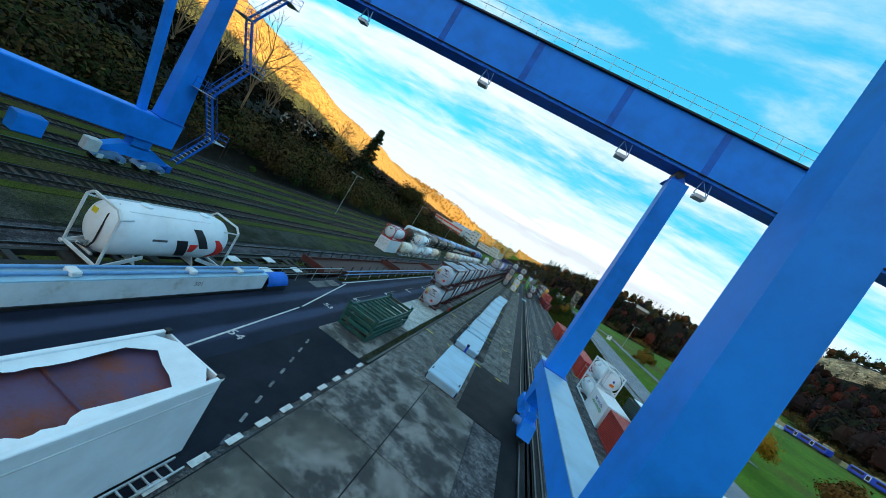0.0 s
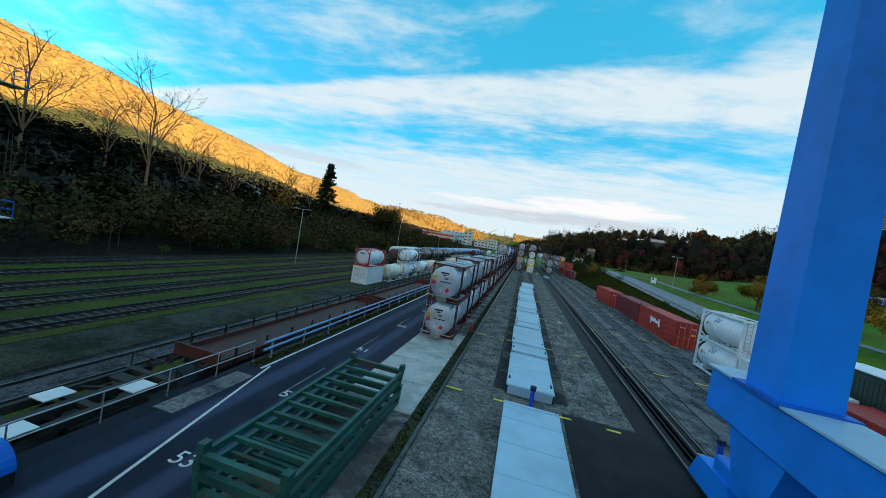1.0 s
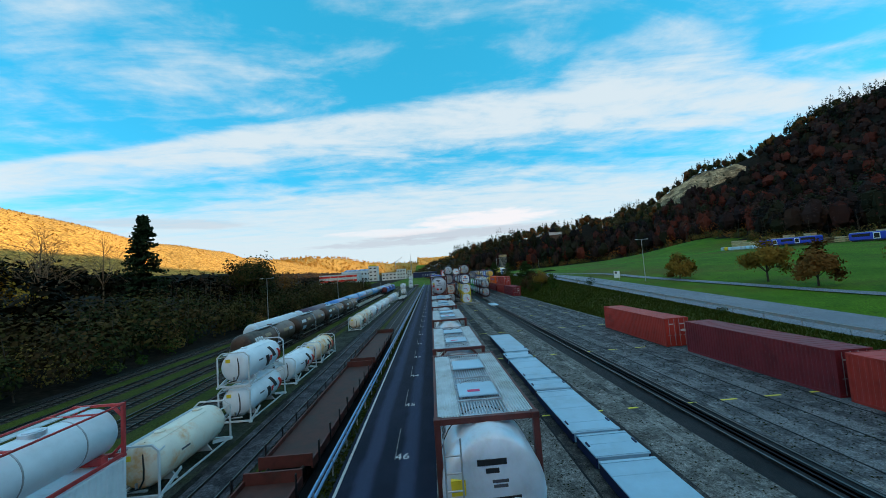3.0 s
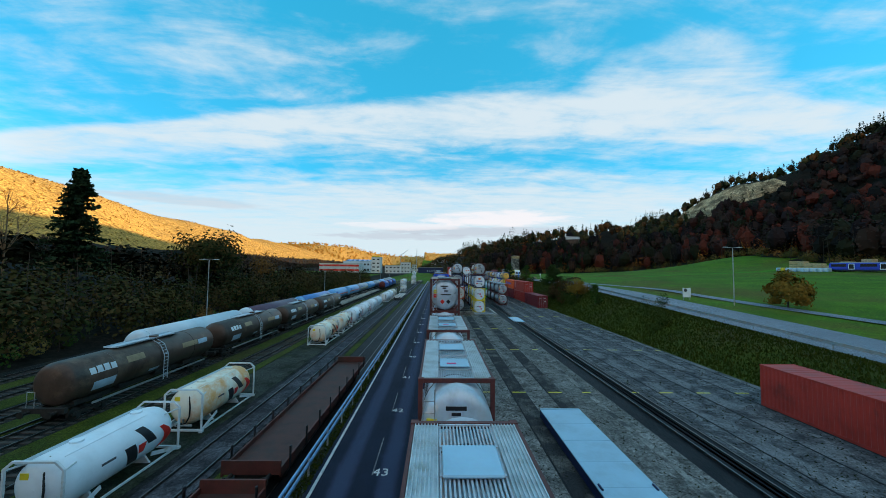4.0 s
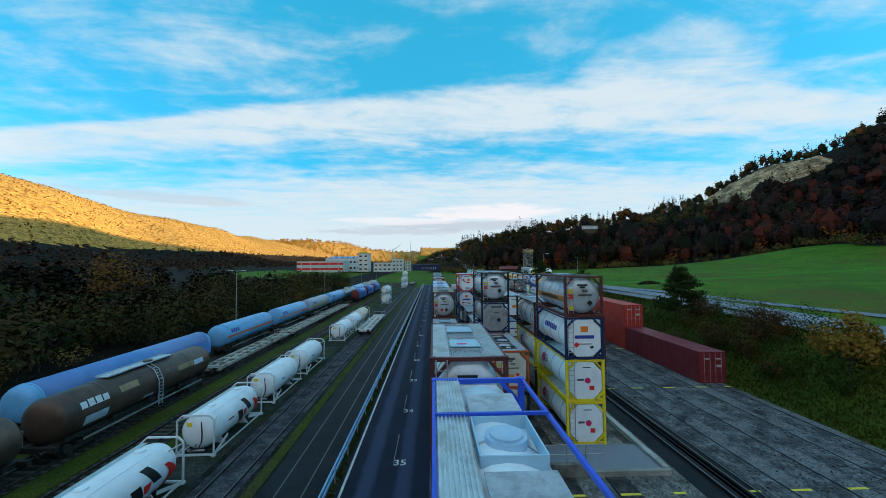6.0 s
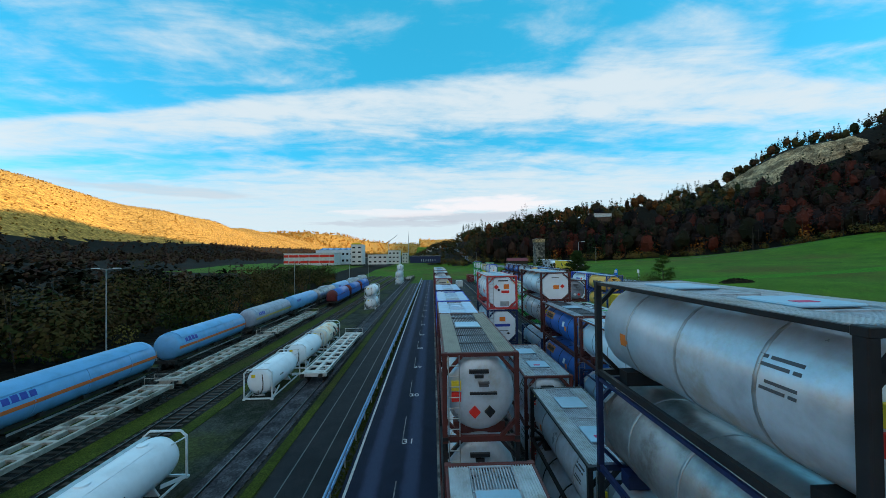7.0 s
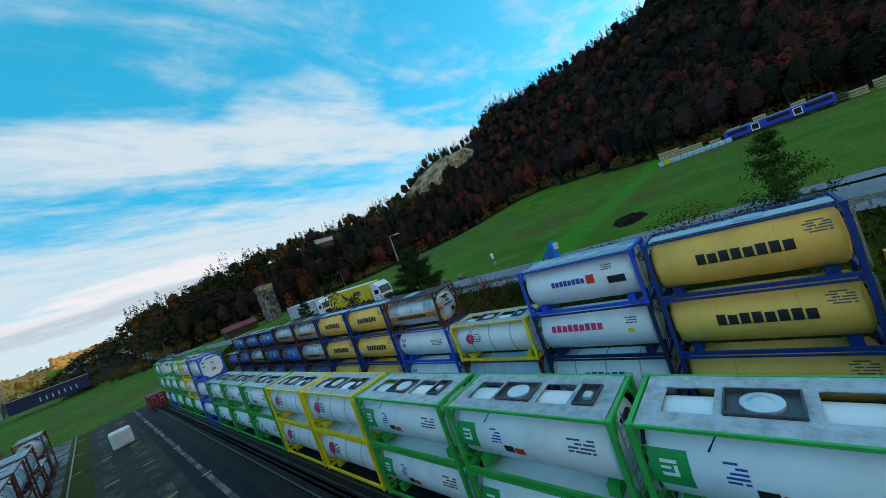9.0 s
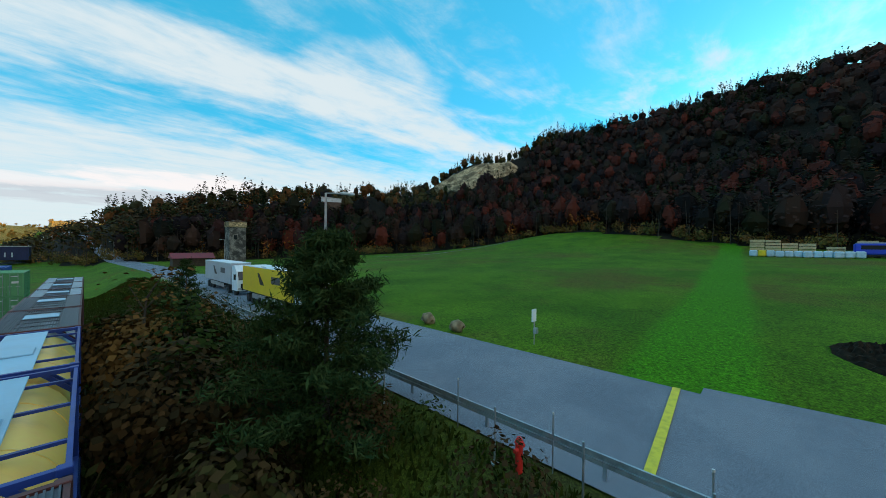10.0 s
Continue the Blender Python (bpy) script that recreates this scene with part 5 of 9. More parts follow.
    if kind == "grey_panel":
        return tank_container(kind, m, BROWN_F, GREY_T, "grimy blue-grey tank container with an orange name panel", "stacked tanks", roof="tan", band_mat=BLACK_F, strips=MESHW,
                              side=[(-0.9, 1.1, 8, 30, ORANGE_T), (0.6, 1.1, 31, 42, WHITE_W), (-0.6, -0.1, 31, 38, WHITE_W), (-2.5, -1.7, 24, 42, INK_G), (1.5, 2.3, -24, -8, WHITE_W), (-2.1, -1.8, 0, 14, SIGN_Y)], names=[(-0.75, 0.95, 12, 26, 8, INK)],
                              ends=plates() + HAZ2)
    if kind == "orange_band":
        return tank_container(kind, m, BROWN_F, STEEL, "steel tank container with an orange side band in an oxide-red frame", "stacked tanks", roof="tan", band_mat=STEEL_D, strips=GRATE,
                              side=[(-2.7, 2.7, -24, -4, ORANGE_T), (-2.4, -1.5, 12, 30, PBL_T)], names=[(-1.5, 1.9, -19, -8, 14, INK)], ends=plates() + [(0.4, 0.9, 0.34, 0.34, INK, 1), (-0.78, 0.6, 0.3, 0.26, SIGN_Y, 0)])
    if kind == "cream_blue":
        return tank_container(kind, m, DBLUE_F, YELLOW_T, "ochre-yellow tank container in a deep blue frame with a dark name", "ochre tanks", roof="spine", strips=COVER,
                              names=[(-1.6, 1.35, -4, 18, 8, INK)], side=[(-2.6, -1.9, 18, 44, INK_G)], bands=2, band_mat=YELLOW_T, ends=plates()[:3])
    if kind == "white_oval":
        return tank_container(kind, m, BLUE_F, WHITE, "white tank container in a bright blue frame with a blue name", "stacked tanks", roof="panel", strips=COVER, bands=0,
                              names=[(-0.5, 1.3, 2, 16, 8, INK_B)], side=[(-1.0, -0.6, -2, 20, SIGN_R), (-2.4, -1.6, -10, 8, INK), (-1.9, -1.4, 24, 40, INK_G)], ends=plates()[:3])
    if kind == "white_magenta":
        return tank_container(kind, m, NAVY_F, WHITE, "white tank container in a navy frame with a magenta name", "stacked tanks", roof="panel", strips=COVER, bands=0,
                              names=[(-0.6, 2.2, 8, 26, 9, LOGO_P)], side=[(-2.2, -1.7, 16, 34, INK_G), (-2.0, -1.75, -4, 6, SIGN_Y)], ends=plates()[:3])
    if kind == "white_grey":
        return tank_container(kind, m, BROWN_F, LBLUE_T, "pale blue tank container in a maroon frame with a dark name", "stacked tanks", roof="panel", strips=COVER, bands=2, band_mat=STEEL,
                              names=[(-1.6, 1.2, -2, 18, 5, M("dark_red_lettering", (0.10, 0.01, 0.02), 0.5, 0, 0.1, 2, 0))], ends=plates()[:3])
    if kind == "white_navy_logo":
        return tank_container(kind, m, BLUE_F, WHITE, "white tank container in a blue frame with a small round logo", "stacked tanks", roof="panel", strips=COVER, bands=0,
                              side=[(1.9, 2.5, 14, 34, INK_B), (2.0, 2.4, -2, 12, SIGN_O), (-2.2, -1.0, -2, 20, INK_G)], ends=plates()[:3])
    if kind == "orange_frame":
        return tank_container(kind, m, ORANGE_F, WHITE_W, "white tank container in an orange frame", "stacked tanks", roof="mesh", ends=plates() + HAZR, end_panel=OFFW)
    if kind == "red_white":
        return tank_container(kind, m, WHITE, WHITE, "white tank container in a white frame with a blue oval", "white tanks", roof="bare", bands=2, band_mat=WHITE_W,
                              side=[(0.4, 1.3, 20, 42, INK_B), (2.0, 2.3, 0, 14, SIGN_O), (1.6, 1.85, 0, 12, INK_B)], ends=[(0.2, 1.0, 0.5, 0.3, SIGN_O, 0), (0.2, 1.5, 0.3, 0.3, INK_B, 1)])
    raise KeyError(kind)


def put_tank(kind, x, y, level, top=True, low=False, step=None):
    """x: west face; y: south end; level: 0 on the ground; low: the eight-foot height; step: another height."""
    L = 7.45 if kind == "steel_tan" else 6.06
    COVERED[0] = not top
    k = step / HC if step else 2.44 / HC if low else 1.0
    t = KIND(kind, pose(x + 1.22, y + L / 2, level * HC * k + 0.035) @ Matrix.Diagonal((1, 1, k, 1)))
    COVERED[0] = False
    return t


# row beside the lane
ROW0 = [(26.6, ["steel", "steel"]), (35.2, ["steel", "steel"]), (44.4, ["steel", "steel"]), (52.6, ["steel", "steel_std"]), (60.7, ["steel_std", "steel"]),
        (69.7, ["steel", "steel"]), (78.2, ["steel_std", "steel"]), (86.9, ["steel_std", "steel", "steel_tan"]), (96.2, ["dark_steel", "steel_std"]), (103.6, ["steel_std", "steel"]),
        (112.5, ["steel_std", "dark_steel", "blue_white"]), (120.0, ["steel_std", "steel_std", "steel_std"]), (127.3, ["dark_steel", "steel_std"]), (134.0, ["steel_std", "navy_steel"]), (139.0, ["dark_steel", "steel_std"]),
        (146.45, ["steel_std", "dark_steel", "steel_tan"]), (154.0, ["steel_std", "steel_std", "brown_rib"]), (160.5, ["steel_std", "dark_steel", "blue_rib"]), (167.9, ["steel_std", "steel_std", "navy_rib"]),
        (175.5, ["steel_std", "dark_steel"]), (183.4, ["steel_std", "steel_std", "steel_cream"]), (194.4, ["steel_std", "steel_std", "steel_std"]), (201.8, ["steel_std", "steel_std", "steel"]),
        (209.6, ["steel", "steel", "steel"]), (217.6, ["steel_std", "steel_std", "steel_cream"]), (225, ["steel_std", "steel_std"]), (232, ["steel", "steel"]), (240, ["steel_std", "steel_std"]), (248, ["steel_std"]), (255.5, ["steel_std", "steel_std"])]
for y, ks in ROW0:
    tall = float(np.interp(y, [26, 60, 90, 118, 150], [2.80, 2.78, 2.80, 2.72, 2.60]))
    for i, k in enumerate(ks):
        put_tank(k, 1.95 if y < 118 else 1.88, y, i, i == len(ks) - 1, step=tall)
ROW1 = [(133.0, ["dark_steel", "orange_frame"]), (139.0, ["navy_steel", "dark_steel", "navy_steel", "dark_steel"]), (145.6, ["steel_std", "dark_steel"]), (152.6, ["dark_steel", "steel_std"]),
        ]
for y, ks in ROW1:
    for i, k in enumerate(ks):
        put_tank(k, 6.1, y, i, i == len(ks) - 1, y > 144)
for k, z, st in (("steel_std", 0, 2.05), ("navy_blue", 1, 2.05), ("navy_white", 4.12 / 2.6, 2.60), ("red_purple", 6.74 / 2.66, 2.66)):
    put_tank(k, 5.85, 162.6, z, k == "red_purple", step=st)
ROW2 = [(130.6, ["yellow_frame", "yellow_frame", "navy_white", "orange_band"]), (137.2, ["dark_steel", "yellow_frame", "steel_std"]), (149.5, ["steel_std", "navy_blue", "maroon_white"]), (156.2, ["dark_steel", "steel_orange_bar", "steel_orange_bar"]),
        (162.7, ["dark_steel", "navy_blue", "steel_std", "maroon_white"])]
for y, ks in ROW2:
    for i, k in enumerate(ks):
        put_tank(k, 10.15, y, i, i == len(ks) - 1, y > 144)
# green framed row
ROW3 = [(164.6, ["green_frame", "green_frame"]), (170.8, ["dark_steel", "green_frame"]), (177.2, ["orange_band", "orange_band", "grey_panel"]), (183.7, ["green_frame", "green_frame"]), (190.1, ["green_frame", "green_frame"]), (196.5, ["green_frame", "green_frame"]),
        (202.9, ["yellow_frame", "yellow_frame"]), (209.3, ["yellow_frame", "yellow_frame"]), (215.7, ["green_frame", "green_frame"]), (222.1, ["green_frame", "green_frame"]), (228.5, ["green_frame", "green_frame"]),
        (234.9, ["white_navy_logo", "white_navy_logo", "blue_white"]), (241.3, ["green_frame", "yellow_frame", "yellow_frame"]), (247.7, ["green_frame", "green_frame", "green_frame"]), (254.1, ["green_frame", "green_frame"]),
        (260.5, ["blue_white", "green_frame"]), (266.9, ["green_frame", "green_frame", "green_frame"])]
for y, ks in ROW3:
    for i, k in enumerate(ks):
        put_tank(k, 17.93, y, i, i == len(ks) - 1)
# easternmost row
ROW4 = [(184.2, ["cream_blue", "cream_blue", "cream_blue"]), (190.65, ["navy_white", "white_magenta", "white_oval"]), (197.2, ["white_grey", "yellow_frame"]), (203.75, ["white_navy_logo", "white_navy_logo", "orange_band"]),
        (210.1, ["cream_blue", "cream_blue", "cream_blue"]), (216.4, ["cream_blue", "cream_blue", "cream_blue"]), (222.7, ["steel_orange_bar", "orange_band", "orange_band"]), (229.0, ["steel_orange_bar", "steel_orange_bar", "orange_band"]),
        (235.3, ["steel_orange_bar", "steel_orange_bar", "steel_orange_bar"]), (241.6, ["steel_orange_bar", "orange_band", "steel_orange_bar"]), (247.9, ["steel_orange_bar", "steel_orange_bar", "steel_orange_bar"]), (254.2, ["steel_orange_bar", "steel_orange_bar"])]
for y, ks in ROW4:
    for i, k in enumerate(ks):
        put_tank(k, 26.46, y, i, i == len(ks) - 1)
# small stacks between the reds and the rail, seen far up the yard
for y, ks in [(146.0, ["steel_std", "steel_std"]), (152.4, ["dark_steel", "steel_std"]), (158.6, ["steel_std", "steel_std"])]:
    for i, k in enumerate(ks):
        put_tank(k, 17.93, y, i, i == len(ks) - 1)
for i in range(2):
    put_tank("red_white", 24.85, 30.7, i)


def dry_container(key, m, mat, label, group, L=12.19, H=2.9, logo=None):
    """A corrugated steel box with two door leaves and lock rods at its south end."""
    if key in PROTO:
        return copy_thing(PROTO[key], m)
    t = PROTO[key] = thing("shipping_container", m, label, "shipping container", group)
    W = 2.44
    n = int(L / 0.28)
    for s in (-1, 1):
        pts = []
        pitch = (L - 0.3) / n
        for i in range(n):
            y = -L / 2 + 0.15 + i * pitch
            for f, dpt in ((0, 0.0), (0.35, 0.0), (0.5, 0.036), (0.85, 0.036)):
                pts.append((y + f * pitch, s * (W / 2 - 0.012 - dpt)))
        pts.append((L / 2 - 0.15, s * (W / 2 - 0.012)))
        vs = [(x, y, 0.16) for y, x in pts] + [(x, y, H - 0.1) for y, x in pts]
        k = len(pts)
        part("side_wall", Geo().add(vs, [(i, i + 1, k + i + 1, k + i) for i in range(k - 1)]), mat, t)
        part("bottom_rail", Geo().box(s * (W / 2 - 0.05), 0, 0.09, 0.1, L - 0.3, 0.16), mat, t)
        part("top_rail", Geo().box(s * (W / 2 - 0.04), 0, H - 0.06, 0.08, L - 0.3, 0.09), mat, t)
    pf = [(-L / 2 + 0.1, H - 0.05)]
    for i in range(int((L - 0.4) / 0.5)):
        a = -L / 2 + 0.25 + i * 0.5
        pf += [(a, H - 0.03), (a + 0.03, H - 0.014), (a + 0.22, H - 0.014), (a + 0.25, H - 0.03)]
    pf += [(L / 2 - 0.1, H - 0.03), (L / 2 - 0.1, H - 0.05)]
    part("roof", Geo().prism(pf, 0, -W / 2 + 0.08, W / 2 - 0.08), mat, t)
    part("end_wall", Geo().box(0, L / 2 - 0.06, H / 2, W - 0.25, 0.05, H - 0.2), mat, t)
    for sy, nm in ((-1, "front_frame"), (1, "rear_frame")):
        g = Geo()
        for x in (-1, 1):
            g.box(x * (W / 2 - 0.07), sy * (L / 2 - 0.07), H / 2, 0.14, 0.14, H, 0.012)
            for z in (0.06, H - 0.06):
                g.box(x * (W / 2 - 0.088), sy * (L / 2 - 0.089), z, 0.18, 0.182, 0.125, 0.012)
        g.box(0, sy * (L / 2 - 0.06), 0.08, W - 0.3, 0.1, 0.14)
        g.box(0, sy * (L / 2 - 0.06), H - 0.06, W - 0.3, 0.1, 0.11)
        part(nm, g, mat, t)
    for s in (-1, 1):
        g = Geo().box(s * 0.54, -L / 2 + 0.05, H / 2, 1.05, 0.04, H - 0.26)
        for i in range(5):
            g.box(s * 0.54, -L / 2 + 0.025, 0.42 + i * 0.5, 0.9, 0.02, 0.26)
        dleaf = part("door", g, mat, t)
        for k, xo in enumerate((0.25, 0.8)):
            g = Geo().cyl((s * xo, -L / 2 + 0.0, 0.12), (s * xo, -L / 2 + 0.0, H - 0.12), 0.022, 6)
            g.box(s * xo, -L / 2 + 0.0, 1.1, 0.3, 0.03, 0.04)
            part("lock_rod", g, GALV, dleaf)
        part("label_plate", Geo().box(s * 0.55, -L / 2 + 0.008, 2.2, 0.5, 0.008, 0.1), PAINT_W, t)
    part("label_plate", Geo().box(0.6, -L / 2 + 0.006, 1.55, 0.5, 0.008, 0.22), SIGN_Y if logo == "white_block" else PAINT_W, t)
    if logo == "white_block":
        xs = -W / 2 - 0.004
        g = Geo().prism([(-1.75, 1.15), (-1.30, 1.15), (-1.30, 1.45), (1.05, 1.45), (1.05, 1.15), (1.45, 1.15), (1.60, 2.05), (1.15, 2.05), (1.10, 1.75), (0.75, 2.05), (0.30, 1.75), (-0.10, 2.05), (-0.55, 1.75), (-1.15, 1.75), (-1.10, 2.05), (-1.60, 2.05)], 0, xs - 0.006, xs + 0.006)
        part("logo_panel", g, WHITE, t, "white block logo")
    if logo == "orange":
        xs = -W / 2 - 0.004
        pts = [(-3.9, 1.30), (2.1, 1.30)]
        for i in range(11):
            b = 2.1 - i * 0.56
            pts += [(b, 1.81), (b - 0.40, 1.81), (b - 0.40, 1.34), (b - 0.56, 1.34)]
        part("name_panel", Geo().prism(pts[:-2] + [(-3.9, 1.34)], 0, xs - 0.006, xs + 0.006), INK_B, t)
        part("logo_panel", Geo().prism([(2.6, 1.2), (3.7, 1.2), (3.9, 1.6), (3.7, 2.1), (3.1, 2.2), (2.5, 1.8)], 0, xs - 0.006, xs + 0.01), INK_B, t)
    if logo == "side":
        xs = -W / 2 - 0.004
        part("name_panel", Geo().box(xs, 4.2, 1.65, 0.012, 0.22, 1.7), PAINT_W, t)
    return t


def put_box(key, mat, x, y, z, L, H, label, group, logo=None):
    return dry_container(key, pose(x + 1.22, y + L / 2, z + 0.03), mat, label, group, L, H, logo)


RL = "red corrugated forty-foot container on the gravel"
put_box("white_block", RED_C, 25.8, 43.7, 0, 12.19, 2.8, RL + " with a white block logo", "red containers", "white_block")
put_box("red40b", MAROON_C, 25.8, 56.4, 0, 12.19, 2.8, "maroon corrugated forty-foot container on the gravel", "red containers")
put_box("red40c", RED_C, 25.2, 70.6, 0, 12.19, 2.8, RL, "red containers")
put_box("mar40", MAROON_C, 26.46, 140.7, 0, 12.19, 2.85, "maroon corrugated forty-foot container on the gravel", "red containers")
put_box("red40c", RED_C, 26.46, 153.2, 0, 12.19, 2.8, RL, "red containers")
put_box("red40d", RED_C, 26.46, 153.2, 2.82, 12.19, 2.8, "red corrugated container stacked on another", "red containers", "side")
put_box("mar40b", MAROON_C, 26.46, 167.8, 0, 12.19, 2.85, "dark maroon container under an orange one", "red containers")
put_box("hap40", ORANGE_C, 26.46, 167.8, 2.88, 12.19, 2.6, "orange corrugated container with a dark blue name, stacked on another", "red containers", "orange")
put_box("yel20", M("yellow_container_paint", (0.72, 0.48, 0.03), 0.5, 0, 0.1, 0.7, 0.06), 26.46, 180.3, 2.7, 3.2, 2.6, "short yellow container stacked on a maroon one", "red containers")
put_box("mar20", MAROON_C, 26.46, 180.3, 0, 3.2, 2.67, "short maroon container under a yellow one", "red containers")
put_box("gry20", GREEN_C, 21.9, 262, 0, 6.06, 2.59, "green twenty-foot container in a far stack", "far containers")
put_box("gry20", GREEN_C, 21.9, 262, 2.6, 6.06, 2.59, "green twenty-foot container in a far stack", "far containers")
put_box("gry20", GREEN_C, 21.9, 262, 5.2, 6.06, 2.59, "green twenty-foot container in a far stack", "far containers")
put_box("blu20", BLUE_C, 19.2, 276, 5.2, 6.06, 2.59, "blue twenty-foot container on white ones", "far containers")
put_box("wht20", WHITE_W, 19.2, 276, 0, 6.06, 2.59, "white twenty-foot container in a far stack", "far containers")
put_box("wht20", WHITE_W, 19.2, 276, 2.6, 6.06, 2.59, "white twenty-foot container in a far stack", "far containers")
put_box("mar20b", MAROON_C, 15.6, 272, 0, 6.06, 2.59, "maroon twenty-foot container by the far stacks", "far containers")
# beside the crane: a white lettered box, red boxes and a lorry
put_box("wht20b", WHITE, 24.85, 24.4, 0, 6.06, 2.59, "white container lettered in blue and green", "white boxes")
for body, zz, mat, sz, yy in (("ZERO EMISSION", 1.9, INK_B, 0.45, 27.2), ("GREEN HYDROGEN", 1.45, LOGO_G, 0.45, 27.2)):
    o = text("box_lettering", body, sz, pose(24.845, yy, zz, 90, 0, -90), mat)
    tagged(o, "painted lettering on the white container", "lettering")
put_box("red20", RED_C, 24.9, 17.6, 0, 6.06, 2.59, "red twenty-foot container beside the white ones", "red containers")
put_box("gry20c", M("dark_green_box_paint", (0.02, 0.045, 0.04), 0.45, 0, 0.1, 0.8, 0.05), 28.0, 16.6, 1.1, 13.0, 2.75, "dark green lorry box body with white roof edge", "lorry bodies")


def lid(m, L, key):
    """A long flat lid: plate, rim, cross ribs, corner fittings."""
    if key in PROTO:
        return copy_thing(PROTO[key], m)
    t = PROTO[key] = thing("flat_platform", m, "pale blue-grey flat steel platform lying on the gravel", "platform", "flat platforms")
    part("plate", Geo().box(0, 0, 0.53, 2.5, L, 0.06, 0.015), COVER, t)
    for s in (-1, 1):
        part("side_sill", Geo().box(s * 1.20, 0, 0.285, 0.09, L - 0.1, 0.43), NAVY_F, t, "dark side sill")
        part("end_sill", Geo().box(0, s * (L / 2 - 0.08), 0.285, 2.3, 0.12, 0.43), COVER, t)
        part("end_lip", Geo().box(0, s * (L / 2 - 0.12), 0.575, 2.46, 0.16, 0.03), COVER, t)
        for x in (-1.0, 1.0):
            part("foot", Geo().box(x, s * L * 0.36, 0.035, 0.4, 0.3, 0.07), BLACK_F, t)
    for y in np.arange(-L / 2 + 1.1, L / 2 - 0.8, 1.9):
        part("weld_seam", Geo().box(0, y, 0.564, 2.44, 0.025, 0.01), COVER, t)
    for x in (-1.12, 1.12):
        part("lug", Geo().cyl((x, -L / 2 + 0.9, 0.59), (x, -L / 2 + 1.25, 0.59), 0.05, 6), NAVY_F, t)
    return t


lid(pose(10.0, 13.25, 0), 8.4, "lid_short")
yy = 19.5
for i in range(12):
    L = (6.0, 2.1)[i % 2]
    lid(pose(10.0 + 0.04 * math.sin(i * 2.1), yy + L / 2, 0.0 if i % 2 == 0 else 0.015, 0, 0, 0.3 * math.sin(i)), L, "lid_%g" % L)
    yy += L + 0.28
lid(pose(10.3, 76.2, 0), 8.9, "lid_end")

# ---------------------------------------------------------------- set-down tanks west of the lane


def silo_tank(key, m, shell, label, logo=True, r=1.19):
    """A powder tank in a light white frame, with feet, hose and top rail."""
    if key in PROTO:
        return copy_thing(PROTO[key], m)
    t = PROTO[key] = thing("silo_tank", m, label, "silo tank", "silo tanks")
    L, c = 6.4, (0, 0, r + 0.30)
    top = c[2] + r
    h = L / 2
    prof = [(-h + 0.10, 0.02), (-h + 0.12, 0.45 * r), (-h + 0.20, 0.74 * r), (-h + 0.36, 0.92 * r), (-h + 0.62, r), (h - 1.5, r), (h - 0.75, 0.97 * r), (h - 0.40, 0.88 * r), (h - 0.2, 0.66 * r), (h - 0.12, 0.4 * r), (h - 0.10, 0.02)]
    part("shell", Geo().lathe(prof, 32, c), shell, t)
    for s, nm in ((-1, "front_frame"), (1, "rear_frame")):
        y = s * (h - 0.05)
        g = Geo()
        pts = [(-1.2, y, 0.05), (-1.2, y, top - 0.32), (-0.86, y, top - 0.02), (0.86, y, top - 0.02), (1.2, y, top - 0.32), (1.2, y, 0.05)]
        for a, b in zip(pts, pts[1:]):
            g.beam(a, b, 0.09, 0.09, (0, 1, 0))
        g.beam((-1.2, y, 0.12), (1.2, y, 0.12), 0.10, 0.12)
        for x in (-1.2, 1.2):
            g.box(x, y, 0.06, 0.20, 0.22, 0.12)
            g.beam((x, y, top - 0.36), (x * 0.76, y - s * 0.75, top - 0.42), 0.06, 0.06)
            g.beam((x, y - s * 0.05, 0.10), (x * 0.90, y - s * 1.75, 0.62), 0.05, 0.20)
        part(nm, g, WHITE_W, t, "white tubular end frame")
        part("saddle", Geo().prism([(-0.95, 0.10), (0.95, 0.10), (0.62, 0.55), (-0.62, 0.55)], 1, s * (h - 1.75), s * (h - 1.65)), WHITE_W, t)
    for x in (-1.14, 1.14):
        part("bottom_rail", Geo().box(x, 0, 0.10, 0.08, L - 0.3, 0.10), WHITE_W, t)
    g = Geo().box(-0.84, 0, top - 0.24, 0.36, L - 0.5, 0.05)
    for y in np.linspace(-h + 0.5, h - 0.5, 7):
        g.box(-0.80, y, top - 0.32, 0.10, 0.08, 0.14)
    part("walkway", g, GALV, t, "narrow grated side walkway")
    for y in (-1.5, 1.6):
        part("filling_lid", Geo().cyl((0, y, top - 0.06), (0, y, top + 0.07), 0.26, 14), shell, t)
    part("seam_ridge", Geo().patch(-h + 0.7, h - 1.6, 62, 64, r, c, 2, 0.02), shell, t)
    g = Geo().path([(0.10, -h + 0.55, top - 0.05), (0.30, -h + 0.16, top - 0.55), (0.42, -h + 0.06, 1.5), (0.40, -h + 0.06, 0.95), (0.20, -h + 0.05, 0.55), (-0.4, -h + 0.06, 0.42)], 0.04, 6)
    part("hose", g, TYRE, t, "black hose across the end")
    g = Geo().cyl((-0.5, -h + 0.1, 0.40), (0.55, -h + 0.1, 0.40), 0.07, 8)
    g.cyl((0.0, -h + 0.1, 0.40), (0.0, -h + 0.1, 0.8), 0.06, 8)
    part("outlet_pipe", g, GALV, t)
    part("maker_plate", Geo().box(-0.45, -h + 0.12, c[2] + 0.55, 0.34, 0.02, 0.26), SIGN_Y, t, "small yellow plate")
    part("name_panel", Geo().patch(-1.5, -0.8, 3, 8, r, c), INK_G, t)
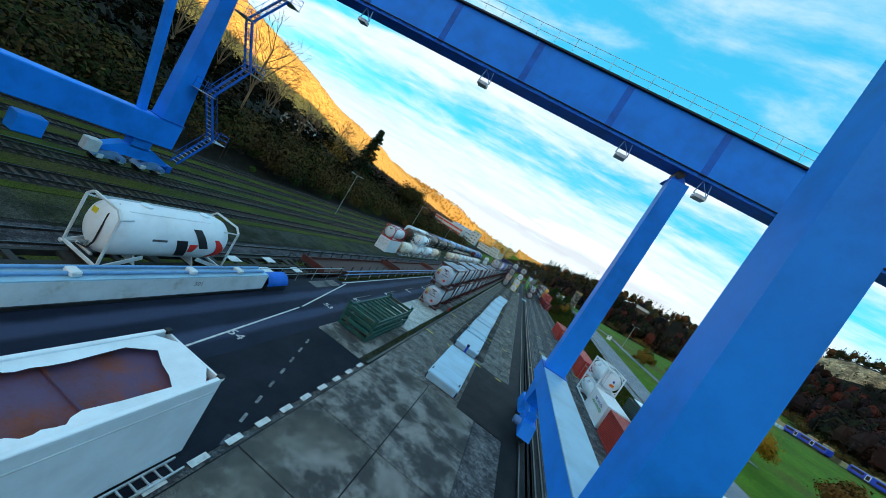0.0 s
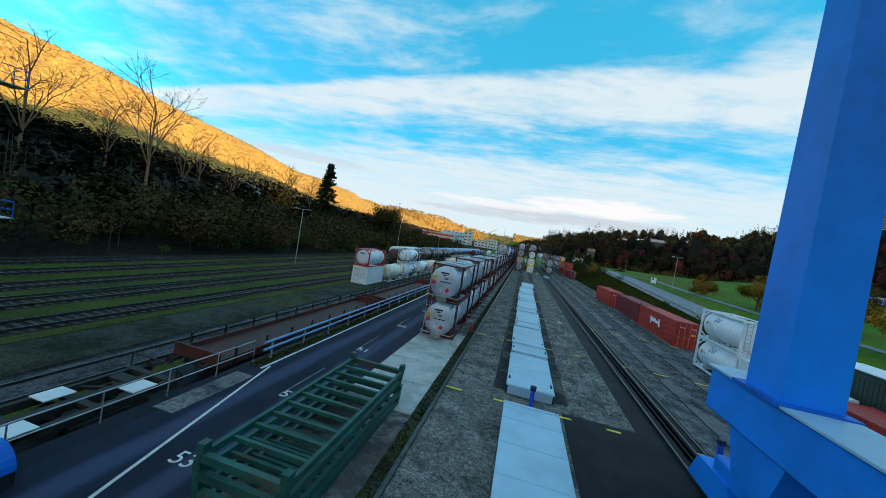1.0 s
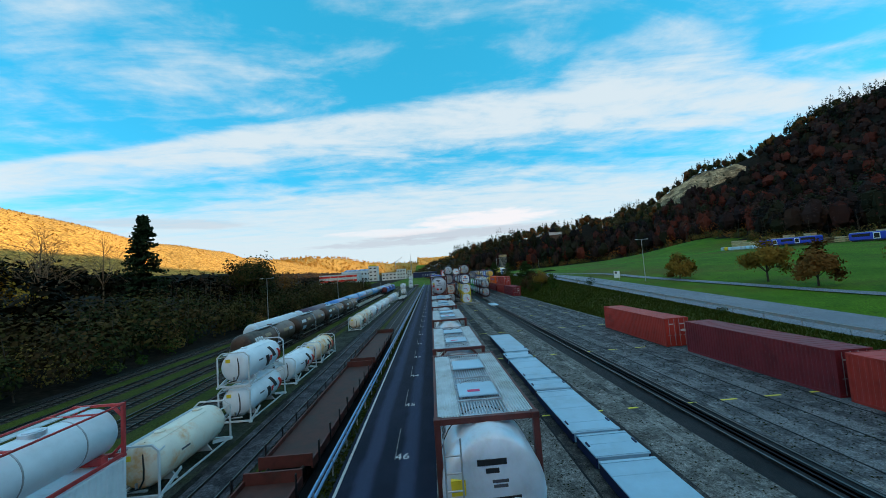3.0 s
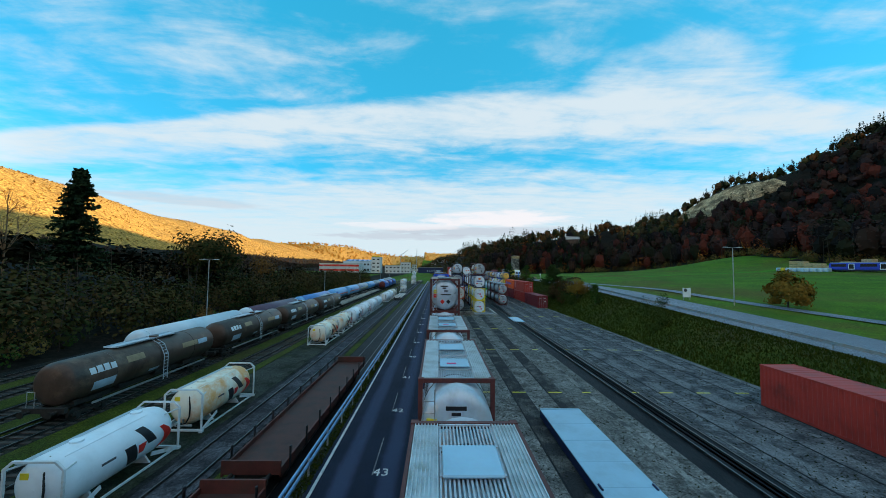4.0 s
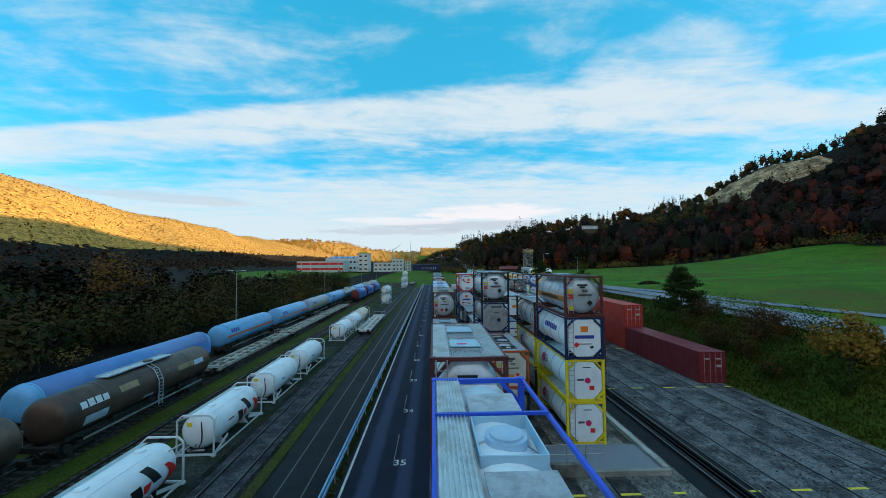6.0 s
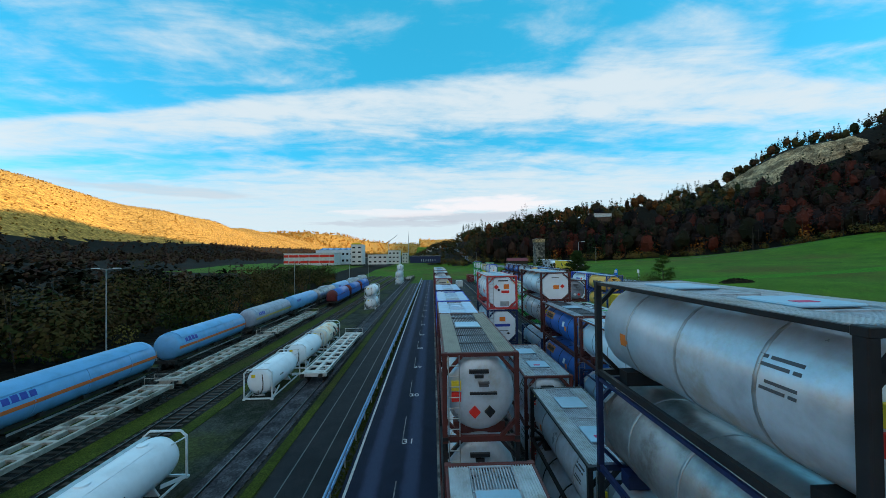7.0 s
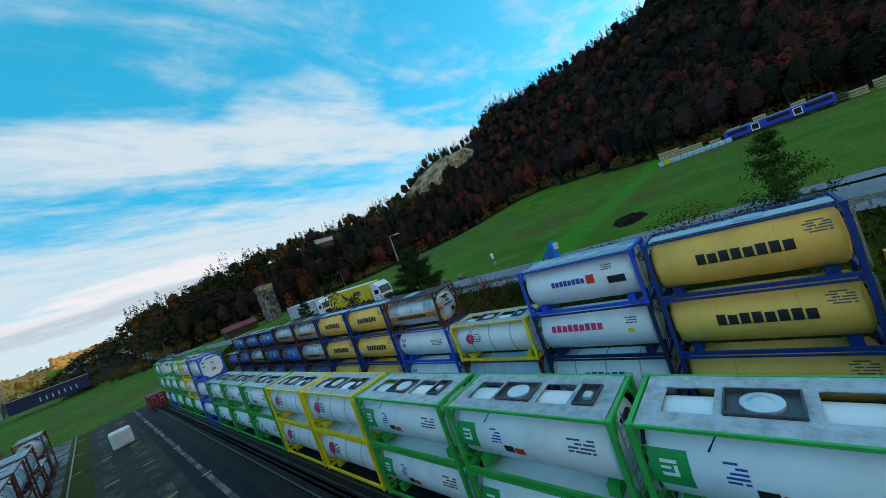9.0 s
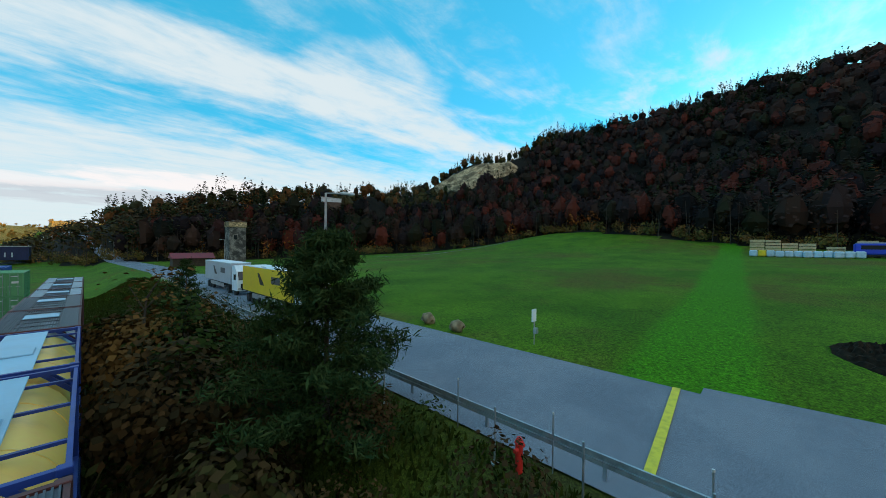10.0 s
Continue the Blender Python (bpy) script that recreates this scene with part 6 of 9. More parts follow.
    if logo:
        ln = lambda a, b, n=6: [tuple(a[i] + (b[i] - a[i]) * k / n for i in range(3)) for k in range(n + 1)]
        part("logo_block", Geo().band(ln((40, 0.45, 0.95), (-8, 1.05, 1.60)), r, c), INK, t)
        part("logo_block", Geo().band(ln((10, -0.35, 0.25), (-40, 0.05, 0.62)), r, c), INK, t)
        arc = [(18 - 5.0 * k, 1.80 + 0.30 * math.sin(math.pi * k / 12) * (k > 0), 1.86 + 0.72 * math.sin(math.pi * (k + 1.5) / 15)) for k in range(13)]
        part("logo_arc", Geo().band(arc, r - 0.004, c), SIGN_R, t)
        part("logo_arc", Geo().band(ln((2, 0.42, 0.92), (-20, 0.50, 0.80)), r, c), SIGN_R, t)
    return t


SW = "white silo tank in a white tubular frame beside the track"
SR = "rust-stained cream silo tank in a white frame beside the track"
SILOS = [(55.3, "r0"), (64.3, "w"), (73.3, "w"), (81.6, "r"), (106.4, "r"), (115.0, "r"), (123.8, "w"), (132.9, "w"), (141.5, "w0"), (149.6, "w0"), (166.4, "w0"), (174.5, "w0"), (182.2, "r")]
for y, k in SILOS:
    silo_tank("silo_" + k, pose(-13.75, y + 3.15, WEST + 0.02), RUSTW if k[0] == "r" else WHITE, SR if k[0] == "r" else SW, k[-1] != "0")
silo_tank("silo_w", pose(-13.75, 67.45, WEST + 2.70), WHITE, SW)
for y, n in ((215.6, 2), (281.0, 2), (287.8, 3)):
    for i in range(n):
        silo_tank("silo_w0", pose(-12.8, y + 3.15, WEST + 0.02 + 2.7 * i), WHITE_W, SW, False)
put_box("reefer", WHITE, -15.9, 48.4, WEST, 6.06, 2.59, "white refrigerated container with a grilled end beside the track", "white boxes")
pts = [(48.45, WEST + 1.10), (48.45, WEST + 2.32)]
for i in range(11, -1, -1):
    z = WEST + 1.15 + 0.1 * i
    pts += [(48.435, z + 0.025), (48.40, z + 0.025), (48.40, z - 0.025), (48.435, z - 0.025)]
solid("cooling_unit", Geo().prism(pts, 0, -15.57, -14.67), WHITE_W, "slatted cooling grille on the white container", "grille")
tank_container("red_on_box", pose(-14.68, 51.45, WEST + 2.65), RED_F, WHITE, "white tank in a dark red frame on a white box", "stacked tanks", roof="bare", bands=2, band_mat=GALV, ends=plates()[:2], rear=False)

# ---------------------------------------------------------------- railway wagons


def bogie(parent, y, z=0.0, mat=None):
    """Two axles in side frames."""
    g = Geo()
    for dy in (-0.9, 0.9):
        for x in (-0.75, 0.75):
            g.cyl((x - 0.06, y + dy, z + 0.46), (x + 0.06, y + dy, z + 0.46), 0.46, 16)
        g.cyl((-0.95, y + dy, z + 0.46), (0.95, y + dy, z + 0.46), 0.08, 8)
    for x in (-1.0, 1.0):
        g.box(x, y, z + 0.55, 0.14, 2.5, 0.24)
        for dy in (-0.9, 0.9):
            g.box(x, y + dy, z + 0.46, 0.2, 0.32, 0.34)
    g.box(0, y, z + 0.62, 1.9, 0.5, 0.2)
    return part("bogie", g, mat or BOGIE, parent, "grimy two-axle bogie")


def buffers(parent, L, z=1.06):
    for s in (-1, 1):
        for x in (-0.875, 0.875):
            g = Geo().cyl((x, s * (L / 2 - 0.6), z), (x, s * L / 2, z), 0.09, 10).cyl((x, s * L / 2 - 0.03 * s, z), (x, s * (L / 2 + 0.02), z), 0.22, 14)
            part("buffer", g, BOGIE, parent)


PALEG = M("pale_worn_grating", (0.50, 0.56, 0.62), 0.5, 0.2, 0.15, 2.0, 0.1, (0.30, 0.30, 0.30), 0.4)


def tank_wagon(key, m, shell, label, L=14.6, r=1.42, stripe=None, names=None, patches=(), shade=False):
    if key in PROTO:
        return copy_thing(PROTO[key], m)
    t = PROTO[key] = thing("tank_wagon", m, label, "tank wagon", "tank wagons")
    c = (0, 0, 2.62)
    h = L / 2 - 0.75
    prof = [(-h, 0.02), (-h + 0.03, 0.4 * r), (-h + 0.12, 0.72 * r), (-h + 0.28, 0.92 * r), (-h + 0.5, r)]
    prof = prof + [(-a, b) for a, b in prof[::-1]]
    part("shell", Geo().lathe(prof, 32, c), shell, t)
    g = Geo()
    for x in (-0.6, 0.6):
        g.box(x, 0, 1.12, 0.22, L - 1.2, 0.3)
    g.box(0, -L / 2 + 0.62, 1.12, 2.7, 0.25, 0.34).box(0, L / 2 - 0.62, 1.12, 2.7, 0.25, 0.34)
    for y in np.linspace(-h + 0.8, h - 0.8, 5):
        g.box(0, y, 1.32, 2.2, 0.35, 0.28)
    part("underframe", g, BOGIE, t)
    for s in (-1, 1):
        part("side_bar", Geo().box(s * 1.36, 0, 0.98, 0.08, L - 4.6, 0.14), GALV, t)
        bogie(t, s * (L / 2 - 2.6))
        part("end_rail", Geo().path([(-1.2, s * (L / 2 - 0.6), 1.2), (-1.2, s * (L / 2 - 0.6), 2.3), (-0.7, s * (L / 2 - 0.6), 2.3), (-0.7, s * (L / 2 - 0.6), 1.2)], 0.025, 6), GALV, t)
    buffers(t, L)
    if shade:
        part("sun_shield", Geo().patch(-h + 0.9, h - 0.9, 38, 142, r + 0.04, c, 18, 0.03), shell, t)
    else:
        g = Geo().box(0, 0, c[2] + r + 0.10, 1.05, L * 0.40, 0.04)
        for x in (-0.5, 0.5):
            g.box(x, 0, c[2] + r + 0.14, 0.05, L * 0.40, 0.10)
        part("roof_walkway", g, PALEG, t, "pale grated roof walkway")
        part("dome_lid", Geo().cyl((0, 0.9, c[2] + r - 0.1), (0, 0.9, c[2] + r + 0.26), 0.34, 16), shell, t)
    for x in (1,) if not shade else ():
        g = Geo()
        for yy in (-0.22, 0.22):
            pts = [(x * (r + 0.1), 0.4 + yy, 0.7), (x * (r + 0.1), 0.4 + yy, 2.8), (x * (r * 0.80), 0.4 + yy, c[2] + r * 0.72), (x * 0.32, 0.4 + yy, c[2] + r + 0.1)]
            g.path(pts, 0.03, 6)
        for z in np.arange(0.9, 2.9, 0.28):
            g.cyl((x * (r + 0.1), 0.18, z), (x * (r + 0.1), 0.62, z), 0.022, 6)
        for k in range(5):
            f = k / 5
            g.cyl((x * (r + 0.08 - f * 0.72), 0.18, 2.95 + f * 1.1), (x * (r + 0.08 - f * 0.72), 0.62, 2.95 + f * 1.1), 0.022, 6)
        part("ladder", g, PALEG, t, "pale side ladder")
    for i in range(3):
        y = -h + 1.2 + (2 * h - 2.4) * (i + 0.5) / 3
        part("weld_band", Geo().lathe([(y - 0.04, r), (y - 0.04, r + 0.01), (y + 0.04, r + 0.01), (y + 0.04, r)], 32, c), shell, t)
    for f in (lambda a: a,):
        if stripe:
            part("stripe", Geo().patch(-h + 0.3, h - 0.3, f(-8), f(3), r, c), stripe, t)
        if names:
            g = Geo()
            blocks(g, -h + 1.3, -h + 3.4, f(14), f(34), r + 0.006, c, 4)
            part("name_panel", g, names, t)
        for y0, y1, a0, a1, mat in patches:
            part("label_panel", Geo().patch(y0, y1, f(a0), f(a1), r, c), mat, t)
    return t


TANP = M("tan_repainted_patch", (0.30, 0.22, 0.12), 0.5, 0, 0.15, 1.5, 0.05)
PBL = M("pale_blue_label", (0.42, 0.52, 0.62), 0.5, 0, 0.12, 1.5, 0.05)
BR = "grimy brown railway tank wagon with tan repainted patches"
for i, y in enumerate((81.4, 98.0, 114.7, 131.3)):
    tank_wagon("brown", pose(-23.0, y + 8.25, WEST + 0.02), BROWN_T, BR, 16.4, 1.48, names=WHITE_W, patches=[(-5.9, -4.2, -34, -8, PBL), (-3.2, -1.6, 16, 36, TANP), (2.6, 4.6, 8, 26, TANP), (4.7, 6.0, 6, 24, PBL), (-1.0, 0.0, -38, -28, PBL)])
SKYB = M("sky_blue_tank_paint", (0.15, 0.40, 0.70), 0.36, 0, 0.10, 0.8, 0.04, (0.11, 0.29, 0.54), 0.33)
ORST = M("orange_stripe_paint", (0.70, 0.16, 0.04), 0.45, 0, 0.1, 1.0, 0.03)
GYST = M("ochre_stripe_paint", (0.48, 0.36, 0.08), 0.5, 0, 0.12, 1.0, 0.03)
GREYT = M("grey_violet_tank_paint", (0.30, 0.36, 0.45), 0.40, 0.1, 0.15, 0.8, 0.05, (0.18, 0.20, 0.26), 0.4)
for y, k in ((156.9, "vb"), (173.6, "vb"), (190.2, "vg"), (206.0, "vb2"), (222.0, "vs"), (238.0, "vb2")):
    if k == "vb":
        tank_wagon("vb", pose(-27.8, y + 7.8, WEST + 0.02), SKYB, "sky-blue gas tank wagon with an orange stripe", 15.6, 1.48, ORST, INK_B, shade=True)
    elif k == "vg":
        tank_wagon("vg", pose(-27.8, y + 7.8, WEST + 0.02), GREYT, "grey-violet gas tank wagon with an ochre stripe", 15.6, 1.48, GYST, INK_B, shade=True)
    elif k == "vb2":
        tank_wagon("vb2", pose(-27.8, y + 7.8, WEST + 0.02), SKYB, "plain sky-blue gas tank wagon", 15.6, 1.48, None, INK_B, shade=True)
    else:
        tank_wagon("vs", pose(-27.8, y + 7.8, WEST + 0.02), STEEL_D, "dull grey tank wagon", 15.6, 1.45)
for y in (254, 270):
    tank_wagon("vs", pose(-27.8, y + 7.8, WEST + 0.02), STEEL_D, "dull grey tank wagon", 15.6, 1.45)


def covered_wagon(key, m, roof, front, label, L=14.6):
    """A bulk wagon with a rounded roof and sloped ends."""
    if key in PROTO:
        return copy_thing(PROTO[key], m)
    t = PROTO[key] = thing("covered_wagon", m, label, "covered wagon", "covered wagons")
    n = 14
    pts = [(-1.35, 1.3), (1.35, 1.3)] + [(1.35 * math.cos(math.pi * i / n), 2.7 + 1.35 * math.sin(math.pi * i / n)) for i in range(n + 1)]
    body = Geo().prism(pts, 1, -L / 2 + 1.4, L / 2 - 1.4)
    body.s = [False, False] + [True] * (len(body.f) - 2)
    part("body", body, roof, t)
    for s in (-1, 1):
        rings, m_ = [], len(pts)
        for d, k in ((1.4, 0.995), (1.15, 0.975), (0.95, 0.91), (0.82, 0.80), (0.74, 0.62), (0.70, 0.35), (0.69, 0.02)):
            rings += [(u * k, s * (L / 2 - d), 2.45 + (v - 2.45) * k) for u, v in pts]
        fs = [(q * m_ + i, q * m_ + (i + 1) % m_, (q + 1) * m_ + (i + 1) % m_, (q + 1) * m_ + i) for q in range(6) for i in range(m_)]
        part("end_wall", Geo().add(rings, fs, True), front, t, "rounded end")
        part("roof_edge", Geo().patch(s * (L / 2 - 1.55), s * (L / 2 - 1.40), 0, 180, 1.352, (0, 0, 2.7), 14, 0.02), front, t)
        bogie(t, s * (L / 2 - 2.4))
        part("side_panel", Geo().box(s * 1.36, 0, 2.0, 0.03, L - 2.2, 1.1), roof, t)
    part("gutter", Geo().box(1.37, 0, 2.72, 0.06, L - 2.9, 0.06), front, t)
    part("underframe", Geo().box(0, 0, 1.12, 2.5, L - 1.2, 0.3), BOGIE, t)
    buffers(t, L)
    return t


PALE = M("pale_blue_white_wagon_roof", (0.60, 0.72, 0.80), 0.35, 0.0, 0.06, 0.6, 0.03)
ROOFB = M("cornflower_blue_wagon_roof", (0.10, 0.26, 0.62), 0.38, 0, 0.10, 0.6, 0.03, (0.08, 0.20, 0.48), 0.3)
for y0, y1, mat, fr, lab, key in ((93.4, 112.6, PALE, PALE, "bulk wagon with a pale smooth rounded roof", "cw_pale"), (113.0, 133.6, PURPLE_T, PALE, "bulk wagon with a dull purple roof and pale end", "cw_pur"), (134.2, 155.6, ROOFB, SKYB, "bulk wagon with a smooth cornflower-blue rounded roof", "cw_sky")):
    covered_wagon(key, pose(-27.8, (y0 + y1) / 2, WEST + 0.02), mat, fr, lab, y1 - y0)
MARO = M("dark_maroon_wagon_end", (0.13, 0.02, 0.02), 0.55, 0, 0.15, 1, 0.05)
for y in (219.5, 234.3, 249.1):
    covered_wagon("cw_blue", pose(-23.0, y + 7.3, WEST + 0.02), BLUE_T, MARO, "blue covered wagon with a dark maroon end")


def skeleton_wagon(key, m, mat, label, L=19.6, patches=False):
    """A container carrier: two sills, cross members, open bays."""
    if key in PROTO:
        return copy_thing(PROTO[key], m)
    t = PROTO[key] = thing("container_wagon", m, label, "container wagon", "container wagons")
    for s in (-1, 1):
        part("sill", Geo().box(s * 1.05, 0, 1.0, 0.20, L - 1.0, 0.30), mat, t)
        part("end_beam", Geo().box(0, s * (L / 2 - 0.6), 1.0, 2.6, 0.28, 0.34), mat, t)
        bogie(t, s * (L / 2 - 2.6))
        g = Geo().path([(-1.25, s * (L / 2 - 0.5), 1.1), (-1.25, s * (L / 2 - 0.5), 1.75), (1.25, s * (L / 2 - 0.5), 1.75), (1.25, s * (L / 2 - 0.5), 1.1)], 0.03, 6)
        part("end_rail", g, mat, t)
    part("centre_sill", Geo().box(0, 0, 0.98, 0.34, L - 1.0, 0.28), mat, t)
    for i, y in enumerate(np.linspace(-L / 2 + 1.3, L / 2 - 1.3, 11)):
        part("cross_member", Geo().box(0, y, 1.06, 2.3, 0.26 if i % 2 else 0.5, 0.14), mat, t)
    for i, y in enumerate(np.linspace(-L / 2 + 1.9, L / 2 - 1.9, 6)):
        part("brace", Geo().beam((-1.0, y - 0.6, 1.02), (1.0, y + 0.6, 1.02), 0.10, 0.12), mat, t)
    if patches:
        for i in range(5):
            y = L / 2 - 1.6 - i * 1.75
            part("deck_plate", Geo().box(0.75 - 1.5 * (i % 2), y, 1.18, 0.75, 0.9, 0.04), WHITE_W, t, "worn white painted plate")
    buffers(t, L)
    return t


PALEW = M("weathered_pale_wagon_paint", (0.40, 0.38, 0.34), 0.65, 0, 0.2, 0.9, 0.1, (0.16, 0.12, 0.09), 0.45)
WHITEWG = M("bright_pale_wagon_paint", (0.58, 0.58, 0.56), 0.55, 0, 0.15, 0.9, 0.1, (0.25, 0.22, 0.2), 0.35)
for y in (148.3, 168.0, 187.8):
    skeleton_wagon("skel", pose(-23.0, y + 9.8, WEST + 0.02), PALEW, "weathered pale empty container wagon")
skeleton_wagon("skel_a", pose(-10.1, 178.3, WEST + 0.02), WHITEWG, "bright pale empty container wagon with open frame", 18.5)
skeleton_wagon("skel_a2", pose(-10.1, 306, WEST + 0.02), PALEW, "pale empty container wagon up the siding", 17.5)
skeleton_wagon("skel_dark", pose(-6.0, 2.6, WEST + 0.03), BOGIE, "dark container wagon with worn white plates carrying a silo tank", 21.0, True)
for y in (-2.6, 2.9):
    solid("timber_bolster", Geo().box(-6.0, y, WEST + 1.38, 2.5, 0.30, 0.30), BOGIE, "dark bolster beam under the silo tank", "beam", "bolster beams")
silo_tank("silo_high", pose(-6.0, 0.15, WEST + 1.53), WHITE, "white silo tank riding on a dark container wagon", True, 1.27)


def gondola(key, m, L=18.9):
    """A low oxide-brown wagon with stakes along both sides."""
    if key in PROTO:
        return copy_thing(PROTO[key], m)
    t = PROTO[key] = thing("stake_wagon", m, "oxide-brown low wagon with stakes and a worn deck", "flat wagon", "stake wagons")
    part("deck", Geo().box(0, 0, 1.10, 2.6, L - 1.2, 0.08), DECK, t, "worn brown deck boards")
    for s in (-1, 1):
        part("side_sill", Geo().box(s * 1.34, 0, 1.16, 0.09, L - 1.2, 0.44), WAGON_R, t)
        part("end_wall", Geo().box(0, s * (L / 2 - 0.62), 1.38, 2.74, 0.1, 0.62), WAGON_R, t)
        for y in np.linspace(-L / 2 + 1.5, L / 2 - 1.5, 9):
            part("stake", Geo().box(s * 1.42, y, 1.42, 0.07, 0.12, 1.05, 0.01), BLACK_F, t)
        bogie(t, s * (L / 2 - 2.8))
    part("underframe", Geo().box(0, 0, 0.92, 1.6, L - 1.4, 0.3), BOGIE, t)
    buffers(t, L)
    return t


for y in (14.0, 34.2, 54.4, 74.6):
    gondola("gondola", pose(-6.0, y + 10.0, WEST + 0.03), 20.0)

# ---------------------------------------------------------------- pipe rail and lane furniture
rail = thing("pipe_rail", pose(-3.08, 0, 0), "pale blue double pipe rail along the lane", "guard rail", kind="structure")
for z in (0.98, 0.62):
    part("pipe", Geo().cyl((0, 15.6, z), (0, 282, z), 0.065, 10), PIPE, rail)
pm = None
for y in np.arange(16.2, 282, 2.65):
    if pm is None:
        pm = part("post", Geo().box(-0.02, 0, 0.5, 0.07, 0.09, 1.0), GALV, rail)
        pm.location = (0, y, 0)
    else:
        o = pm.copy()
        scene.collection.objects.link(o)
        o.location = (0, y, 0)


def trough():
    t = thing("steel_trough", pose(-3.0, -1.6, 0.02), "long white steel beam with blue rail lying beside the lane", "steel beam")
    part("web", Geo().box(0.45, 0, 0.62, 0.08, 12.5, 0.9), WHITE_W, t)
    part("flange", Geo().box(0.0, 0, 1.10, 0.95, 12.5, 0.06), COVER, t)
    part("back_web", Geo().box(-0.45, 0, 0.62, 0.08, 12.5, 0.9), WHITE_W, t)
    for x in (-0.3, 0.15):
        part("pipe", Geo().cyl((x, -6.2, 1.22), (x, 6.0, 1.22), 0.07, 8), PIPE, t)
    for y in (-3.4, 1.2, 4.1):
        part("clamp", Geo().box(0.1, y, 1.26, 0.5, 0.35, 0.22, 0.04), WHITE_W, t)
    part("foot", Geo().box(0, 0, 0.09, 1.1, 12.3, 0.16), BLACK_F, t)
    o = text("beam_number", "501", 0.34, pose(0.495, 1.6, 0.72, 90, 0, 90), INK_G, t)
    pts = [(0.62 * math.cos(math.pi * i / 12), 0.62 * math.sin(math.pi * i / 12)) for i in range(13)]
    ins = [(0.54 * math.cos(math.pi * i / 12), 0.54 * math.sin(math.pi * i / 12)) for i in range(12, -1, -1)]
    h = solid("half_pipe_hood", Geo().prism(pts + ins, 1, 4.85, 6.7), CRANE_D, "dark blue half-round hood on the ground", "hood", m=pose(-2.95, 0, 0.4))
    solid("hood_base", Geo().box(-2.95, 5.8, 0.21, 1.2, 1.8, 0.40), BLACK_F, "dark block under the hood", "block")
    return t


trough()


rl = thing("handrail", pose(-3.45, 0, 0.02), "thin galvanised handrail above the sidings", "handrail")
for z in (0.55, 1.05):
    part("rail", Geo().cyl((0, 4.9, z), (0, 15.4, z), 0.025, 6), GALV, rl)
for y in np.arange(4.9, 15.5, 2.1):
    part("post", Geo().cyl((0, y, 0), (0, y, 1.05), 0.025, 6), GALV, rl)
strip("pavement_patch", -3.2, -2.3, RUNNER_E, 0.026, "pale worn patch at the lane's edge", 10.5, 14.2)


def rack_stack():
    t = thing("rack_stack", pose(3.1, 11.4, 0.03), "stack of worn teal-green steel racks on the concrete strip", "steel rack")
    L = 7.7
    for k in range(4):
        z = 0.10 + k * 0.44
        dx = 0.03 * math.sin(k * 2.3)
        for s in (-1, 1):
            part("long_beam", Geo().box(s * 1.17 + dx, 0, z + 0.10, 0.12, L, 0.20), RACK, t)
            part("end_beam", Geo().box(dx, s * (L / 2 - 0.1), z + 0.10, 2.24, 0.16, 0.20), RACK, t)
            for x in (-1.16, 1.16):
                part("corner_foot", Geo().box(x + dx, s * (L / 2 - 0.14), z + 0.32, 0.2, 0.24, 0.24), RACK, t)
        for y in np.linspace(-L / 2 + 1.0, L / 2 - 1.0, 9):
            part("cross_bar", Geo().box(dx, y, z + 0.09, 2.24, 0.11, 0.12), RACK, t)
    return t


rack_stack()


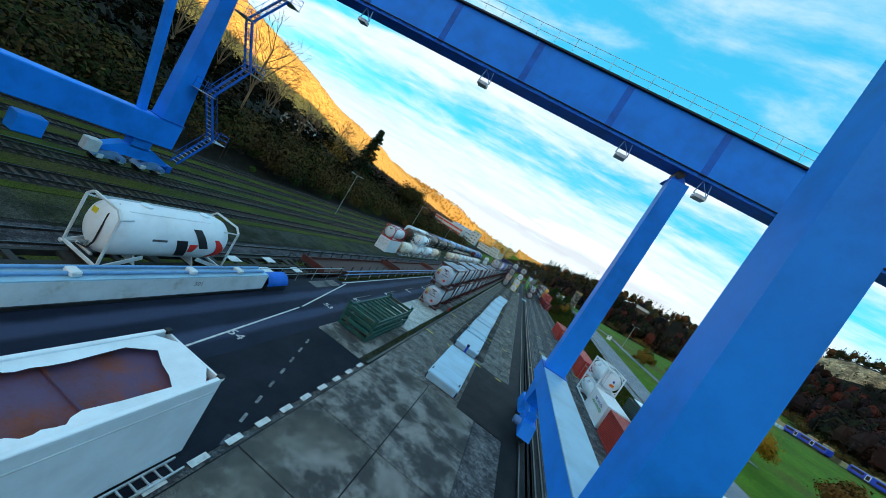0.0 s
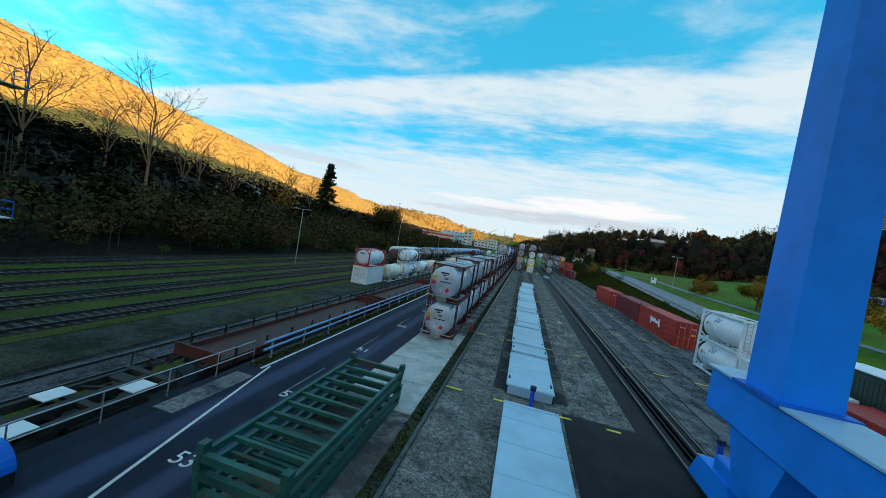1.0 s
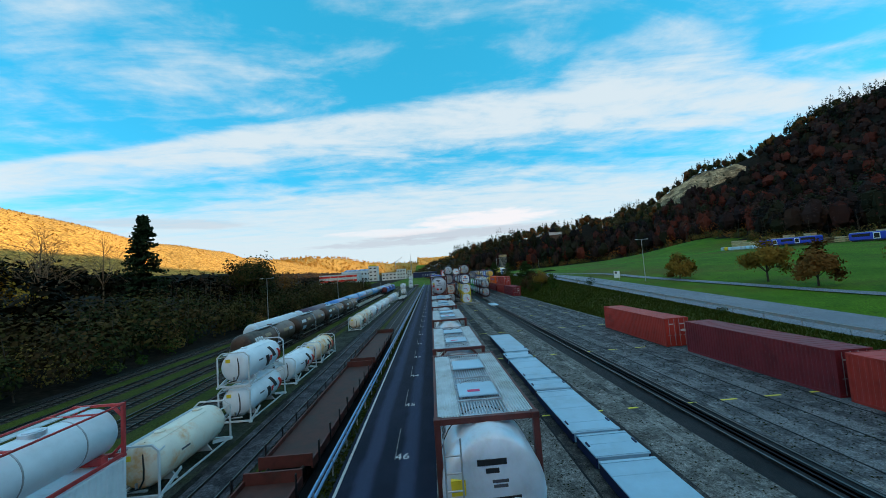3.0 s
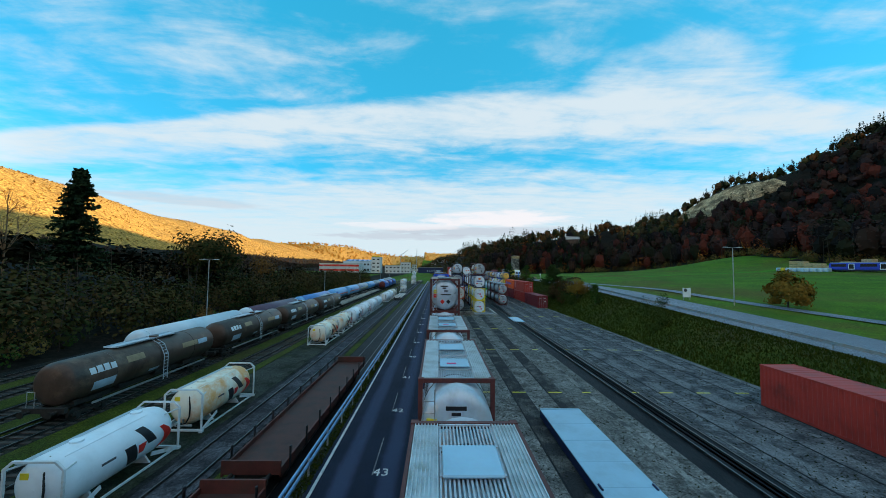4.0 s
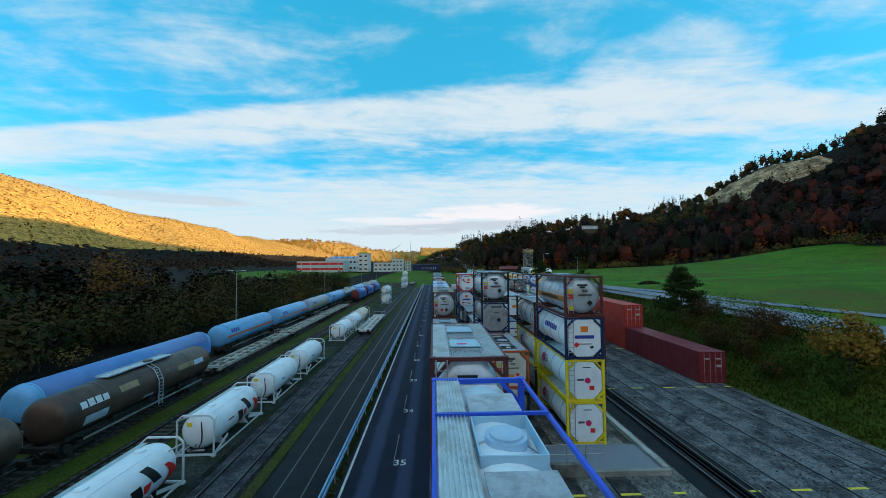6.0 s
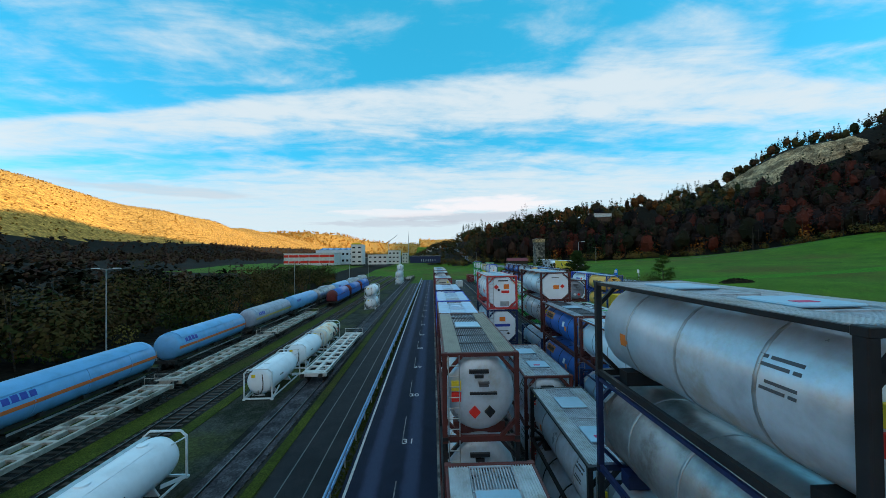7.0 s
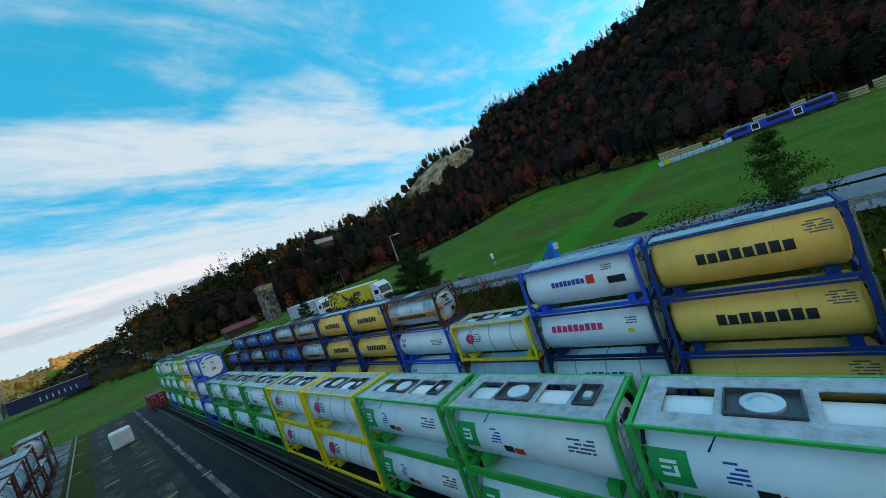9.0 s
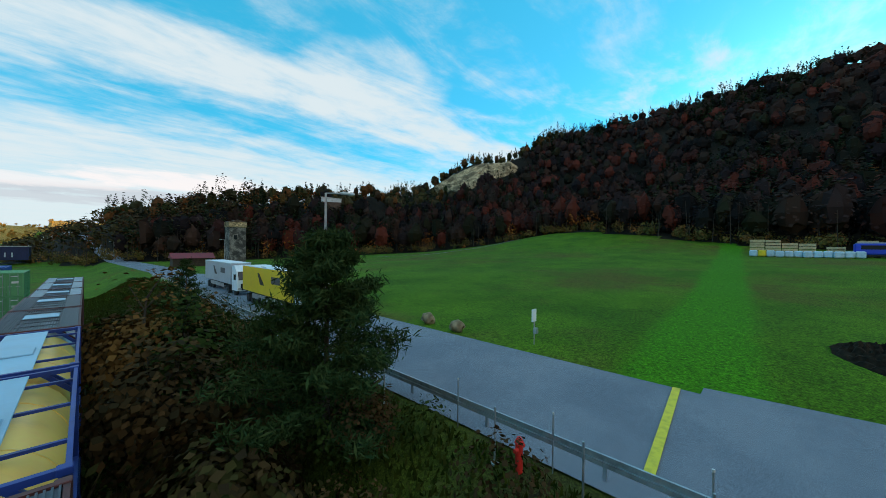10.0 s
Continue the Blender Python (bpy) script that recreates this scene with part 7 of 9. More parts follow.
def open_box():
    """A big white box whose roof sheet is torn open."""
    t = thing("open_top_container", pose(3.75, -9.7, 0.03), "white container with a torn roof showing brown tarpaulin", "shipping container")
    L, W, H = 8.1, 2.5, 2.6
    for s in (-1, 1):
        part("side_wall", Geo().box(s * (W / 2 - 0.03), 0, H / 2, 0.06, L - 0.1, H - 0.1), WHITE, t)
        part("end_wall", Geo().box(0, s * (L / 2 - 0.03), H / 2, W - 0.14, 0.06, H - 0.1), WHITE, t)
        part("top_rail", Geo().box(s * (W / 2 - 0.05), 0, H - 0.02, 0.14, L, 0.12, 0.02), WHITE, t)
        part("side_groove", Geo().box(s * (W / 2 + 0.004), 0, H - 0.42, 0.02, L - 0.2, 0.05), WHITE_W, t)
    g = Geo()
    # torn sheet: a ring of uneven width round the hole
    n = 40
    out, ins = [], []
    for i in range(n):
        a = 2 * math.pi * i / n
        c, s = math.cos(a), math.sin(a)
        k = 1 / max(abs(c) / (W / 2 - 0.1), abs(s) / (L / 2 - 0.1))
        out.append((c * k, s * k, H - 0.02))
        k2 = k * (0.74 + 0.07 * math.sin(5 * a) + 0.05 * math.sin(11 * a + 1))
        ins.append((c * k2, s * k2, H - 0.05 + 0.03 * math.sin(7 * a)))
    g.add(out + ins, [(i, (i + 1) % n, n + (i + 1) % n, n + i) for i in range(n)])
    part("torn_roof_sheet", g, WHITE, t, "torn white roof sheet")
    part("tarpaulin", Geo().box(0, 0, H - 0.28, W - 0.2, L - 0.2, 0.05), TARP, t, "faded brown and violet tarpaulin")
    for y in (-1.4, 1.1):
        part("roof_bow", Geo().box(0, y, H - 0.2, W - 0.2, 0.07, 0.05), TARP, t)
    for y in (L / 2 - 0.08, -L / 2 + 0.08):
        for x in (-W / 2 + 0.08, W / 2 - 0.08):
            part("corner_casting", Geo().box(x, y, H + 0.01, 0.18, 0.18, 0.14, 0.015), BLACK_F, t)
    lad = thing("ladder", pose(5.32, -8.2, 0.06), "aluminium ladder lying beside the white container", "ladder")
    for x in (-0.2, 0.2):
        part("stile", Geo().box(x, 0, 0.04, 0.05, 4.4, 0.07), ALU, lad)
    for y in np.arange(-2.0, 2.1, 0.3):
        part("rung", Geo().box(0, y, 0.05, 0.36, 0.04, 0.04), ALU, lad)


open_box()
for x, y in ((10.05, 18.5), (17.85, 17.9)):
    t = thing("bollard", pose(x, y, 0.0), "dark blue steel bollard on the gravel", "bollard", "bollards")
    part("post", Geo().box(0, 0, 0.55, 0.2, 0.2, 1.1, 0.03), BLUE_F, t)
    part("cap", Geo().box(0, 0, 1.05, 0.28, 0.24, 0.24, 0.03), NAVY_F, t)


hyd = thing("hydrant", pose(5.3, 30.2, 0.02), "small red hydrant post on the kerb by the stacks", "hydrant")
part("post", Geo().cyl((0, 0, 0), (0, 0, 0.62), 0.075, 12), SIGN_R, hyd)
part("cap", Geo().cyl((0, 0, 0.62), (0, 0, 0.74), 0.10, 12, 0.05), SIGN_R, hyd)
part("outlet", Geo().cyl((-0.14, 0, 0.48), (0.14, 0, 0.48), 0.045, 10), SIGN_R, hyd)


def loading_dock():
    t = thing("loading_dock", pose(10.6, 130.6, 0), "low concrete dock with a galvanised handrail under the yellow tanks", "loading dock", kind="structure")
    part("slab", Geo().box(0.0, -1.6, 0.10, 7.6, 2.6, 0.2), ROADM, t, "bluish grey dock slab")
    part("retaining_wall", Geo().box(-2.3, -3.0, 0.35, 3.4, 0.25, 0.7), CONC, t)
    part("edge_beam", Geo().box(3.75, 1.4, 0.17, 0.32, 8.6, 0.34), CONC_P, t, "pale concrete edge")
    part("edge_beam", Geo().box(1.7, -3.0, 0.15, 4.4, 0.24, 0.30), CONC_P, t)
    g = Geo()
    for x in np.arange(-3.6, 0.4, 1.0):
        g.cyl((x, -2.9, 0.2), (x, -2.9, 1.6), 0.025, 6)
    g.cyl((-3.6, -2.9, 1.6), (0.4, -2.9, 1.6), 0.025, 6).cyl((-3.6, -2.9, 1.1), (0.4, -2.9, 1.1), 0.025, 6)
    part("handrail", g, GALV, t)


loading_dock()
solid("cover_plate", Geo().box(16.9, 121.4, 0.13, 1.9, 5.4, 0.08, 0.02), COVER, "pale steel plate laid across the rail trough", "steel plate")
# a plain white pressure vessel on the ground and wrapped goods farther on
t = thing("pressure_vessel", pose(11.2, 187.4, 0.0, 0, 0, 4), "plain white pressure vessel with lifting lugs on the gravel", "pressure vessel")
pr = [(-4.3, 0.02), (-4.27, 0.5), (-4.1, 0.95), (-3.8, 1.18), (3.8, 1.18), (4.1, 0.95), (4.27, 0.5), (4.3, 0.02)]
part("shell", Geo().lathe(pr, 28, (0, 0, 1.45)), WHITE, t)
for y in (-2.6, 2.6):
    part("saddle", Geo().box(0, y, 0.25, 2.0, 0.3, 0.5), WHITE_W, t)
for y in (-3.7, 3.7):
    part("lifting_lug", Geo().prism([(-0.55, 2.3), (0.55, 2.3), (0.08, 3.15), (-0.08, 3.15)], 1, y - 0.08, y + 0.08), WHITE, t)
solid("wrapped_pallet", Geo().box(0, 0, 1.1, 2.2, 2.4, 2.1, 0.15), WHITE_W, "white wrapped block of goods on the asphalt", "wrapped goods", m=pose(10.6, 252.5, 0))

# ---------------------------------------------------------------- gantry crane
crane = thing("gantry_crane", pose(0, 0, 0), "bright blue steel gantry crane spanning the tracks and lane", "gantry crane")
XR, XL = 16.15, -24.6


def leg_shape(y0, y1, x, za, zb, wa, wb, da, db):
    """A box column that leans from y0 to y1 and tapers towards its top."""
    ring = lambda y, z, w, d: [(x - w / 2, y - d / 2, z), (x + w / 2, y - d / 2, z), (x + w / 2, y + d / 2, z), (x - w / 2, y + d / 2, z)]
    return Geo().add(ring(y0, za, wa, da) + ring(y1, zb, wb, db), [(3, 2, 1, 0), (4, 5, 6, 7), (0, 1, 5, 4), (1, 2, 6, 5), (2, 3, 7, 6), (3, 0, 4, 7)])


def skewed(g, y):
    """The girders run a little askew of the tracks: turned about the eastern leg."""
    k = radians(3.4)
    out = []
    for vx, vy, vz in g.v:
        dx, dy = vx - XR, vy - y
        out.append((XR + dx * math.cos(k) - dy * math.sin(k), y + dx * math.sin(k) + dy * math.cos(k), vz))
    g.v = out
    return g


for y, yb in ((13.2, 12.35), (-3.8, -3.9)):
    part("leg", leg_shape(yb, yb + 0.05, XR, 4.8, 20.4, *((1.4, 1.2, 1.4, 1.2) if y > 0 else (1.7, 1.5, 1.7, 1.5))), CRANE, crane)
    g = Geo()
    g.prism([(XR - 0.75, 20.4), (XR + 0.75, 20.4), (XR + 0.3, 21.1), (XR - 0.3, 21.1)], 1, y - 0.5, y + 0.5)
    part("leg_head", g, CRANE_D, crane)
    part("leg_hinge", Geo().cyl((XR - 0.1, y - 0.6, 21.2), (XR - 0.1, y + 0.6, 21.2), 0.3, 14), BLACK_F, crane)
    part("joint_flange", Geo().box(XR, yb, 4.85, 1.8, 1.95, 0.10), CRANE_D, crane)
    part("girder", skewed(Geo().box(2.0, y, 23.3, 62.0, 1.5, 3.5, 0.05), y), CRANE, crane)
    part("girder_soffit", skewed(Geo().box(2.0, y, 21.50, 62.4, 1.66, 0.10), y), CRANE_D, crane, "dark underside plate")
    part("girder_top", skewed(Geo().box(2.0, y, 25.10, 62.4, 1.9, 0.12), y), BLACK_F, crane)
    part("crane_way_rail", skewed(Geo().box(2.0, y + 0.3, 25.25, 62.0, 0.12, 0.14), y), RAILM, crane)
    for i, x in enumerate(np.arange(-26, 31, 7.2)):
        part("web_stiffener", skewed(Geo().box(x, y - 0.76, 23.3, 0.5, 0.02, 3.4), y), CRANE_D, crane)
    part("conduit", skewed(Geo().cyl((-28, y - 0.82, 21.75), (32, y - 0.82, 21.75), 0.05, 6), y), BLACK_F, crane)
    hr = Geo()
    for x in np.arange(-28, 33, 1.5):
        hr.cyl((x, y - 0.9, 25.15), (x, y - 0.9, 26.25), 0.02, 5)
    for z in (26.25, 25.7):
        hr.cyl((-28, y - 0.9, z), (32, y - 0.9, z), 0.02, 5)
    part("handrail", skewed(hr, y), WHITE_W, crane, "white walkway handrail")
    for x in (-22.6, -11.1, 0.4, 11.9, 17.75):
        hl = Geo().path([(x - 0.3, y - 0.7, 21.5), (x - 0.45, y - 0.7, 20.5), (x + 0.45, y - 0.7, 20.5), (x + 0.3, y - 0.7, 21.5)], 0.035, 5)
        hl.path([(x - 0.3, y - 0.7, 21.5), (x + 0.45, y - 0.7, 20.5)], 0.025, 5)
        o = part("lamp_bracket", skewed(hl, y), PIPE, crane)
        part("floodlight", skewed(Geo().box(x, y - 0.7, 20.32, 0.80, 0.6, 0.30, 0.05), y), GALV, o, "flat grey floodlight")
part("sill_beam", Geo().box(XR, 4.5, 4.1, 1.5, 20.6, 1.4, 0.08), CRANE, crane)
part("sill_plate", Geo().box(XR, 4.5, 4.83, 1.7, 20.7, 0.06), COVER, crane)
for y in (12.35, -3.6):
    part("leg_foot", Geo().prism([(y - 1.4, 4.0), (y + 1.4, 4.0), (y + 0.7, 2.0), (y - 0.7, 2.0)], 0, XR - 0.6, XR + 0.6), CRANE, crane)
    for dy in (-1.9, 1.9):
        part("bogie_beam", Geo().prism([(y + dy - 1.4, 0.6), (y + dy + 1.4, 0.6), (y + dy + 0.9, 1.5), (y + dy - 0.9, 1.5)], 0, XR - 0.45, XR + 0.45), CRANE, crane)
        for d2 in (-0.8, 0.8):
            part("wheel", Geo().cyl((XR - 0.2, y + dy + d2, 0.55), (XR + 0.2, y + dy + d2, 0.55), 0.40, 18), BLACK_F, crane)
    part("equaliser", Geo().box(XR, y, 1.7, 0.7, 4.2, 0.6, 0.06), CRANE, crane)
    part("motor", Geo().cyl((XR - 0.9, y - 2.0, 1.0), (XR - 0.4, y - 2.0, 1.0), 0.28, 12), PIPE, crane)
# west side: leaning leg, strut, sill, bogies, stair
YW = 11.0
part("west_leg", leg_shape(YW, 10.3, XL, 4.3, 21.5, 1.5, 1.0, 2.0, 1.1), CRANE, crane)
part("west_leg", leg_shape(-5.4, -6.2, XL, 4.3, 21.5, 1.5, 1.0, 2.0, 1.1), CRANE, crane)
part("leg_flange", Geo().box(XL, YW, 4.36, 1.75, 2.3, 0.08), CRANE_D, crane)
part("strut", Geo().beam((XL, 8.7, 4.3), (XL, 5.6, 21.4), 0.55, 0.55), CRANE, crane)
part("west_sill", Geo().box(XL, 2.2, 3.05, 1.6, 19.8, 2.5, 0.08), CRANE, crane)
WZ = WEST + 0.1
for y in (9.7, -5.2):
    part("bogie_beam", Geo().prism([(y - 2.9, WZ + 1.2), (y + 2.9, WZ + 1.2), (y + 2.7, WZ + 1.55), (y + 1.2, WZ + 2.3), (y - 1.2, WZ + 2.3), (y - 2.7, WZ + 1.55)], 0, XL - 0.5, XL + 0.5), CRANE, crane)
    part("leg_foot", Geo().box(XL, y, WZ + 2.65, 1.0, 1.6, 0.95), CRANE, crane)
    for d in (-1.7, 1.7):
        part("rocker", Geo().prism([(y + d - 1.25, WZ + 0.55), (y + d + 1.25, WZ + 0.55), (y + d + 1.05, WZ + 0.95), (y + d + 0.3, WZ + 1.3), (y + d - 0.3, WZ + 1.3), (y + d - 1.05, WZ + 0.95)], 0, XL - 0.62, XL + 0.62), PIPE, crane)
        part("motor", Geo().cyl((XL + 0.6, y + d + 0.5, WZ + 0.9), (XL + 1.25, y + d + 0.5, WZ + 0.9), 0.24, 12), PIPE, crane)
    for d in (-2.5, -0.9, 0.9, 2.5):
        part("wheel", Geo().cyl((XL - 0.2, y + d, WZ + 0.45), (XL + 0.2, y + d, WZ + 0.45), 0.45, 18), BLACK_F, crane)
        part("axle_box", Geo().box(XL, y + d, WZ + 0.6, 1.4, 0.5, 0.42, 0.06), WHITE_W, crane)
    part("buffer_box", Geo().box(XL, y + 3.3, WZ + 0.95, 0.9, 0.5, 0.7, 0.05), CRANE_D, crane)
    part("drive_box", Geo().box(XL + 0.9, y - 3.6, WZ + 1.5, 0.8, 1.0, 1.1, 0.08), WHITE_W, crane)
part("cabinet", Geo().box(XL + 0.3, 2.6, WZ + 1.5, 1.2, 1.6, 1.4, 0.06), CRANE, crane)
sx = XL + 1.1
for i, (z0, z1) in enumerate(((0.9, 4.3), (4.3, 8.3), (8.3, 12.3), (12.3, 16.3), (16.3, 20.3))):
    y0, y1 = (YW + 1.2, YW + 3.4) if i % 2 == 0 else (YW + 3.4, YW + 1.2)
    fl = Geo()
    for x in (sx, sx + 0.8):
        fl.beam((x, y0, z0), (x, y1, z1), 0.06, 0.22)
        fl.cyl((x, y0, z0 + 1.0), (x, y1, z1 + 1.0), 0.025, 5)
        for k in range(4):
            f = k / 3
            yy_, zz_ = y0 + (y1 - y0) * f, z0 + (z1 - z0) * f
            fl.cyl((x, yy_, zz_), (x, yy_, zz_ + 1.0), 0.02, 5)
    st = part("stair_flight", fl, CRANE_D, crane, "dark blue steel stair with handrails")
    for k in range(10):
        f = (k + 0.5) / 10
        part("tread", Geo().box(sx + 0.4, y0 + (y1 - y0) * f, z0 + (z1 - z0) * f, 0.75, 0.24, 0.04), GALV, st)
    lg = Geo().box(sx + 0.4, y1 + (0.6 if y1 > y0 else -0.6), z1, 1.5, 1.4, 0.06)
    part("landing", lg, GALV, crane)
    hr = Geo()
    yc = y1 + (0.6 if y1 > y0 else -0.6)
    for x, y in ((sx - 0.3, yc - 0.65), (sx + 1.1, yc - 0.65), (sx + 1.1, yc + 0.65), (sx - 0.3, yc + 0.65)):
        hr.cyl((x, y, z1), (x, y, z1 + 1.05), 0.025, 5)
    for z in (z1 + 0.55, z1 + 1.05):
        hr.path([(sx - 0.3, yc - 0.65, z), (sx + 1.1, yc - 0.65, z), (sx + 1.1, yc + 0.65, z), (sx - 0.3, yc + 0.65, z)], 0.022, 5)
    part("landing_rail", hr, CRANE_D, crane)
solid("crane_rail_west", Geo().box(XL, YM, WEST + 0.08, 0.12, YL, 0.16), RAILM, "dark western crane rail", "rail", kind="structure")


def street_lamp(x, y, h, heads=1, base=None, arm=(-1, 0)):
    z = float(land(x, y)) if base is None else base
    t = thing("street_lamp", pose(x, y, z), "slim grey lamp post with a flat head" if heads == 1 else "slim grey lamp post with two flat heads", "street lamp", "lamp posts")
    part("pole", Geo().cyl((0, 0, 0), (0, 0, h), 0.09, 8, 0.055), GALV, t)
    for s in ((1,) if heads == 1 else (1, -1)):
        part("arm", Geo().cyl((0, 0, h), (s * arm[0] * 1.0, s * arm[1] * 1.0, h + 0.08), 0.035, 6), GALV, t)
        part("lamp_head", Geo().box(s * arm[0] * 1.2, s * arm[1] * 1.2, h + 0.1, 0.75 if arm[0] else 0.3, 0.3 if arm[0] else 0.75, 0.1, 0.02), WHITE_W, t)


for x, y, h in ((-30.3, 54.6, 9.7), (-35.0, 116.0, 11.6), (-35.2, 175.7, 11.3), (-35.3, 229.2, 11.0), (-35.2, 290, 10.9), (-35.2, 335, 10.9)):
    street_lamp(x, y, h, 2, WEST)
street_lamp(52.0, 115.5, 9.6, 2)
street_lamp(37.4, 219.0, 13.7 - float(land(37.4, 219.0)), 1, None, (1, 0))
for x, y in ((60, 330), (38, 420), (95, 330), (30, 520)):
    street_lamp(x, y, 9.0, 1)

# ---------------------------------------------------------------- trees and woods
RNG = np.random.default_rng(7)


def leaf_mesh(name, cen, tone, size, mat, flat=0.0, rng=None, out=None, thin=1.0, loose=0.32, core=None):
    """One small four-cornered leaf clump at every centre."""
    rng = rng or RNG
    n = len(cen)
    a = rng.normal(size=(n, 3))
    a /= np.linalg.norm(a, axis=1)[:, None]
    b = rng.normal(size=(n, 3))
    b[:, 2] *= 1 - flat
    b -= a * (a * b).sum(1)[:, None]
    b /= np.linalg.norm(b, axis=1)[:, None] + 1e-9
    if out is not None:                     # leaves face outwards from the crown, roughly
        nn = out / (np.linalg.norm(out, axis=1)[:, None] + 1e-9) + rng.normal(size=(n, 3)) * loose
        nn /= np.linalg.norm(nn, axis=1)[:, None] + 1e-9
        a -= nn * (a * nn).sum(1)[:, None]
        a /= np.linalg.norm(a, axis=1)[:, None] + 1e-9
        b = np.cross(nn, a)
    s = (np.broadcast_to(size, (n,)) * rng.uniform(0.6, 1.35, n))[:, None]
    a, b = a * s * 0.5, b * s * 0.5 * thin * rng.uniform(0.55, 1.0, (n, 1))
    j = rng.uniform(0.55, 1.1, (4, n, 1))
    v = np.stack([cen - a * j[0], cen + b * j[1], cen + a * j[2], cen - b * j[3]], 1).reshape(-1, 3)
    if core is not None:                    # the dense twiggy inside of the crowns
        v, tone = np.concatenate([v, core[0].reshape(-1, 3)]), np.concatenate([tone, core[1]])
        n += len(core[0])
    me = bpy.data.meshes.new(name)
    me.vertices.add(len(v))
    me.vertices.foreach_set("co", v.ravel())
    me.loops.add(4 * n)
    me.loops.foreach_set("vertex_index", np.arange(4 * n))
    me.polygons.add(n)
    me.polygons.foreach_set("loop_start", np.arange(n) * 4)
    me.update(calc_edges=True)
    at = me.attributes.new("tree", "FLOAT", "FACE")
    at.data.foreach_set("value", np.asarray(tone, np.float32))
    me.materials.append(mat)
    me.validate()
    return me


def in_ball(n, rng, shell=0.45):
    d = rng.normal(size=(n, 3))
    d /= np.linalg.norm(d, axis=1)[:, None]
    return d * (shell + (1 - shell) * rng.random((n, 1)) ** 0.6)


def woods(name, xy, hlo, hhi, k, size, mat, label, form="broad", seed=1, sink=0.0, wide=0.30, patchy=0.0, thin=1.0, shell=0.45, loose=0.32, core=False):
    """Many trees in one mesh; each is a crown of k clumps, uneven and gappy."""
    rng = np.random.default_rng(seed)
    n = len(xy)
    z = land(xy[:, 0], xy[:, 1]) - sink
    h = rng.uniform(hlo, hhi, n)
    t = np.repeat(np.clip(0.5 + 0.25 * (np.sin(xy[:, 0] / 23 + seed) + np.sin(xy[:, 1] / 31 + 0.5 * seed)) * patchy + (rng.random(n) - 0.5) * (1.0 - 0.45 * patchy), 0, 1), k)
    if form == "broad":
        p = in_ball(n * k, rng, shell).reshape(n, k, 3)
        r = h * wide * rng.uniform(0.8, 1.3, n)
        p[:, :, 0] *= r[:, None]
        p[:, :, 1] *= r[:, None]
        p[:, :, 2] = p[:, :, 2] * (h * 0.40)[:, None] + (h * 0.60)[:, None]
    else:
        u = rng.random((n, k)) ** 0.7
        a = rng.random((n, k)) * 2 * math.pi
        rr = (1 - u) * (h * 0.17)[:, None] * rng.uniform(0.55, 1.25, (n, k)) + 0.1
        p = np.stack([np.cos(a) * rr, np.sin(a) * rr, u * 0.92 * h[:, None] + 0.08 * h[:, None]], -1)
    mid = np.array([0, 0, 0.5]) * h[:, None] if form == "broad" else np.array([0, 0, 0.35]) * h[:, None]
    out = (p - mid[:, None, :]).reshape(-1, 3)
    out[:, 2] += 0.12 * np.repeat(h, k)
    p[:, :, 0] += xy[:, 0][:, None]
    p[:, :, 1] += xy[:, 1][:, None]
    p[:, :, 2] += z[:, None]
    inside = None
    if core:
        S, R = 7, 5
        lon, lat = np.arange(S) * 2 * math.pi / S, np.linspace(-math.pi / 2, math.pi / 2, R)
        q = rng.uniform(0.42, 0.88, (n, R, S))
        w = np.stack([np.cos(lat)[:, None] * np.cos(lon), np.cos(lat)[:, None] * np.sin(lon), np.sin(lat)[:, None] + 0 * lon], -1)[None] * q[..., None]
        w = w * np.stack([r, r, h * 0.40], -1)[:, None, None, :] + np.stack([xy[:, 0], xy[:, 1], z + h * 0.60], -1)[:, None, None, :]
        w2 = np.roll(w, -1, 2)
        inside = np.stack([w[:, :-1], w2[:, :-1], w2[:, 1:], w[:, 1:]], 3).reshape(-1, 4, 3)
        inside = (inside, np.repeat(t[::k], S * (R - 1)))
    ob = new(name, leaf_mesh(name, p.reshape(-1, 3), t, size, mat, 0.2, rng, out, thin, loose, inside))
    return tagged(ob, label, "woods", kind="stuff")


def trunks(name, xy, hlo, hhi, label, seed, r=0.22):
    rng = np.random.default_rng(seed)
    g = Geo()
    for x, y in xy:
        z = float(land(x, y))
        h = rng.uniform(hlo, hhi)
        g.cyl((x, y, z - 0.3), (x + rng.normal() * 0.5, y + rng.normal() * 0.5, z + h), r, 4, r * 0.3, False)
    return solid(name, g, BARK, label, "woods", kind="stuff")


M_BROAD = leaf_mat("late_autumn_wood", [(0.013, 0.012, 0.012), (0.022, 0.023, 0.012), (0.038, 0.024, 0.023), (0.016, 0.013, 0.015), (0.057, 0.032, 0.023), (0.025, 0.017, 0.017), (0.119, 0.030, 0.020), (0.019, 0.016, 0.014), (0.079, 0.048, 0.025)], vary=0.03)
# Mixed autumn tones, lightened too for the evening light on the northern woods.
M_NORTH = leaf_mat("mixed_autumn_wood", [(0.022, 0.030, 0.014), (0.06, 0.04, 0.024), (0.035, 0.045, 0.016), (0.15, 0.06, 0.02), (0.03, 0.028, 0.022), (0.09, 0.07, 0.026), (0.05, 0.05, 0.02), (0.19, 0.085, 0.022)], vary=0.05)
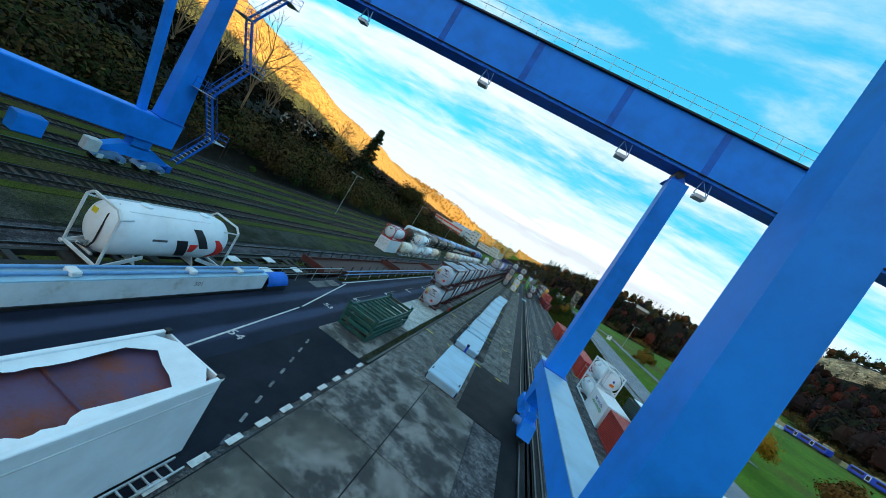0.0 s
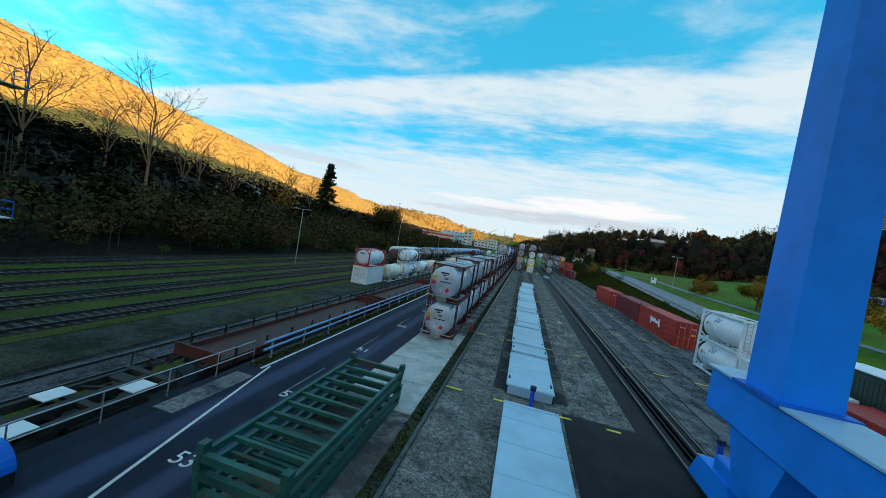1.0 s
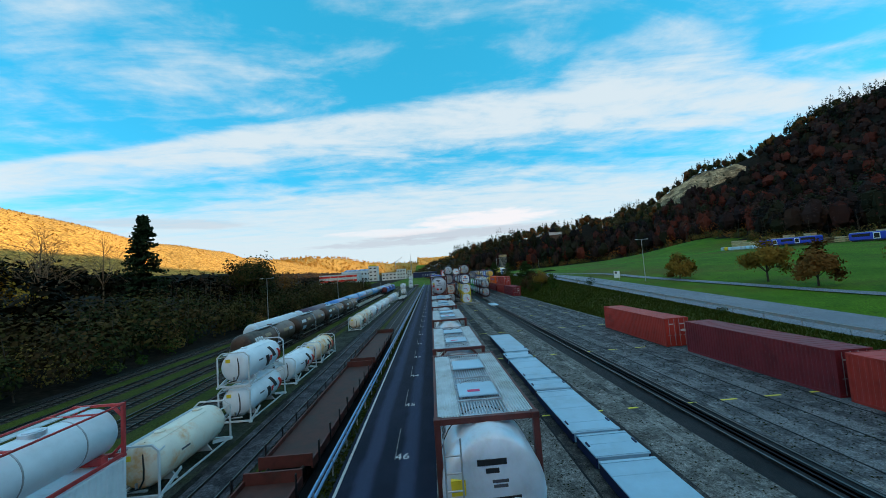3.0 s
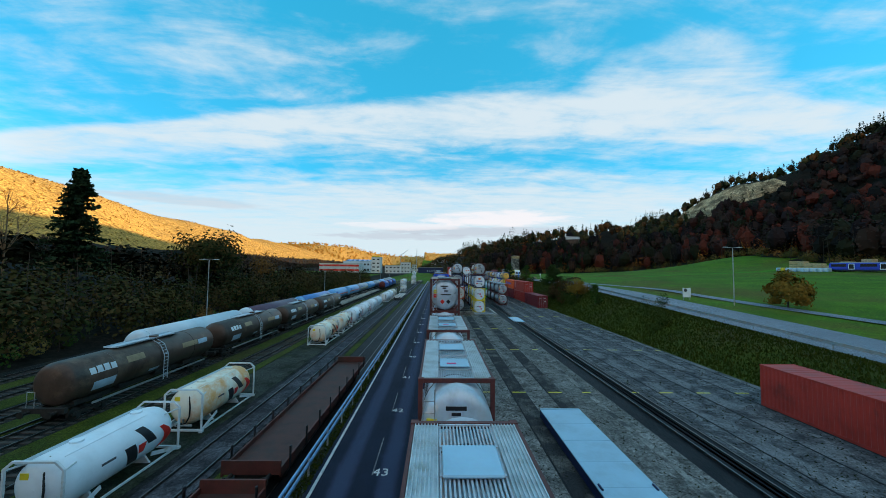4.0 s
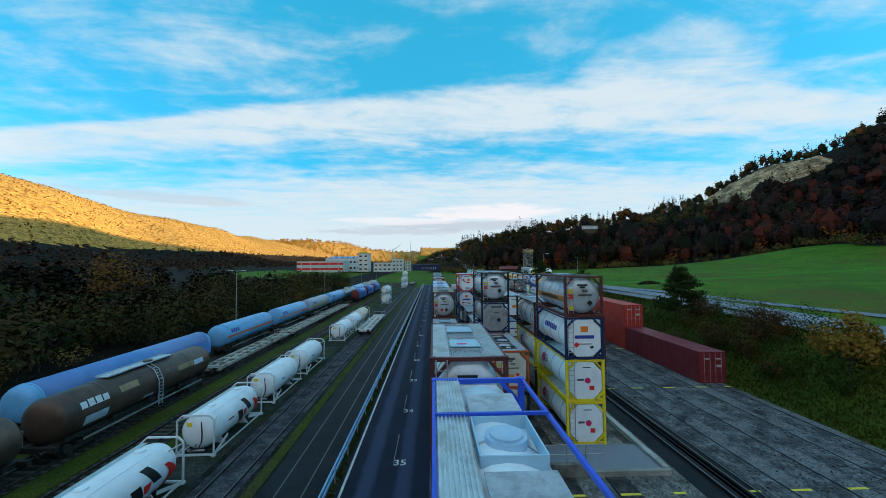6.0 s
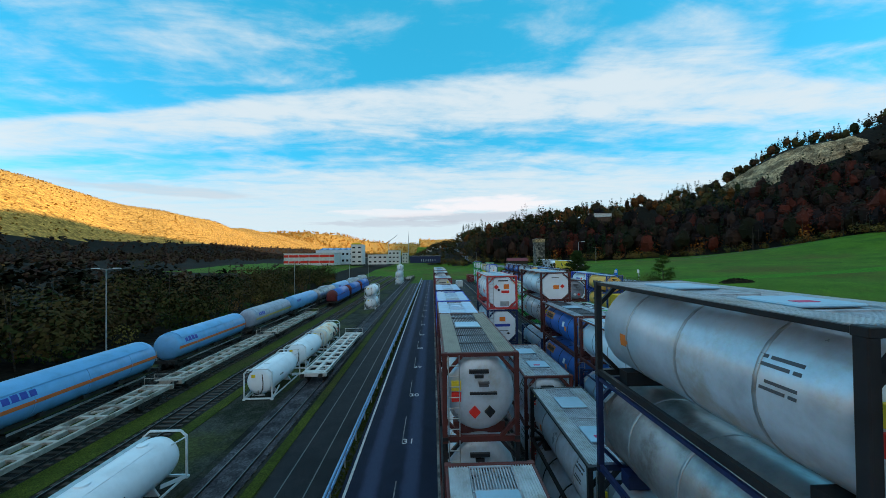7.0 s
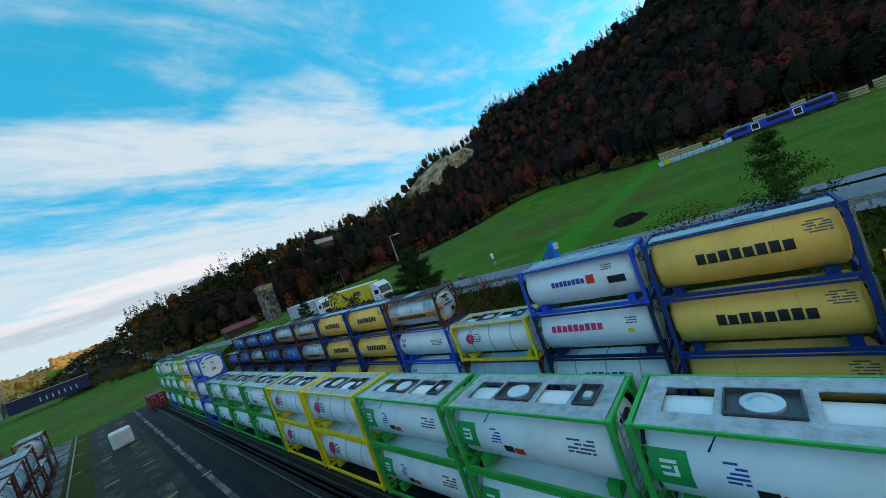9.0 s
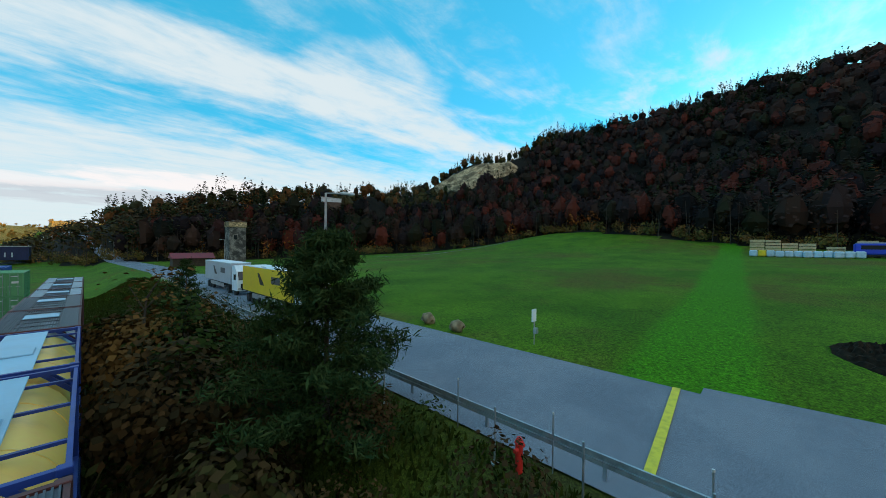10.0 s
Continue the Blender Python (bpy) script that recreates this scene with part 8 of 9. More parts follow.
M_EDGE = leaf_mat("olive_brown_bushes", [(0.09, 0.08, 0.026), (0.17, 0.13, 0.035), (0.06, 0.065, 0.02), (0.24, 0.16, 0.045), (0.11, 0.08, 0.035), (0.26, 0.12, 0.04), (0.10, 0.10, 0.03)], vary=0.06)
M_CONI = leaf_mat("dark_conifer_needles", [(0.014, 0.026, 0.014), (0.026, 0.043, 0.020), (0.041, 0.061, 0.026)])
M_RUST = leaf_mat("rust_foliage", [(0.22, 0.06, 0.016), (0.30, 0.11, 0.02), (0.16, 0.05, 0.02)])
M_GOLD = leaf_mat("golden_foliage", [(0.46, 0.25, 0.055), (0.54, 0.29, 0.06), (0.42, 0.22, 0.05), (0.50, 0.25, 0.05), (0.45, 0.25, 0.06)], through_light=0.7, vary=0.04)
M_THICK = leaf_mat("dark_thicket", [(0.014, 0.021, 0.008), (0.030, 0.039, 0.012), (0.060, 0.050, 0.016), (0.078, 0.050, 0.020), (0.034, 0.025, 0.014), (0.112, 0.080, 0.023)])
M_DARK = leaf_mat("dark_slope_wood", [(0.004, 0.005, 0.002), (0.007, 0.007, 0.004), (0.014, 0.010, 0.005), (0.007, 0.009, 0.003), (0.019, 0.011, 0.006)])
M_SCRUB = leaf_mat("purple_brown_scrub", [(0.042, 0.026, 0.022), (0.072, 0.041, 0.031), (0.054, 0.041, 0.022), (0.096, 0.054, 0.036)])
M_DRYD = leaf_mat("dark_dry_shrub", [(0.045, 0.026, 0.012), (0.09, 0.048, 0.018), (0.03, 0.024, 0.012), (0.13, 0.08, 0.03)])
M_GREEND = leaf_mat("dark_green_shrub", [(0.020, 0.036, 0.008), (0.036, 0.056, 0.012), (0.065, 0.070, 0.016)])
M_YELLOW = leaf_mat("yellow_autumn_leaves", [(0.28, 0.17, 0.02), (0.38, 0.21, 0.025), (0.22, 0.12, 0.02)])
M_GREEN = leaf_mat("green_leaves", [(0.03, 0.065, 0.014), (0.05, 0.095, 0.018), (0.07, 0.10, 0.025)])
M_PINE = leaf_mat("pine_needles", [(0.020, 0.040, 0.014), (0.036, 0.064, 0.020), (0.060, 0.086, 0.028)])
M_DRY = leaf_mat("dry_brown_shrub", [(0.11, 0.055, 0.018), (0.18, 0.09, 0.025), (0.07, 0.045, 0.016)])
M_YOLIVE = leaf_mat("olive_yellow_leaves", [(0.17, 0.11, 0.022), (0.24, 0.14, 0.026), (0.12, 0.09, 0.020), (0.28, 0.14, 0.030)])


def scatter(n, x0, x1, y0, y1, ok, seed):
    rng = np.random.default_rng(seed)
    out = []
    while len(out) < n:
        c = np.stack([rng.uniform(x0, x1, 4000), rng.uniform(y0, y1, 4000)], 1)
        m = ok(c[:, 0], c[:, 1])
        out += c[m].tolist()
    return np.array(out[:n])


def quarry_place(x, y):
    """Along the quarry face, behind its line, and how far down and up the bare rock reaches there."""
    s = (x - 316) * 0.629 - (y - 503) * 0.777
    n = (x - 316) * 0.777 + (y - 503) * 0.629
    return s, n, np.interp(s, [0, 20, 47, 61, 85, 105], [-4, -30, -58, -52, -36, -10]), np.interp(s, [0, 30, 60, 85, 105], [1, 9, 11, 8, -2])


def on_hill(x, y):
    d, c = foot_distance(x, y)
    s, n, lo, hi = quarry_place(x, y)
    rock = (s > -6) & (s < 108) & (n > lo - 15) & (n < hi + 2)
    return (d > 1.5) & (d < c / 0.42 * 0.86 + 45) & ~rock


def near_face(x, y):
    return on_hill(x, y) & (foot_distance(x, y)[0] < 140) & (y > 60) & (y < 430)


a = scatter(1050, 40, 540, 60, 430, near_face, 11)
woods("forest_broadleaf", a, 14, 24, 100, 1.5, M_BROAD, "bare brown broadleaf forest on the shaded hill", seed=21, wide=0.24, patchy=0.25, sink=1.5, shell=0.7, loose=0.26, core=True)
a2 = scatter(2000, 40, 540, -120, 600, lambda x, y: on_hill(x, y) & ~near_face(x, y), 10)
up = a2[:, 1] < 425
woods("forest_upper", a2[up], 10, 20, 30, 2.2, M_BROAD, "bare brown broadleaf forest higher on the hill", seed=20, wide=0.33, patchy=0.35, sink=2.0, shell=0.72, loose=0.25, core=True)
woods("forest_shoulder", a2[~up], 9, 17, 30, 2.0, M_NORTH, "mixed autumn trees on the hill's shoulder", seed=19, wide=0.30, patchy=0.2, sink=2.0, shell=0.7, loose=0.25, core=True)
b = scatter(1500, 40, 560, -260, 640, lambda x, y: on_hill(x, y) & (np.sin(x / 37) + np.sin(y / 29) > 0.2), 12)
woods("forest_conifer", b, 14, 22, 40, 1.7, M_CONI, "dark conifers among the hill forest", "conifer", seed=22)
cr = scatter(420, 40, 560, -100, 500, lambda x, y: on_hill(x, y) & (foot_distance(x, y)[0] > foot_distance(x, y)[1] / 0.42 * 0.66), 84)
woods("forest_crest", cr, 11, 17, 70, 1.5, M_CONI, "row of dark conifers along the crest", "conifer", seed=85, sink=0.5)
c = scatter(230, 60, 420, 60, 520, lambda x, y: on_hill(x, y) & (foot_distance(x, y)[0] < 120), 13)
woods("forest_rust", c, 7, 12, 40, 1.5, M_RUST, "scattered rust-red trees on the hill", seed=23)
e = scatter(420, -60, 210, -100, 560, lambda x, y: (foot_distance(x, y)[0] > -3) & (foot_distance(x, y)[0] < 12), 14)
woods("forest_edge", e, 3.0, 7.5, 90, 0.8, M_EDGE, "brushy edge of the hill forest", seed=24, sink=0.6, wide=0.42)
e2 = scatter(260, -60, 210, -100, 560, lambda x, y: (foot_distance(x, y)[0] > -1) & (foot_distance(x, y)[0] < 18), 15)
trunks("forest_trunks", e2, 8, 15, "pale and dark trunks along the forest edge", 31, 0.18)
n1 = scatter(900, -140, 120, 420, 1500, lambda x, y: (foot_distance(x, y)[0] > 2) & (foot_distance(x, y)[0] < 170), 16)
woods("forest_north", n1, 9, 16, 22, 2.8, M_NORTH, "dark woods along the northern ridge", seed=25)
hs = scatter(110, 118, 172, 382, 420, lambda x, y: foot_distance(x, y)[0] > 4, 80)
woods("forest_ridge", hs, 13, 19, 60, 1.4, M_CONI, "dark conifers below the ridge building", "conifer", seed=81)
br = scatter(70, 20, 110, 400, 470, lambda x, y: foot_distance(x, y)[0] > 5, 82)
woods("forest_birch", br, 17, 24, 60, 1.5, M_NORTH, "tall thin trees at the end of the ridge", seed=83, wide=0.17)
# western woods
w1 = scatter(1500, -330, -52, -160, 235, lambda x, y: np.ones(x.shape, bool), 17)
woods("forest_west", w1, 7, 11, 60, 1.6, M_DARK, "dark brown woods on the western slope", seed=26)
w2 = scatter(620, -61, -40.0, -80, 330, lambda x, y: (y < 235) | (x < -44) & (y < 300), 18)
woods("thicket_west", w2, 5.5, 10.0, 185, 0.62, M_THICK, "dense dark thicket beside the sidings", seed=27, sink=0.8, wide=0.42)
w4 = scatter(60, -49, -40.0, 0, 300, lambda x, y: np.ones(x.shape, bool), 28)
woods("thicket_shrubs", w4, 1.5, 3.2, 120, 0.32, M_GREEN, "greener shrubs at the foot of the thicket", seed=29, sink=0.3, wide=0.5)
w5 = scatter(90, -49, -40.5, 20, 300, lambda x, y: np.sin(y / 11.0) + np.sin(y / 4.7) > -0.4, 77)
woods("thicket_olive", w5, 2.4, 5.6, 210, 0.34, M_EDGE, "olive and brown bushes in front of the thicket", seed=78, sink=0.3, wide=0.46)
trunks("thicket_trunks", scatter(170, -59, -41, -40, 320, lambda x, y: np.ones(x.shape, bool), 19), 5, 11, "thin grey stems in the thicket", 32, 0.10)
# West of x -330 these brown crowns also carry the ridge foot's shade.
w3 = scatter(1500, -430, -60, 235, 950, lambda x, y: (x > -75) & (y < 330) | (y < 262) | (x < -165) | (y > 570) & (x < -120), 20)
woods("forest_west_low", w3, 5, 9, 28, 2.1, M_SCRUB, "brown scrub woods on the valley floor", seed=33)
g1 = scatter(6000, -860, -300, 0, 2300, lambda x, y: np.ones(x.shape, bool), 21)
# Below this height purple-brown leaves stand in for shade on the ridge.
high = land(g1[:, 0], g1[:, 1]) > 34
woods("forest_shade", g1[~high], 5, 9, 18, 3.3, M_SCRUB, "woods at the foot of the ridge, shade put into their purple-brown", seed=36)
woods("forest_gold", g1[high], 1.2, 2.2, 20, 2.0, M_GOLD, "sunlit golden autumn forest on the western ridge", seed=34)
g2 = scatter(900, -1100, 700, 1900, 3000, lambda x, y: np.ones(x.shape, bool), 22)
woods("forest_far", g2, 14, 22, 8, 12.0, M_GOLD, "far hazy autumn forest closing the valley", seed=35)


def limb(g, p, d, length, r, depth, rng, tips):
    q = p + d * length
    g.cyl(p, q, r, 6 if depth > 1 else 4, r * 0.62, False)
    if depth == 0:
        tips.append(q)
        return
    for i in range(3 if depth > 1 else 4):
        nd = (d + Vector(rng.normal(size=3)) * 0.55 + Vector((0, 0, 0.12))).normalized()
        limb(g, p + d * length * rng.uniform(0.55, 1.0), nd, length * rng.uniform(0.5, 0.78), r * 0.55, depth - 1, rng, tips)
    tips.append(q)


def tree(x, y, h, spread, mat, label, seed, leaves=900, size=0.4, z=None, bare=False, low=0.25):
    """A single tree: tapered trunk, forking limbs, a gappy crown."""
    rng = np.random.default_rng(seed)
    z = float(land(x, y)) - 0.1 if z is None else z
    t = thing("tree", pose(x, y, z), label, "tree", "single trees")
    g, tips = Geo(), []
    top = Vector((0, 0, h * low))
    kk = 0.55 if bare else 1.0
    g.cyl((0, 0, 0), top, h * 0.022 * kk, 8, h * 0.017 * kk, False)
    for i in range(5):
        a = 2 * math.pi * (i + rng.random() * 0.6) / 5
        k = spread / h
        d = Vector((math.cos(a) * k * 1.1, math.sin(a) * k * 1.1, 0.75 + 0.3 * rng.random())).normalized()
        limb(g, top * (0.8 + 0.2 * rng.random()), d, h * 0.30, h * 0.010 * kk, 4 if bare else 2, rng, tips)
    limb(g, top, Vector((0.03, 0, 1)), h * 0.36, h * 0.015 * kk, 4 if bare else 2, rng, tips)
    part("trunk", g, BARE if bare else BARK, t, "forked trunk and limbs")
    if not bare:
        tp = np.array([tuple(p) for p in tips])
        pick = tp[rng.integers(0, len(tp), leaves)]
        cen = pick + rng.normal(size=(leaves, 3)) * h * 0.055
        cen[:, 2] = np.clip(cen[:, 2], h * 0.12, h * 1.02)
        o = new("crown", leaf_mesh("crown", cen, np.full(leaves, rng.random()) * 0.3 + rng.random(leaves) * 0.6, size, mat, 0.2, rng, cen - np.array([0, 0, h * 0.45])))
        o.parent = t
    return t


def conifer(x, y, h, r, mat, label, seed, leaves=1500, size=0.5, z=None, droop=0.25, thin=1.0):
    """A conifer: straight trunk, whorls of boughs, tufts along them."""
    rng = np.random.default_rng(seed)
    z = float(land(x, y)) - 0.1 if z is None else z
    t = thing("conifer", pose(x, y, z), label, "conifer", "single trees")
    g = Geo().cyl((0, 0, 0), (0, 0, h), h * 0.02, 8, h * 0.003, False)
    cen = []
    lev = int(h * 1.5)
    per = max(4, leaves // (lev * 6))
    for i in range(lev):
        f = (i + 0.5) / lev
        zz = h * (0.08 + 0.9 * f)
        for k in range(6):
            a = rng.random() * 6.283
            L = r * (1 - f) ** 0.8 * rng.uniform(0.6, 1.12) + 0.15
            tip = Vector((math.cos(a) * L, math.sin(a) * L, zz - L * droop + 0.3 * L * rng.random()))
            g.cyl((0, 0, zz), tip, 0.035, 3, 0.01, False)
            for j in range(per):
                u = rng.uniform(0.2, 1.05)
                cen.append([tip.x * u + rng.normal() * 0.12 * r * 0.5, tip.y * u + rng.normal() * 0.12 * r * 0.5, zz + (tip.z - zz) * u + rng.normal() * 0.13])
    part("trunk", g, BARK, t, "straight trunk with boughs")
    cen = np.array(cen)
    o = new("crown", leaf_mesh("crown", cen, rng.random(len(cen)), size, mat, 0.3, rng, None, thin))
    o.parent = t
    return t


conifer(-81, 139.7, 32.0 - float(land(-81, 139.7)), 7.0, M_CONI, "tall dark sequoia standing above the western woods", 41, 9000, 0.95)
tree(-52, 142, 19.3, 10, M_THICK, "broad dark oak rising above the thicket", 42, 5000, 0.8)
tree(-54, 172, 15.6, 7, M_DRY, "brownish tree above the thicket", 43, 1300, 0.55)
tree(-50, 196, 12.6, 5, M_THICK, "dark tree above the thicket", 44, 1400, 0.55)
tree(-66, 54, 25, 9, M_DRY, "bare pale tree on the western slope", 45, bare=True, low=0.42)
tree(-74, 40, 24, 8, M_DRY, "bare tree on the western slope", 46, bare=True, low=0.42)
tree(-95, 22, 25, 8, M_DRY, "bare tree on the western slope", 47, bare=True, low=0.42)
for i, (x, y, h) in enumerate(((-72, 66, 17), (-69, 78, 15), (-76, 92, 17), (-70, 104, 14), (-80, 112, 17), (-84, 58, 18), (-88, 84, 18), (-78, 124, 15))):
    tree(x, y, h, 5.5, M_DRY, "slender bare tree among the western woods", 90 + i, bare=True, low=0.4)
tree(-62, 88, 14, 7, M_YELLOW, "yellowing tree in the western woods", 48, 700, 0.5)
conifer(35.0, 214.2, 11.75 - float(land(35.0, 214.2)), 3.7, M_PINE, "bushy young pine beside the road", 49, 42000, 0.38, droop=-0.15, thin=0.2)
conifer(34.8, 154.3, 10.6 - float(land(34.8, 154.3)), 3.6, M_PINE, "dark young pine on the bank", 50, 14000, 0.40, droop=-0.1, thin=0.5)
conifer(35.4, 185.2, 10.8 - float(land(35.4, 185.2)), 2.6, M_GREEN, "slender half-bare tree on the bank", 51, 7000, 0.26, droop=-0.2, thin=0.35)
conifer(36, 245, 5.5, 1.8, M_PINE, "small dark pine beside the road", 52, 7000, 0.34, droop=-0.1, thin=0.25)
conifer(33.5, 126, 4.2, 1.6, M_GREEN, "young shrub on the bank", 53, 1500, 0.3, droop=-0.2)
for x, y, h, s, m_, k in ((58.5, 113, 7.0, 9, M_YOLIVE, 54), (63, 97, 9, 6, M_YOLIVE, 55), (62, 88, 8, 5, M_DRY, 57), (66, 78, 10, 7, M_YOLIVE, 58), (60, 60, 9.5, 7, M_YELLOW, 59), (64, 46, 9, 6, M_DRY, 60)):
    tree(x, y, h * 0.92, s * 1.0, m_, "orange-brown autumn tree at the meadow's edge", k, 4600, 0.52, low=0.22)
bk = scatter(26, 30.6, 37.5, 20, 300, lambda x, y: np.sin(y / 9.0) + np.sin(y / 4.1 + x) > -0.2, 62)
woods("shrubs_bank", bk, 0.8, 2.2, 300, 0.18, M_GREEND, "dark shrubs on the grass bank", seed=63, sink=0.2, wide=0.55)
bt = scatter(30, 31.5, 37.0, 104, 186, lambda x, y: np.sin(y / 7.0) > -0.3, 86)
woods("shrubs_tall", bt, 1.8, 4.2, 420, 0.17, M_GREEND, "tall dark shrubs on the grass bank", seed=87, sink=0.2, wide=0.36)
tree(33.6, 135.0, 6.0, 4.4, M_YOLIVE, "olive-yellow leafy bush tree on the bank", 311, 2600, 0.30, low=0.1)
tree(34.6, 142.5, 5.0, 3.6, M_DRYD, "half-bare brown bush tree on the bank", 312, 700, 0.22, low=0.15)
bn = scatter(24, 31.0, 35.5, 137.5, 152, lambda x, y: np.ones(x.shape, bool), 88)
woods("shrubs_brown", bn, 2.2, 4.4, 330, 0.20, M_DRYD, "dark brown shrubs beside the red containers", seed=89, sink=0.2, wide=0.36)
bd = scatter(76, 30.0, 36.5, 186, 250, lambda x, y: np.ones(x.shape, bool), 64)
woods("shrubs_dry", bd, 1.6, 4.0, 520, 0.15, M_DRYD, "brown dry shrubs behind the stacks", seed=65, sink=0.2, wide=0.42)
bg = scatter(16, 30.2, 32.6, 204, 213, lambda x, y: np.ones(x.shape, bool), 68)
woods("shrubs_golden", bg, 2.0, 3.8, 420, 0.15, M_DRY, "golden-brown shrubs behind the stacks", seed=69, sink=0.2, wide=0.36)
be = scatter(150, 29.2, 37.2, 190, 262, lambda x, y: np.ones(x.shape, bool), 66)
woods("shrubs_green", be, 1.2, 3.0, 250, 0.17, M_GREEND, "tangled green shrubs on the bank", seed=67, sink=0.2, wide=0.5)


for x, y, h, s_, m_, k, lab in ((31.0, 226.5, 8.8, 5.0, M_DRY, 301, "golden-brown leafy tree behind the stacks"), (31.2, 219.0, 7.4, 4.6, M_DRYD, 302, "dark brown leafy tree behind the stacks"),
                                (32.6, 224.0, 6.6, 4.6, M_GREEND, 303, "dark green tree on the bank"), (31.6, 213.0, 6.0, 4.4, M_THICK, 304, "dense dark tree behind the stacks"), (30.6, 233.0, 7.0, 4.4, M_DRYD, 305, "brown leafy tree behind the stacks")):
    tree(x, y, h, s_, m_, lab, k, 2600, 0.34)


def grass_tufts(name, n, x0, x1, y0, y1, h, mat, label, seed):
    """Blades, three to a tuft."""
    rng = np.random.default_rng(seed)
    x, y = rng.uniform(x0, x1, n), rng.uniform(y0, y1, n)
    z = land(x, y)
    hh = rng.uniform(0.5, 1.3, n) * h
    a = rng.random(n) * 6.283
    w = 0.05 + 0.04 * rng.random(n)
    lx, ly = rng.normal(size=n) * hh * 0.3, rng.normal(size=n) * hh * 0.3
    p0 = np.stack([x - np.cos(a) * w, y - np.sin(a) * w, z], 1)
    p1 = np.stack([x + np.cos(a) * w, y + np.sin(a) * w, z], 1)
    p2 = np.stack([x + lx, y + ly, z + hh], 1)
    me = bpy.data.meshes.new(name)
    me.from_pydata(np.stack([p0, p1, p2], 1).reshape(-1, 3).tolist(), [], np.arange(3 * n).reshape(-1, 3).tolist())
    at = me.attributes.new("tree", "FLOAT", "FACE")
    at.data.foreach_set("value", rng.random(n).astype(np.float32))
    me.materials.append(mat)
    return tagged(new(name, me), label, "grass", kind="stuff")


M_BLADE = leaf_mat("grass_blades", [(0.024, 0.037, 0.005), (0.040, 0.054, 0.007), (0.054, 0.055, 0.012)])
grass_tufts("grass_bank", 90000, 28.7, 38.0, 20, 300, 0.26, M_BLADE, "rough grass on the bank", 71)
M_WEED = leaf_mat("low_weeds", [(0.016, 0.020, 0.008), (0.030, 0.036, 0.010), (0.050, 0.046, 0.018)])
grass_tufts("weeds_gravel_east", 16000, 18.0, 28.4, 24, 165, 0.07, M_WEED, "low dark weeds in the gravel", 74)
grass_tufts("weeds_gravel_mid", 12000, 5.9, 14.9, 20, 140, 0.06, M_WEED, "low dark weeds between the runners", 75)
grass_tufts("grass_verge", 22000, -3.3, -2.85, 15, 260, 0.10, M_BLADE, "moss and grass under the pipe rail", 72)
grass_tufts("grass_kerb", 5000, 5.1, 5.6, 6, 200, 0.12, M_BLADE, "weeds along the kerb rail", 73)

# ---------------------------------------------------------------- quarry face


def quarry():
    """Blasted rock in steps, lying on the hill's shoulder."""
    rng = np.random.default_rng(5)
    U, V = 90, 46
    vs = []
    for i in range(U):
        s = -2 + 108 * i / (U - 1)
        _, _, lo, hi = quarry_place(316 + 0.629 * s, 503 - 0.777 * s)
        for j in range(V):
            f = j / (V - 1)
            n = lo + (hi - lo) * f + 1.2 * math.sin(i * 0.33 + j) * math.sin(j * 0.7)
            x, y = 316 + 0.629 * s + 0.777 * n, 503 - 0.777 * s + 0.629 * n
            edge = min(1.0, 8 * f, 8 * (1 - f), 10 * i / U, 10 * (U - 1 - i) / U)
            step = (f * 4.5 + 0.06 * math.sin(i * 0.21)) % 1.0
            z = float(land(x, y)) + edge * (2.2 + 4.0 * (smooth(step * 2.2) - step) + 0.9 * rng.random() + 0.8 * math.sin(i * 0.6 + 2 * math.sin(j * 0.5))) - 1.5 * (1 - edge)
            vs.append((x, y, z))
    fs = [(i * V + j, (i + 1) * V + j, (i + 1) * V + j + 1, i * V + j + 1) for i in range(U - 1) for j in range(V - 1)]
    solid("cliff_quarry", Geo().add(vs, fs), ROCK, "bare pale quarry face high in the forest", "cliff", kind="structure")


quarry()

# ---------------------------------------------------------------- road furniture


def guard_rail():
    t = thing("guard_rail", pose(0, 0, 0), "grey steel guard rail along the country road", "guard rail", kind="structure")
    ys = np.arange(10, 300, 4.0)
    for a, b in zip(ys, ys[1:]):
        za, zb = float(land(38.8, a)) + 0.62, float(land(38.8, b)) + 0.62
        g = Geo()
        for dz in (-0.1, 0.1):
            g.beam((38.8, a, za + dz), (38.8, b, zb + dz), 0.06, 0.13)
        g.beam((38.84, a, za), (38.84, b, zb), 0.02, 0.3)
        part("rail_length", g, GALV, t)
        part("post", Geo().box(38.9, a, za - 0.35, 0.08, 0.10, 0.8), GALV, t)


guard_rail()
for y in (200.2, 203.6, 207.2, 210.8):
    st = thing("road_stake", pose(38.25, y, float(land(38.25, y)) - 0.05), "thin grey marker stake beside the guard rail", "stake", "road stakes")
    part("rod", Geo().cyl((0, 0, 0), (0, 0, 1.75), 0.022, 6), GALV, st)
    part("cap", Geo().cyl((0, 0, 1.72), (0, 0, 1.78), 0.032, 6), WHITE_W, st)
for y in (203.5, 206.0, 208.6, 214.0):
    z = float(land(37.4, y))
    t = thing("marker_pole", pose(37.4, y, z), "thin grey marker pole beside the road", "pole", "marker poles")
    part("pole", Geo().cyl((0, 0, 0), (0, 0, 1.7), 0.03, 6), GALV, t)
    part("foot_plate", Geo().box(0, 0, 0.03, 0.2, 0.2, 0.06), GALV, t)
z = float(land(37.6, 207.9))
t = thing("hydrant", pose(37.6, 207.9, z), "red fire hydrant beside the guard rail", "hydrant")
part("barrel", Geo().cyl((0, 0, 0), (0, 0, 0.85), 0.11, 12), SIGN_R, t)
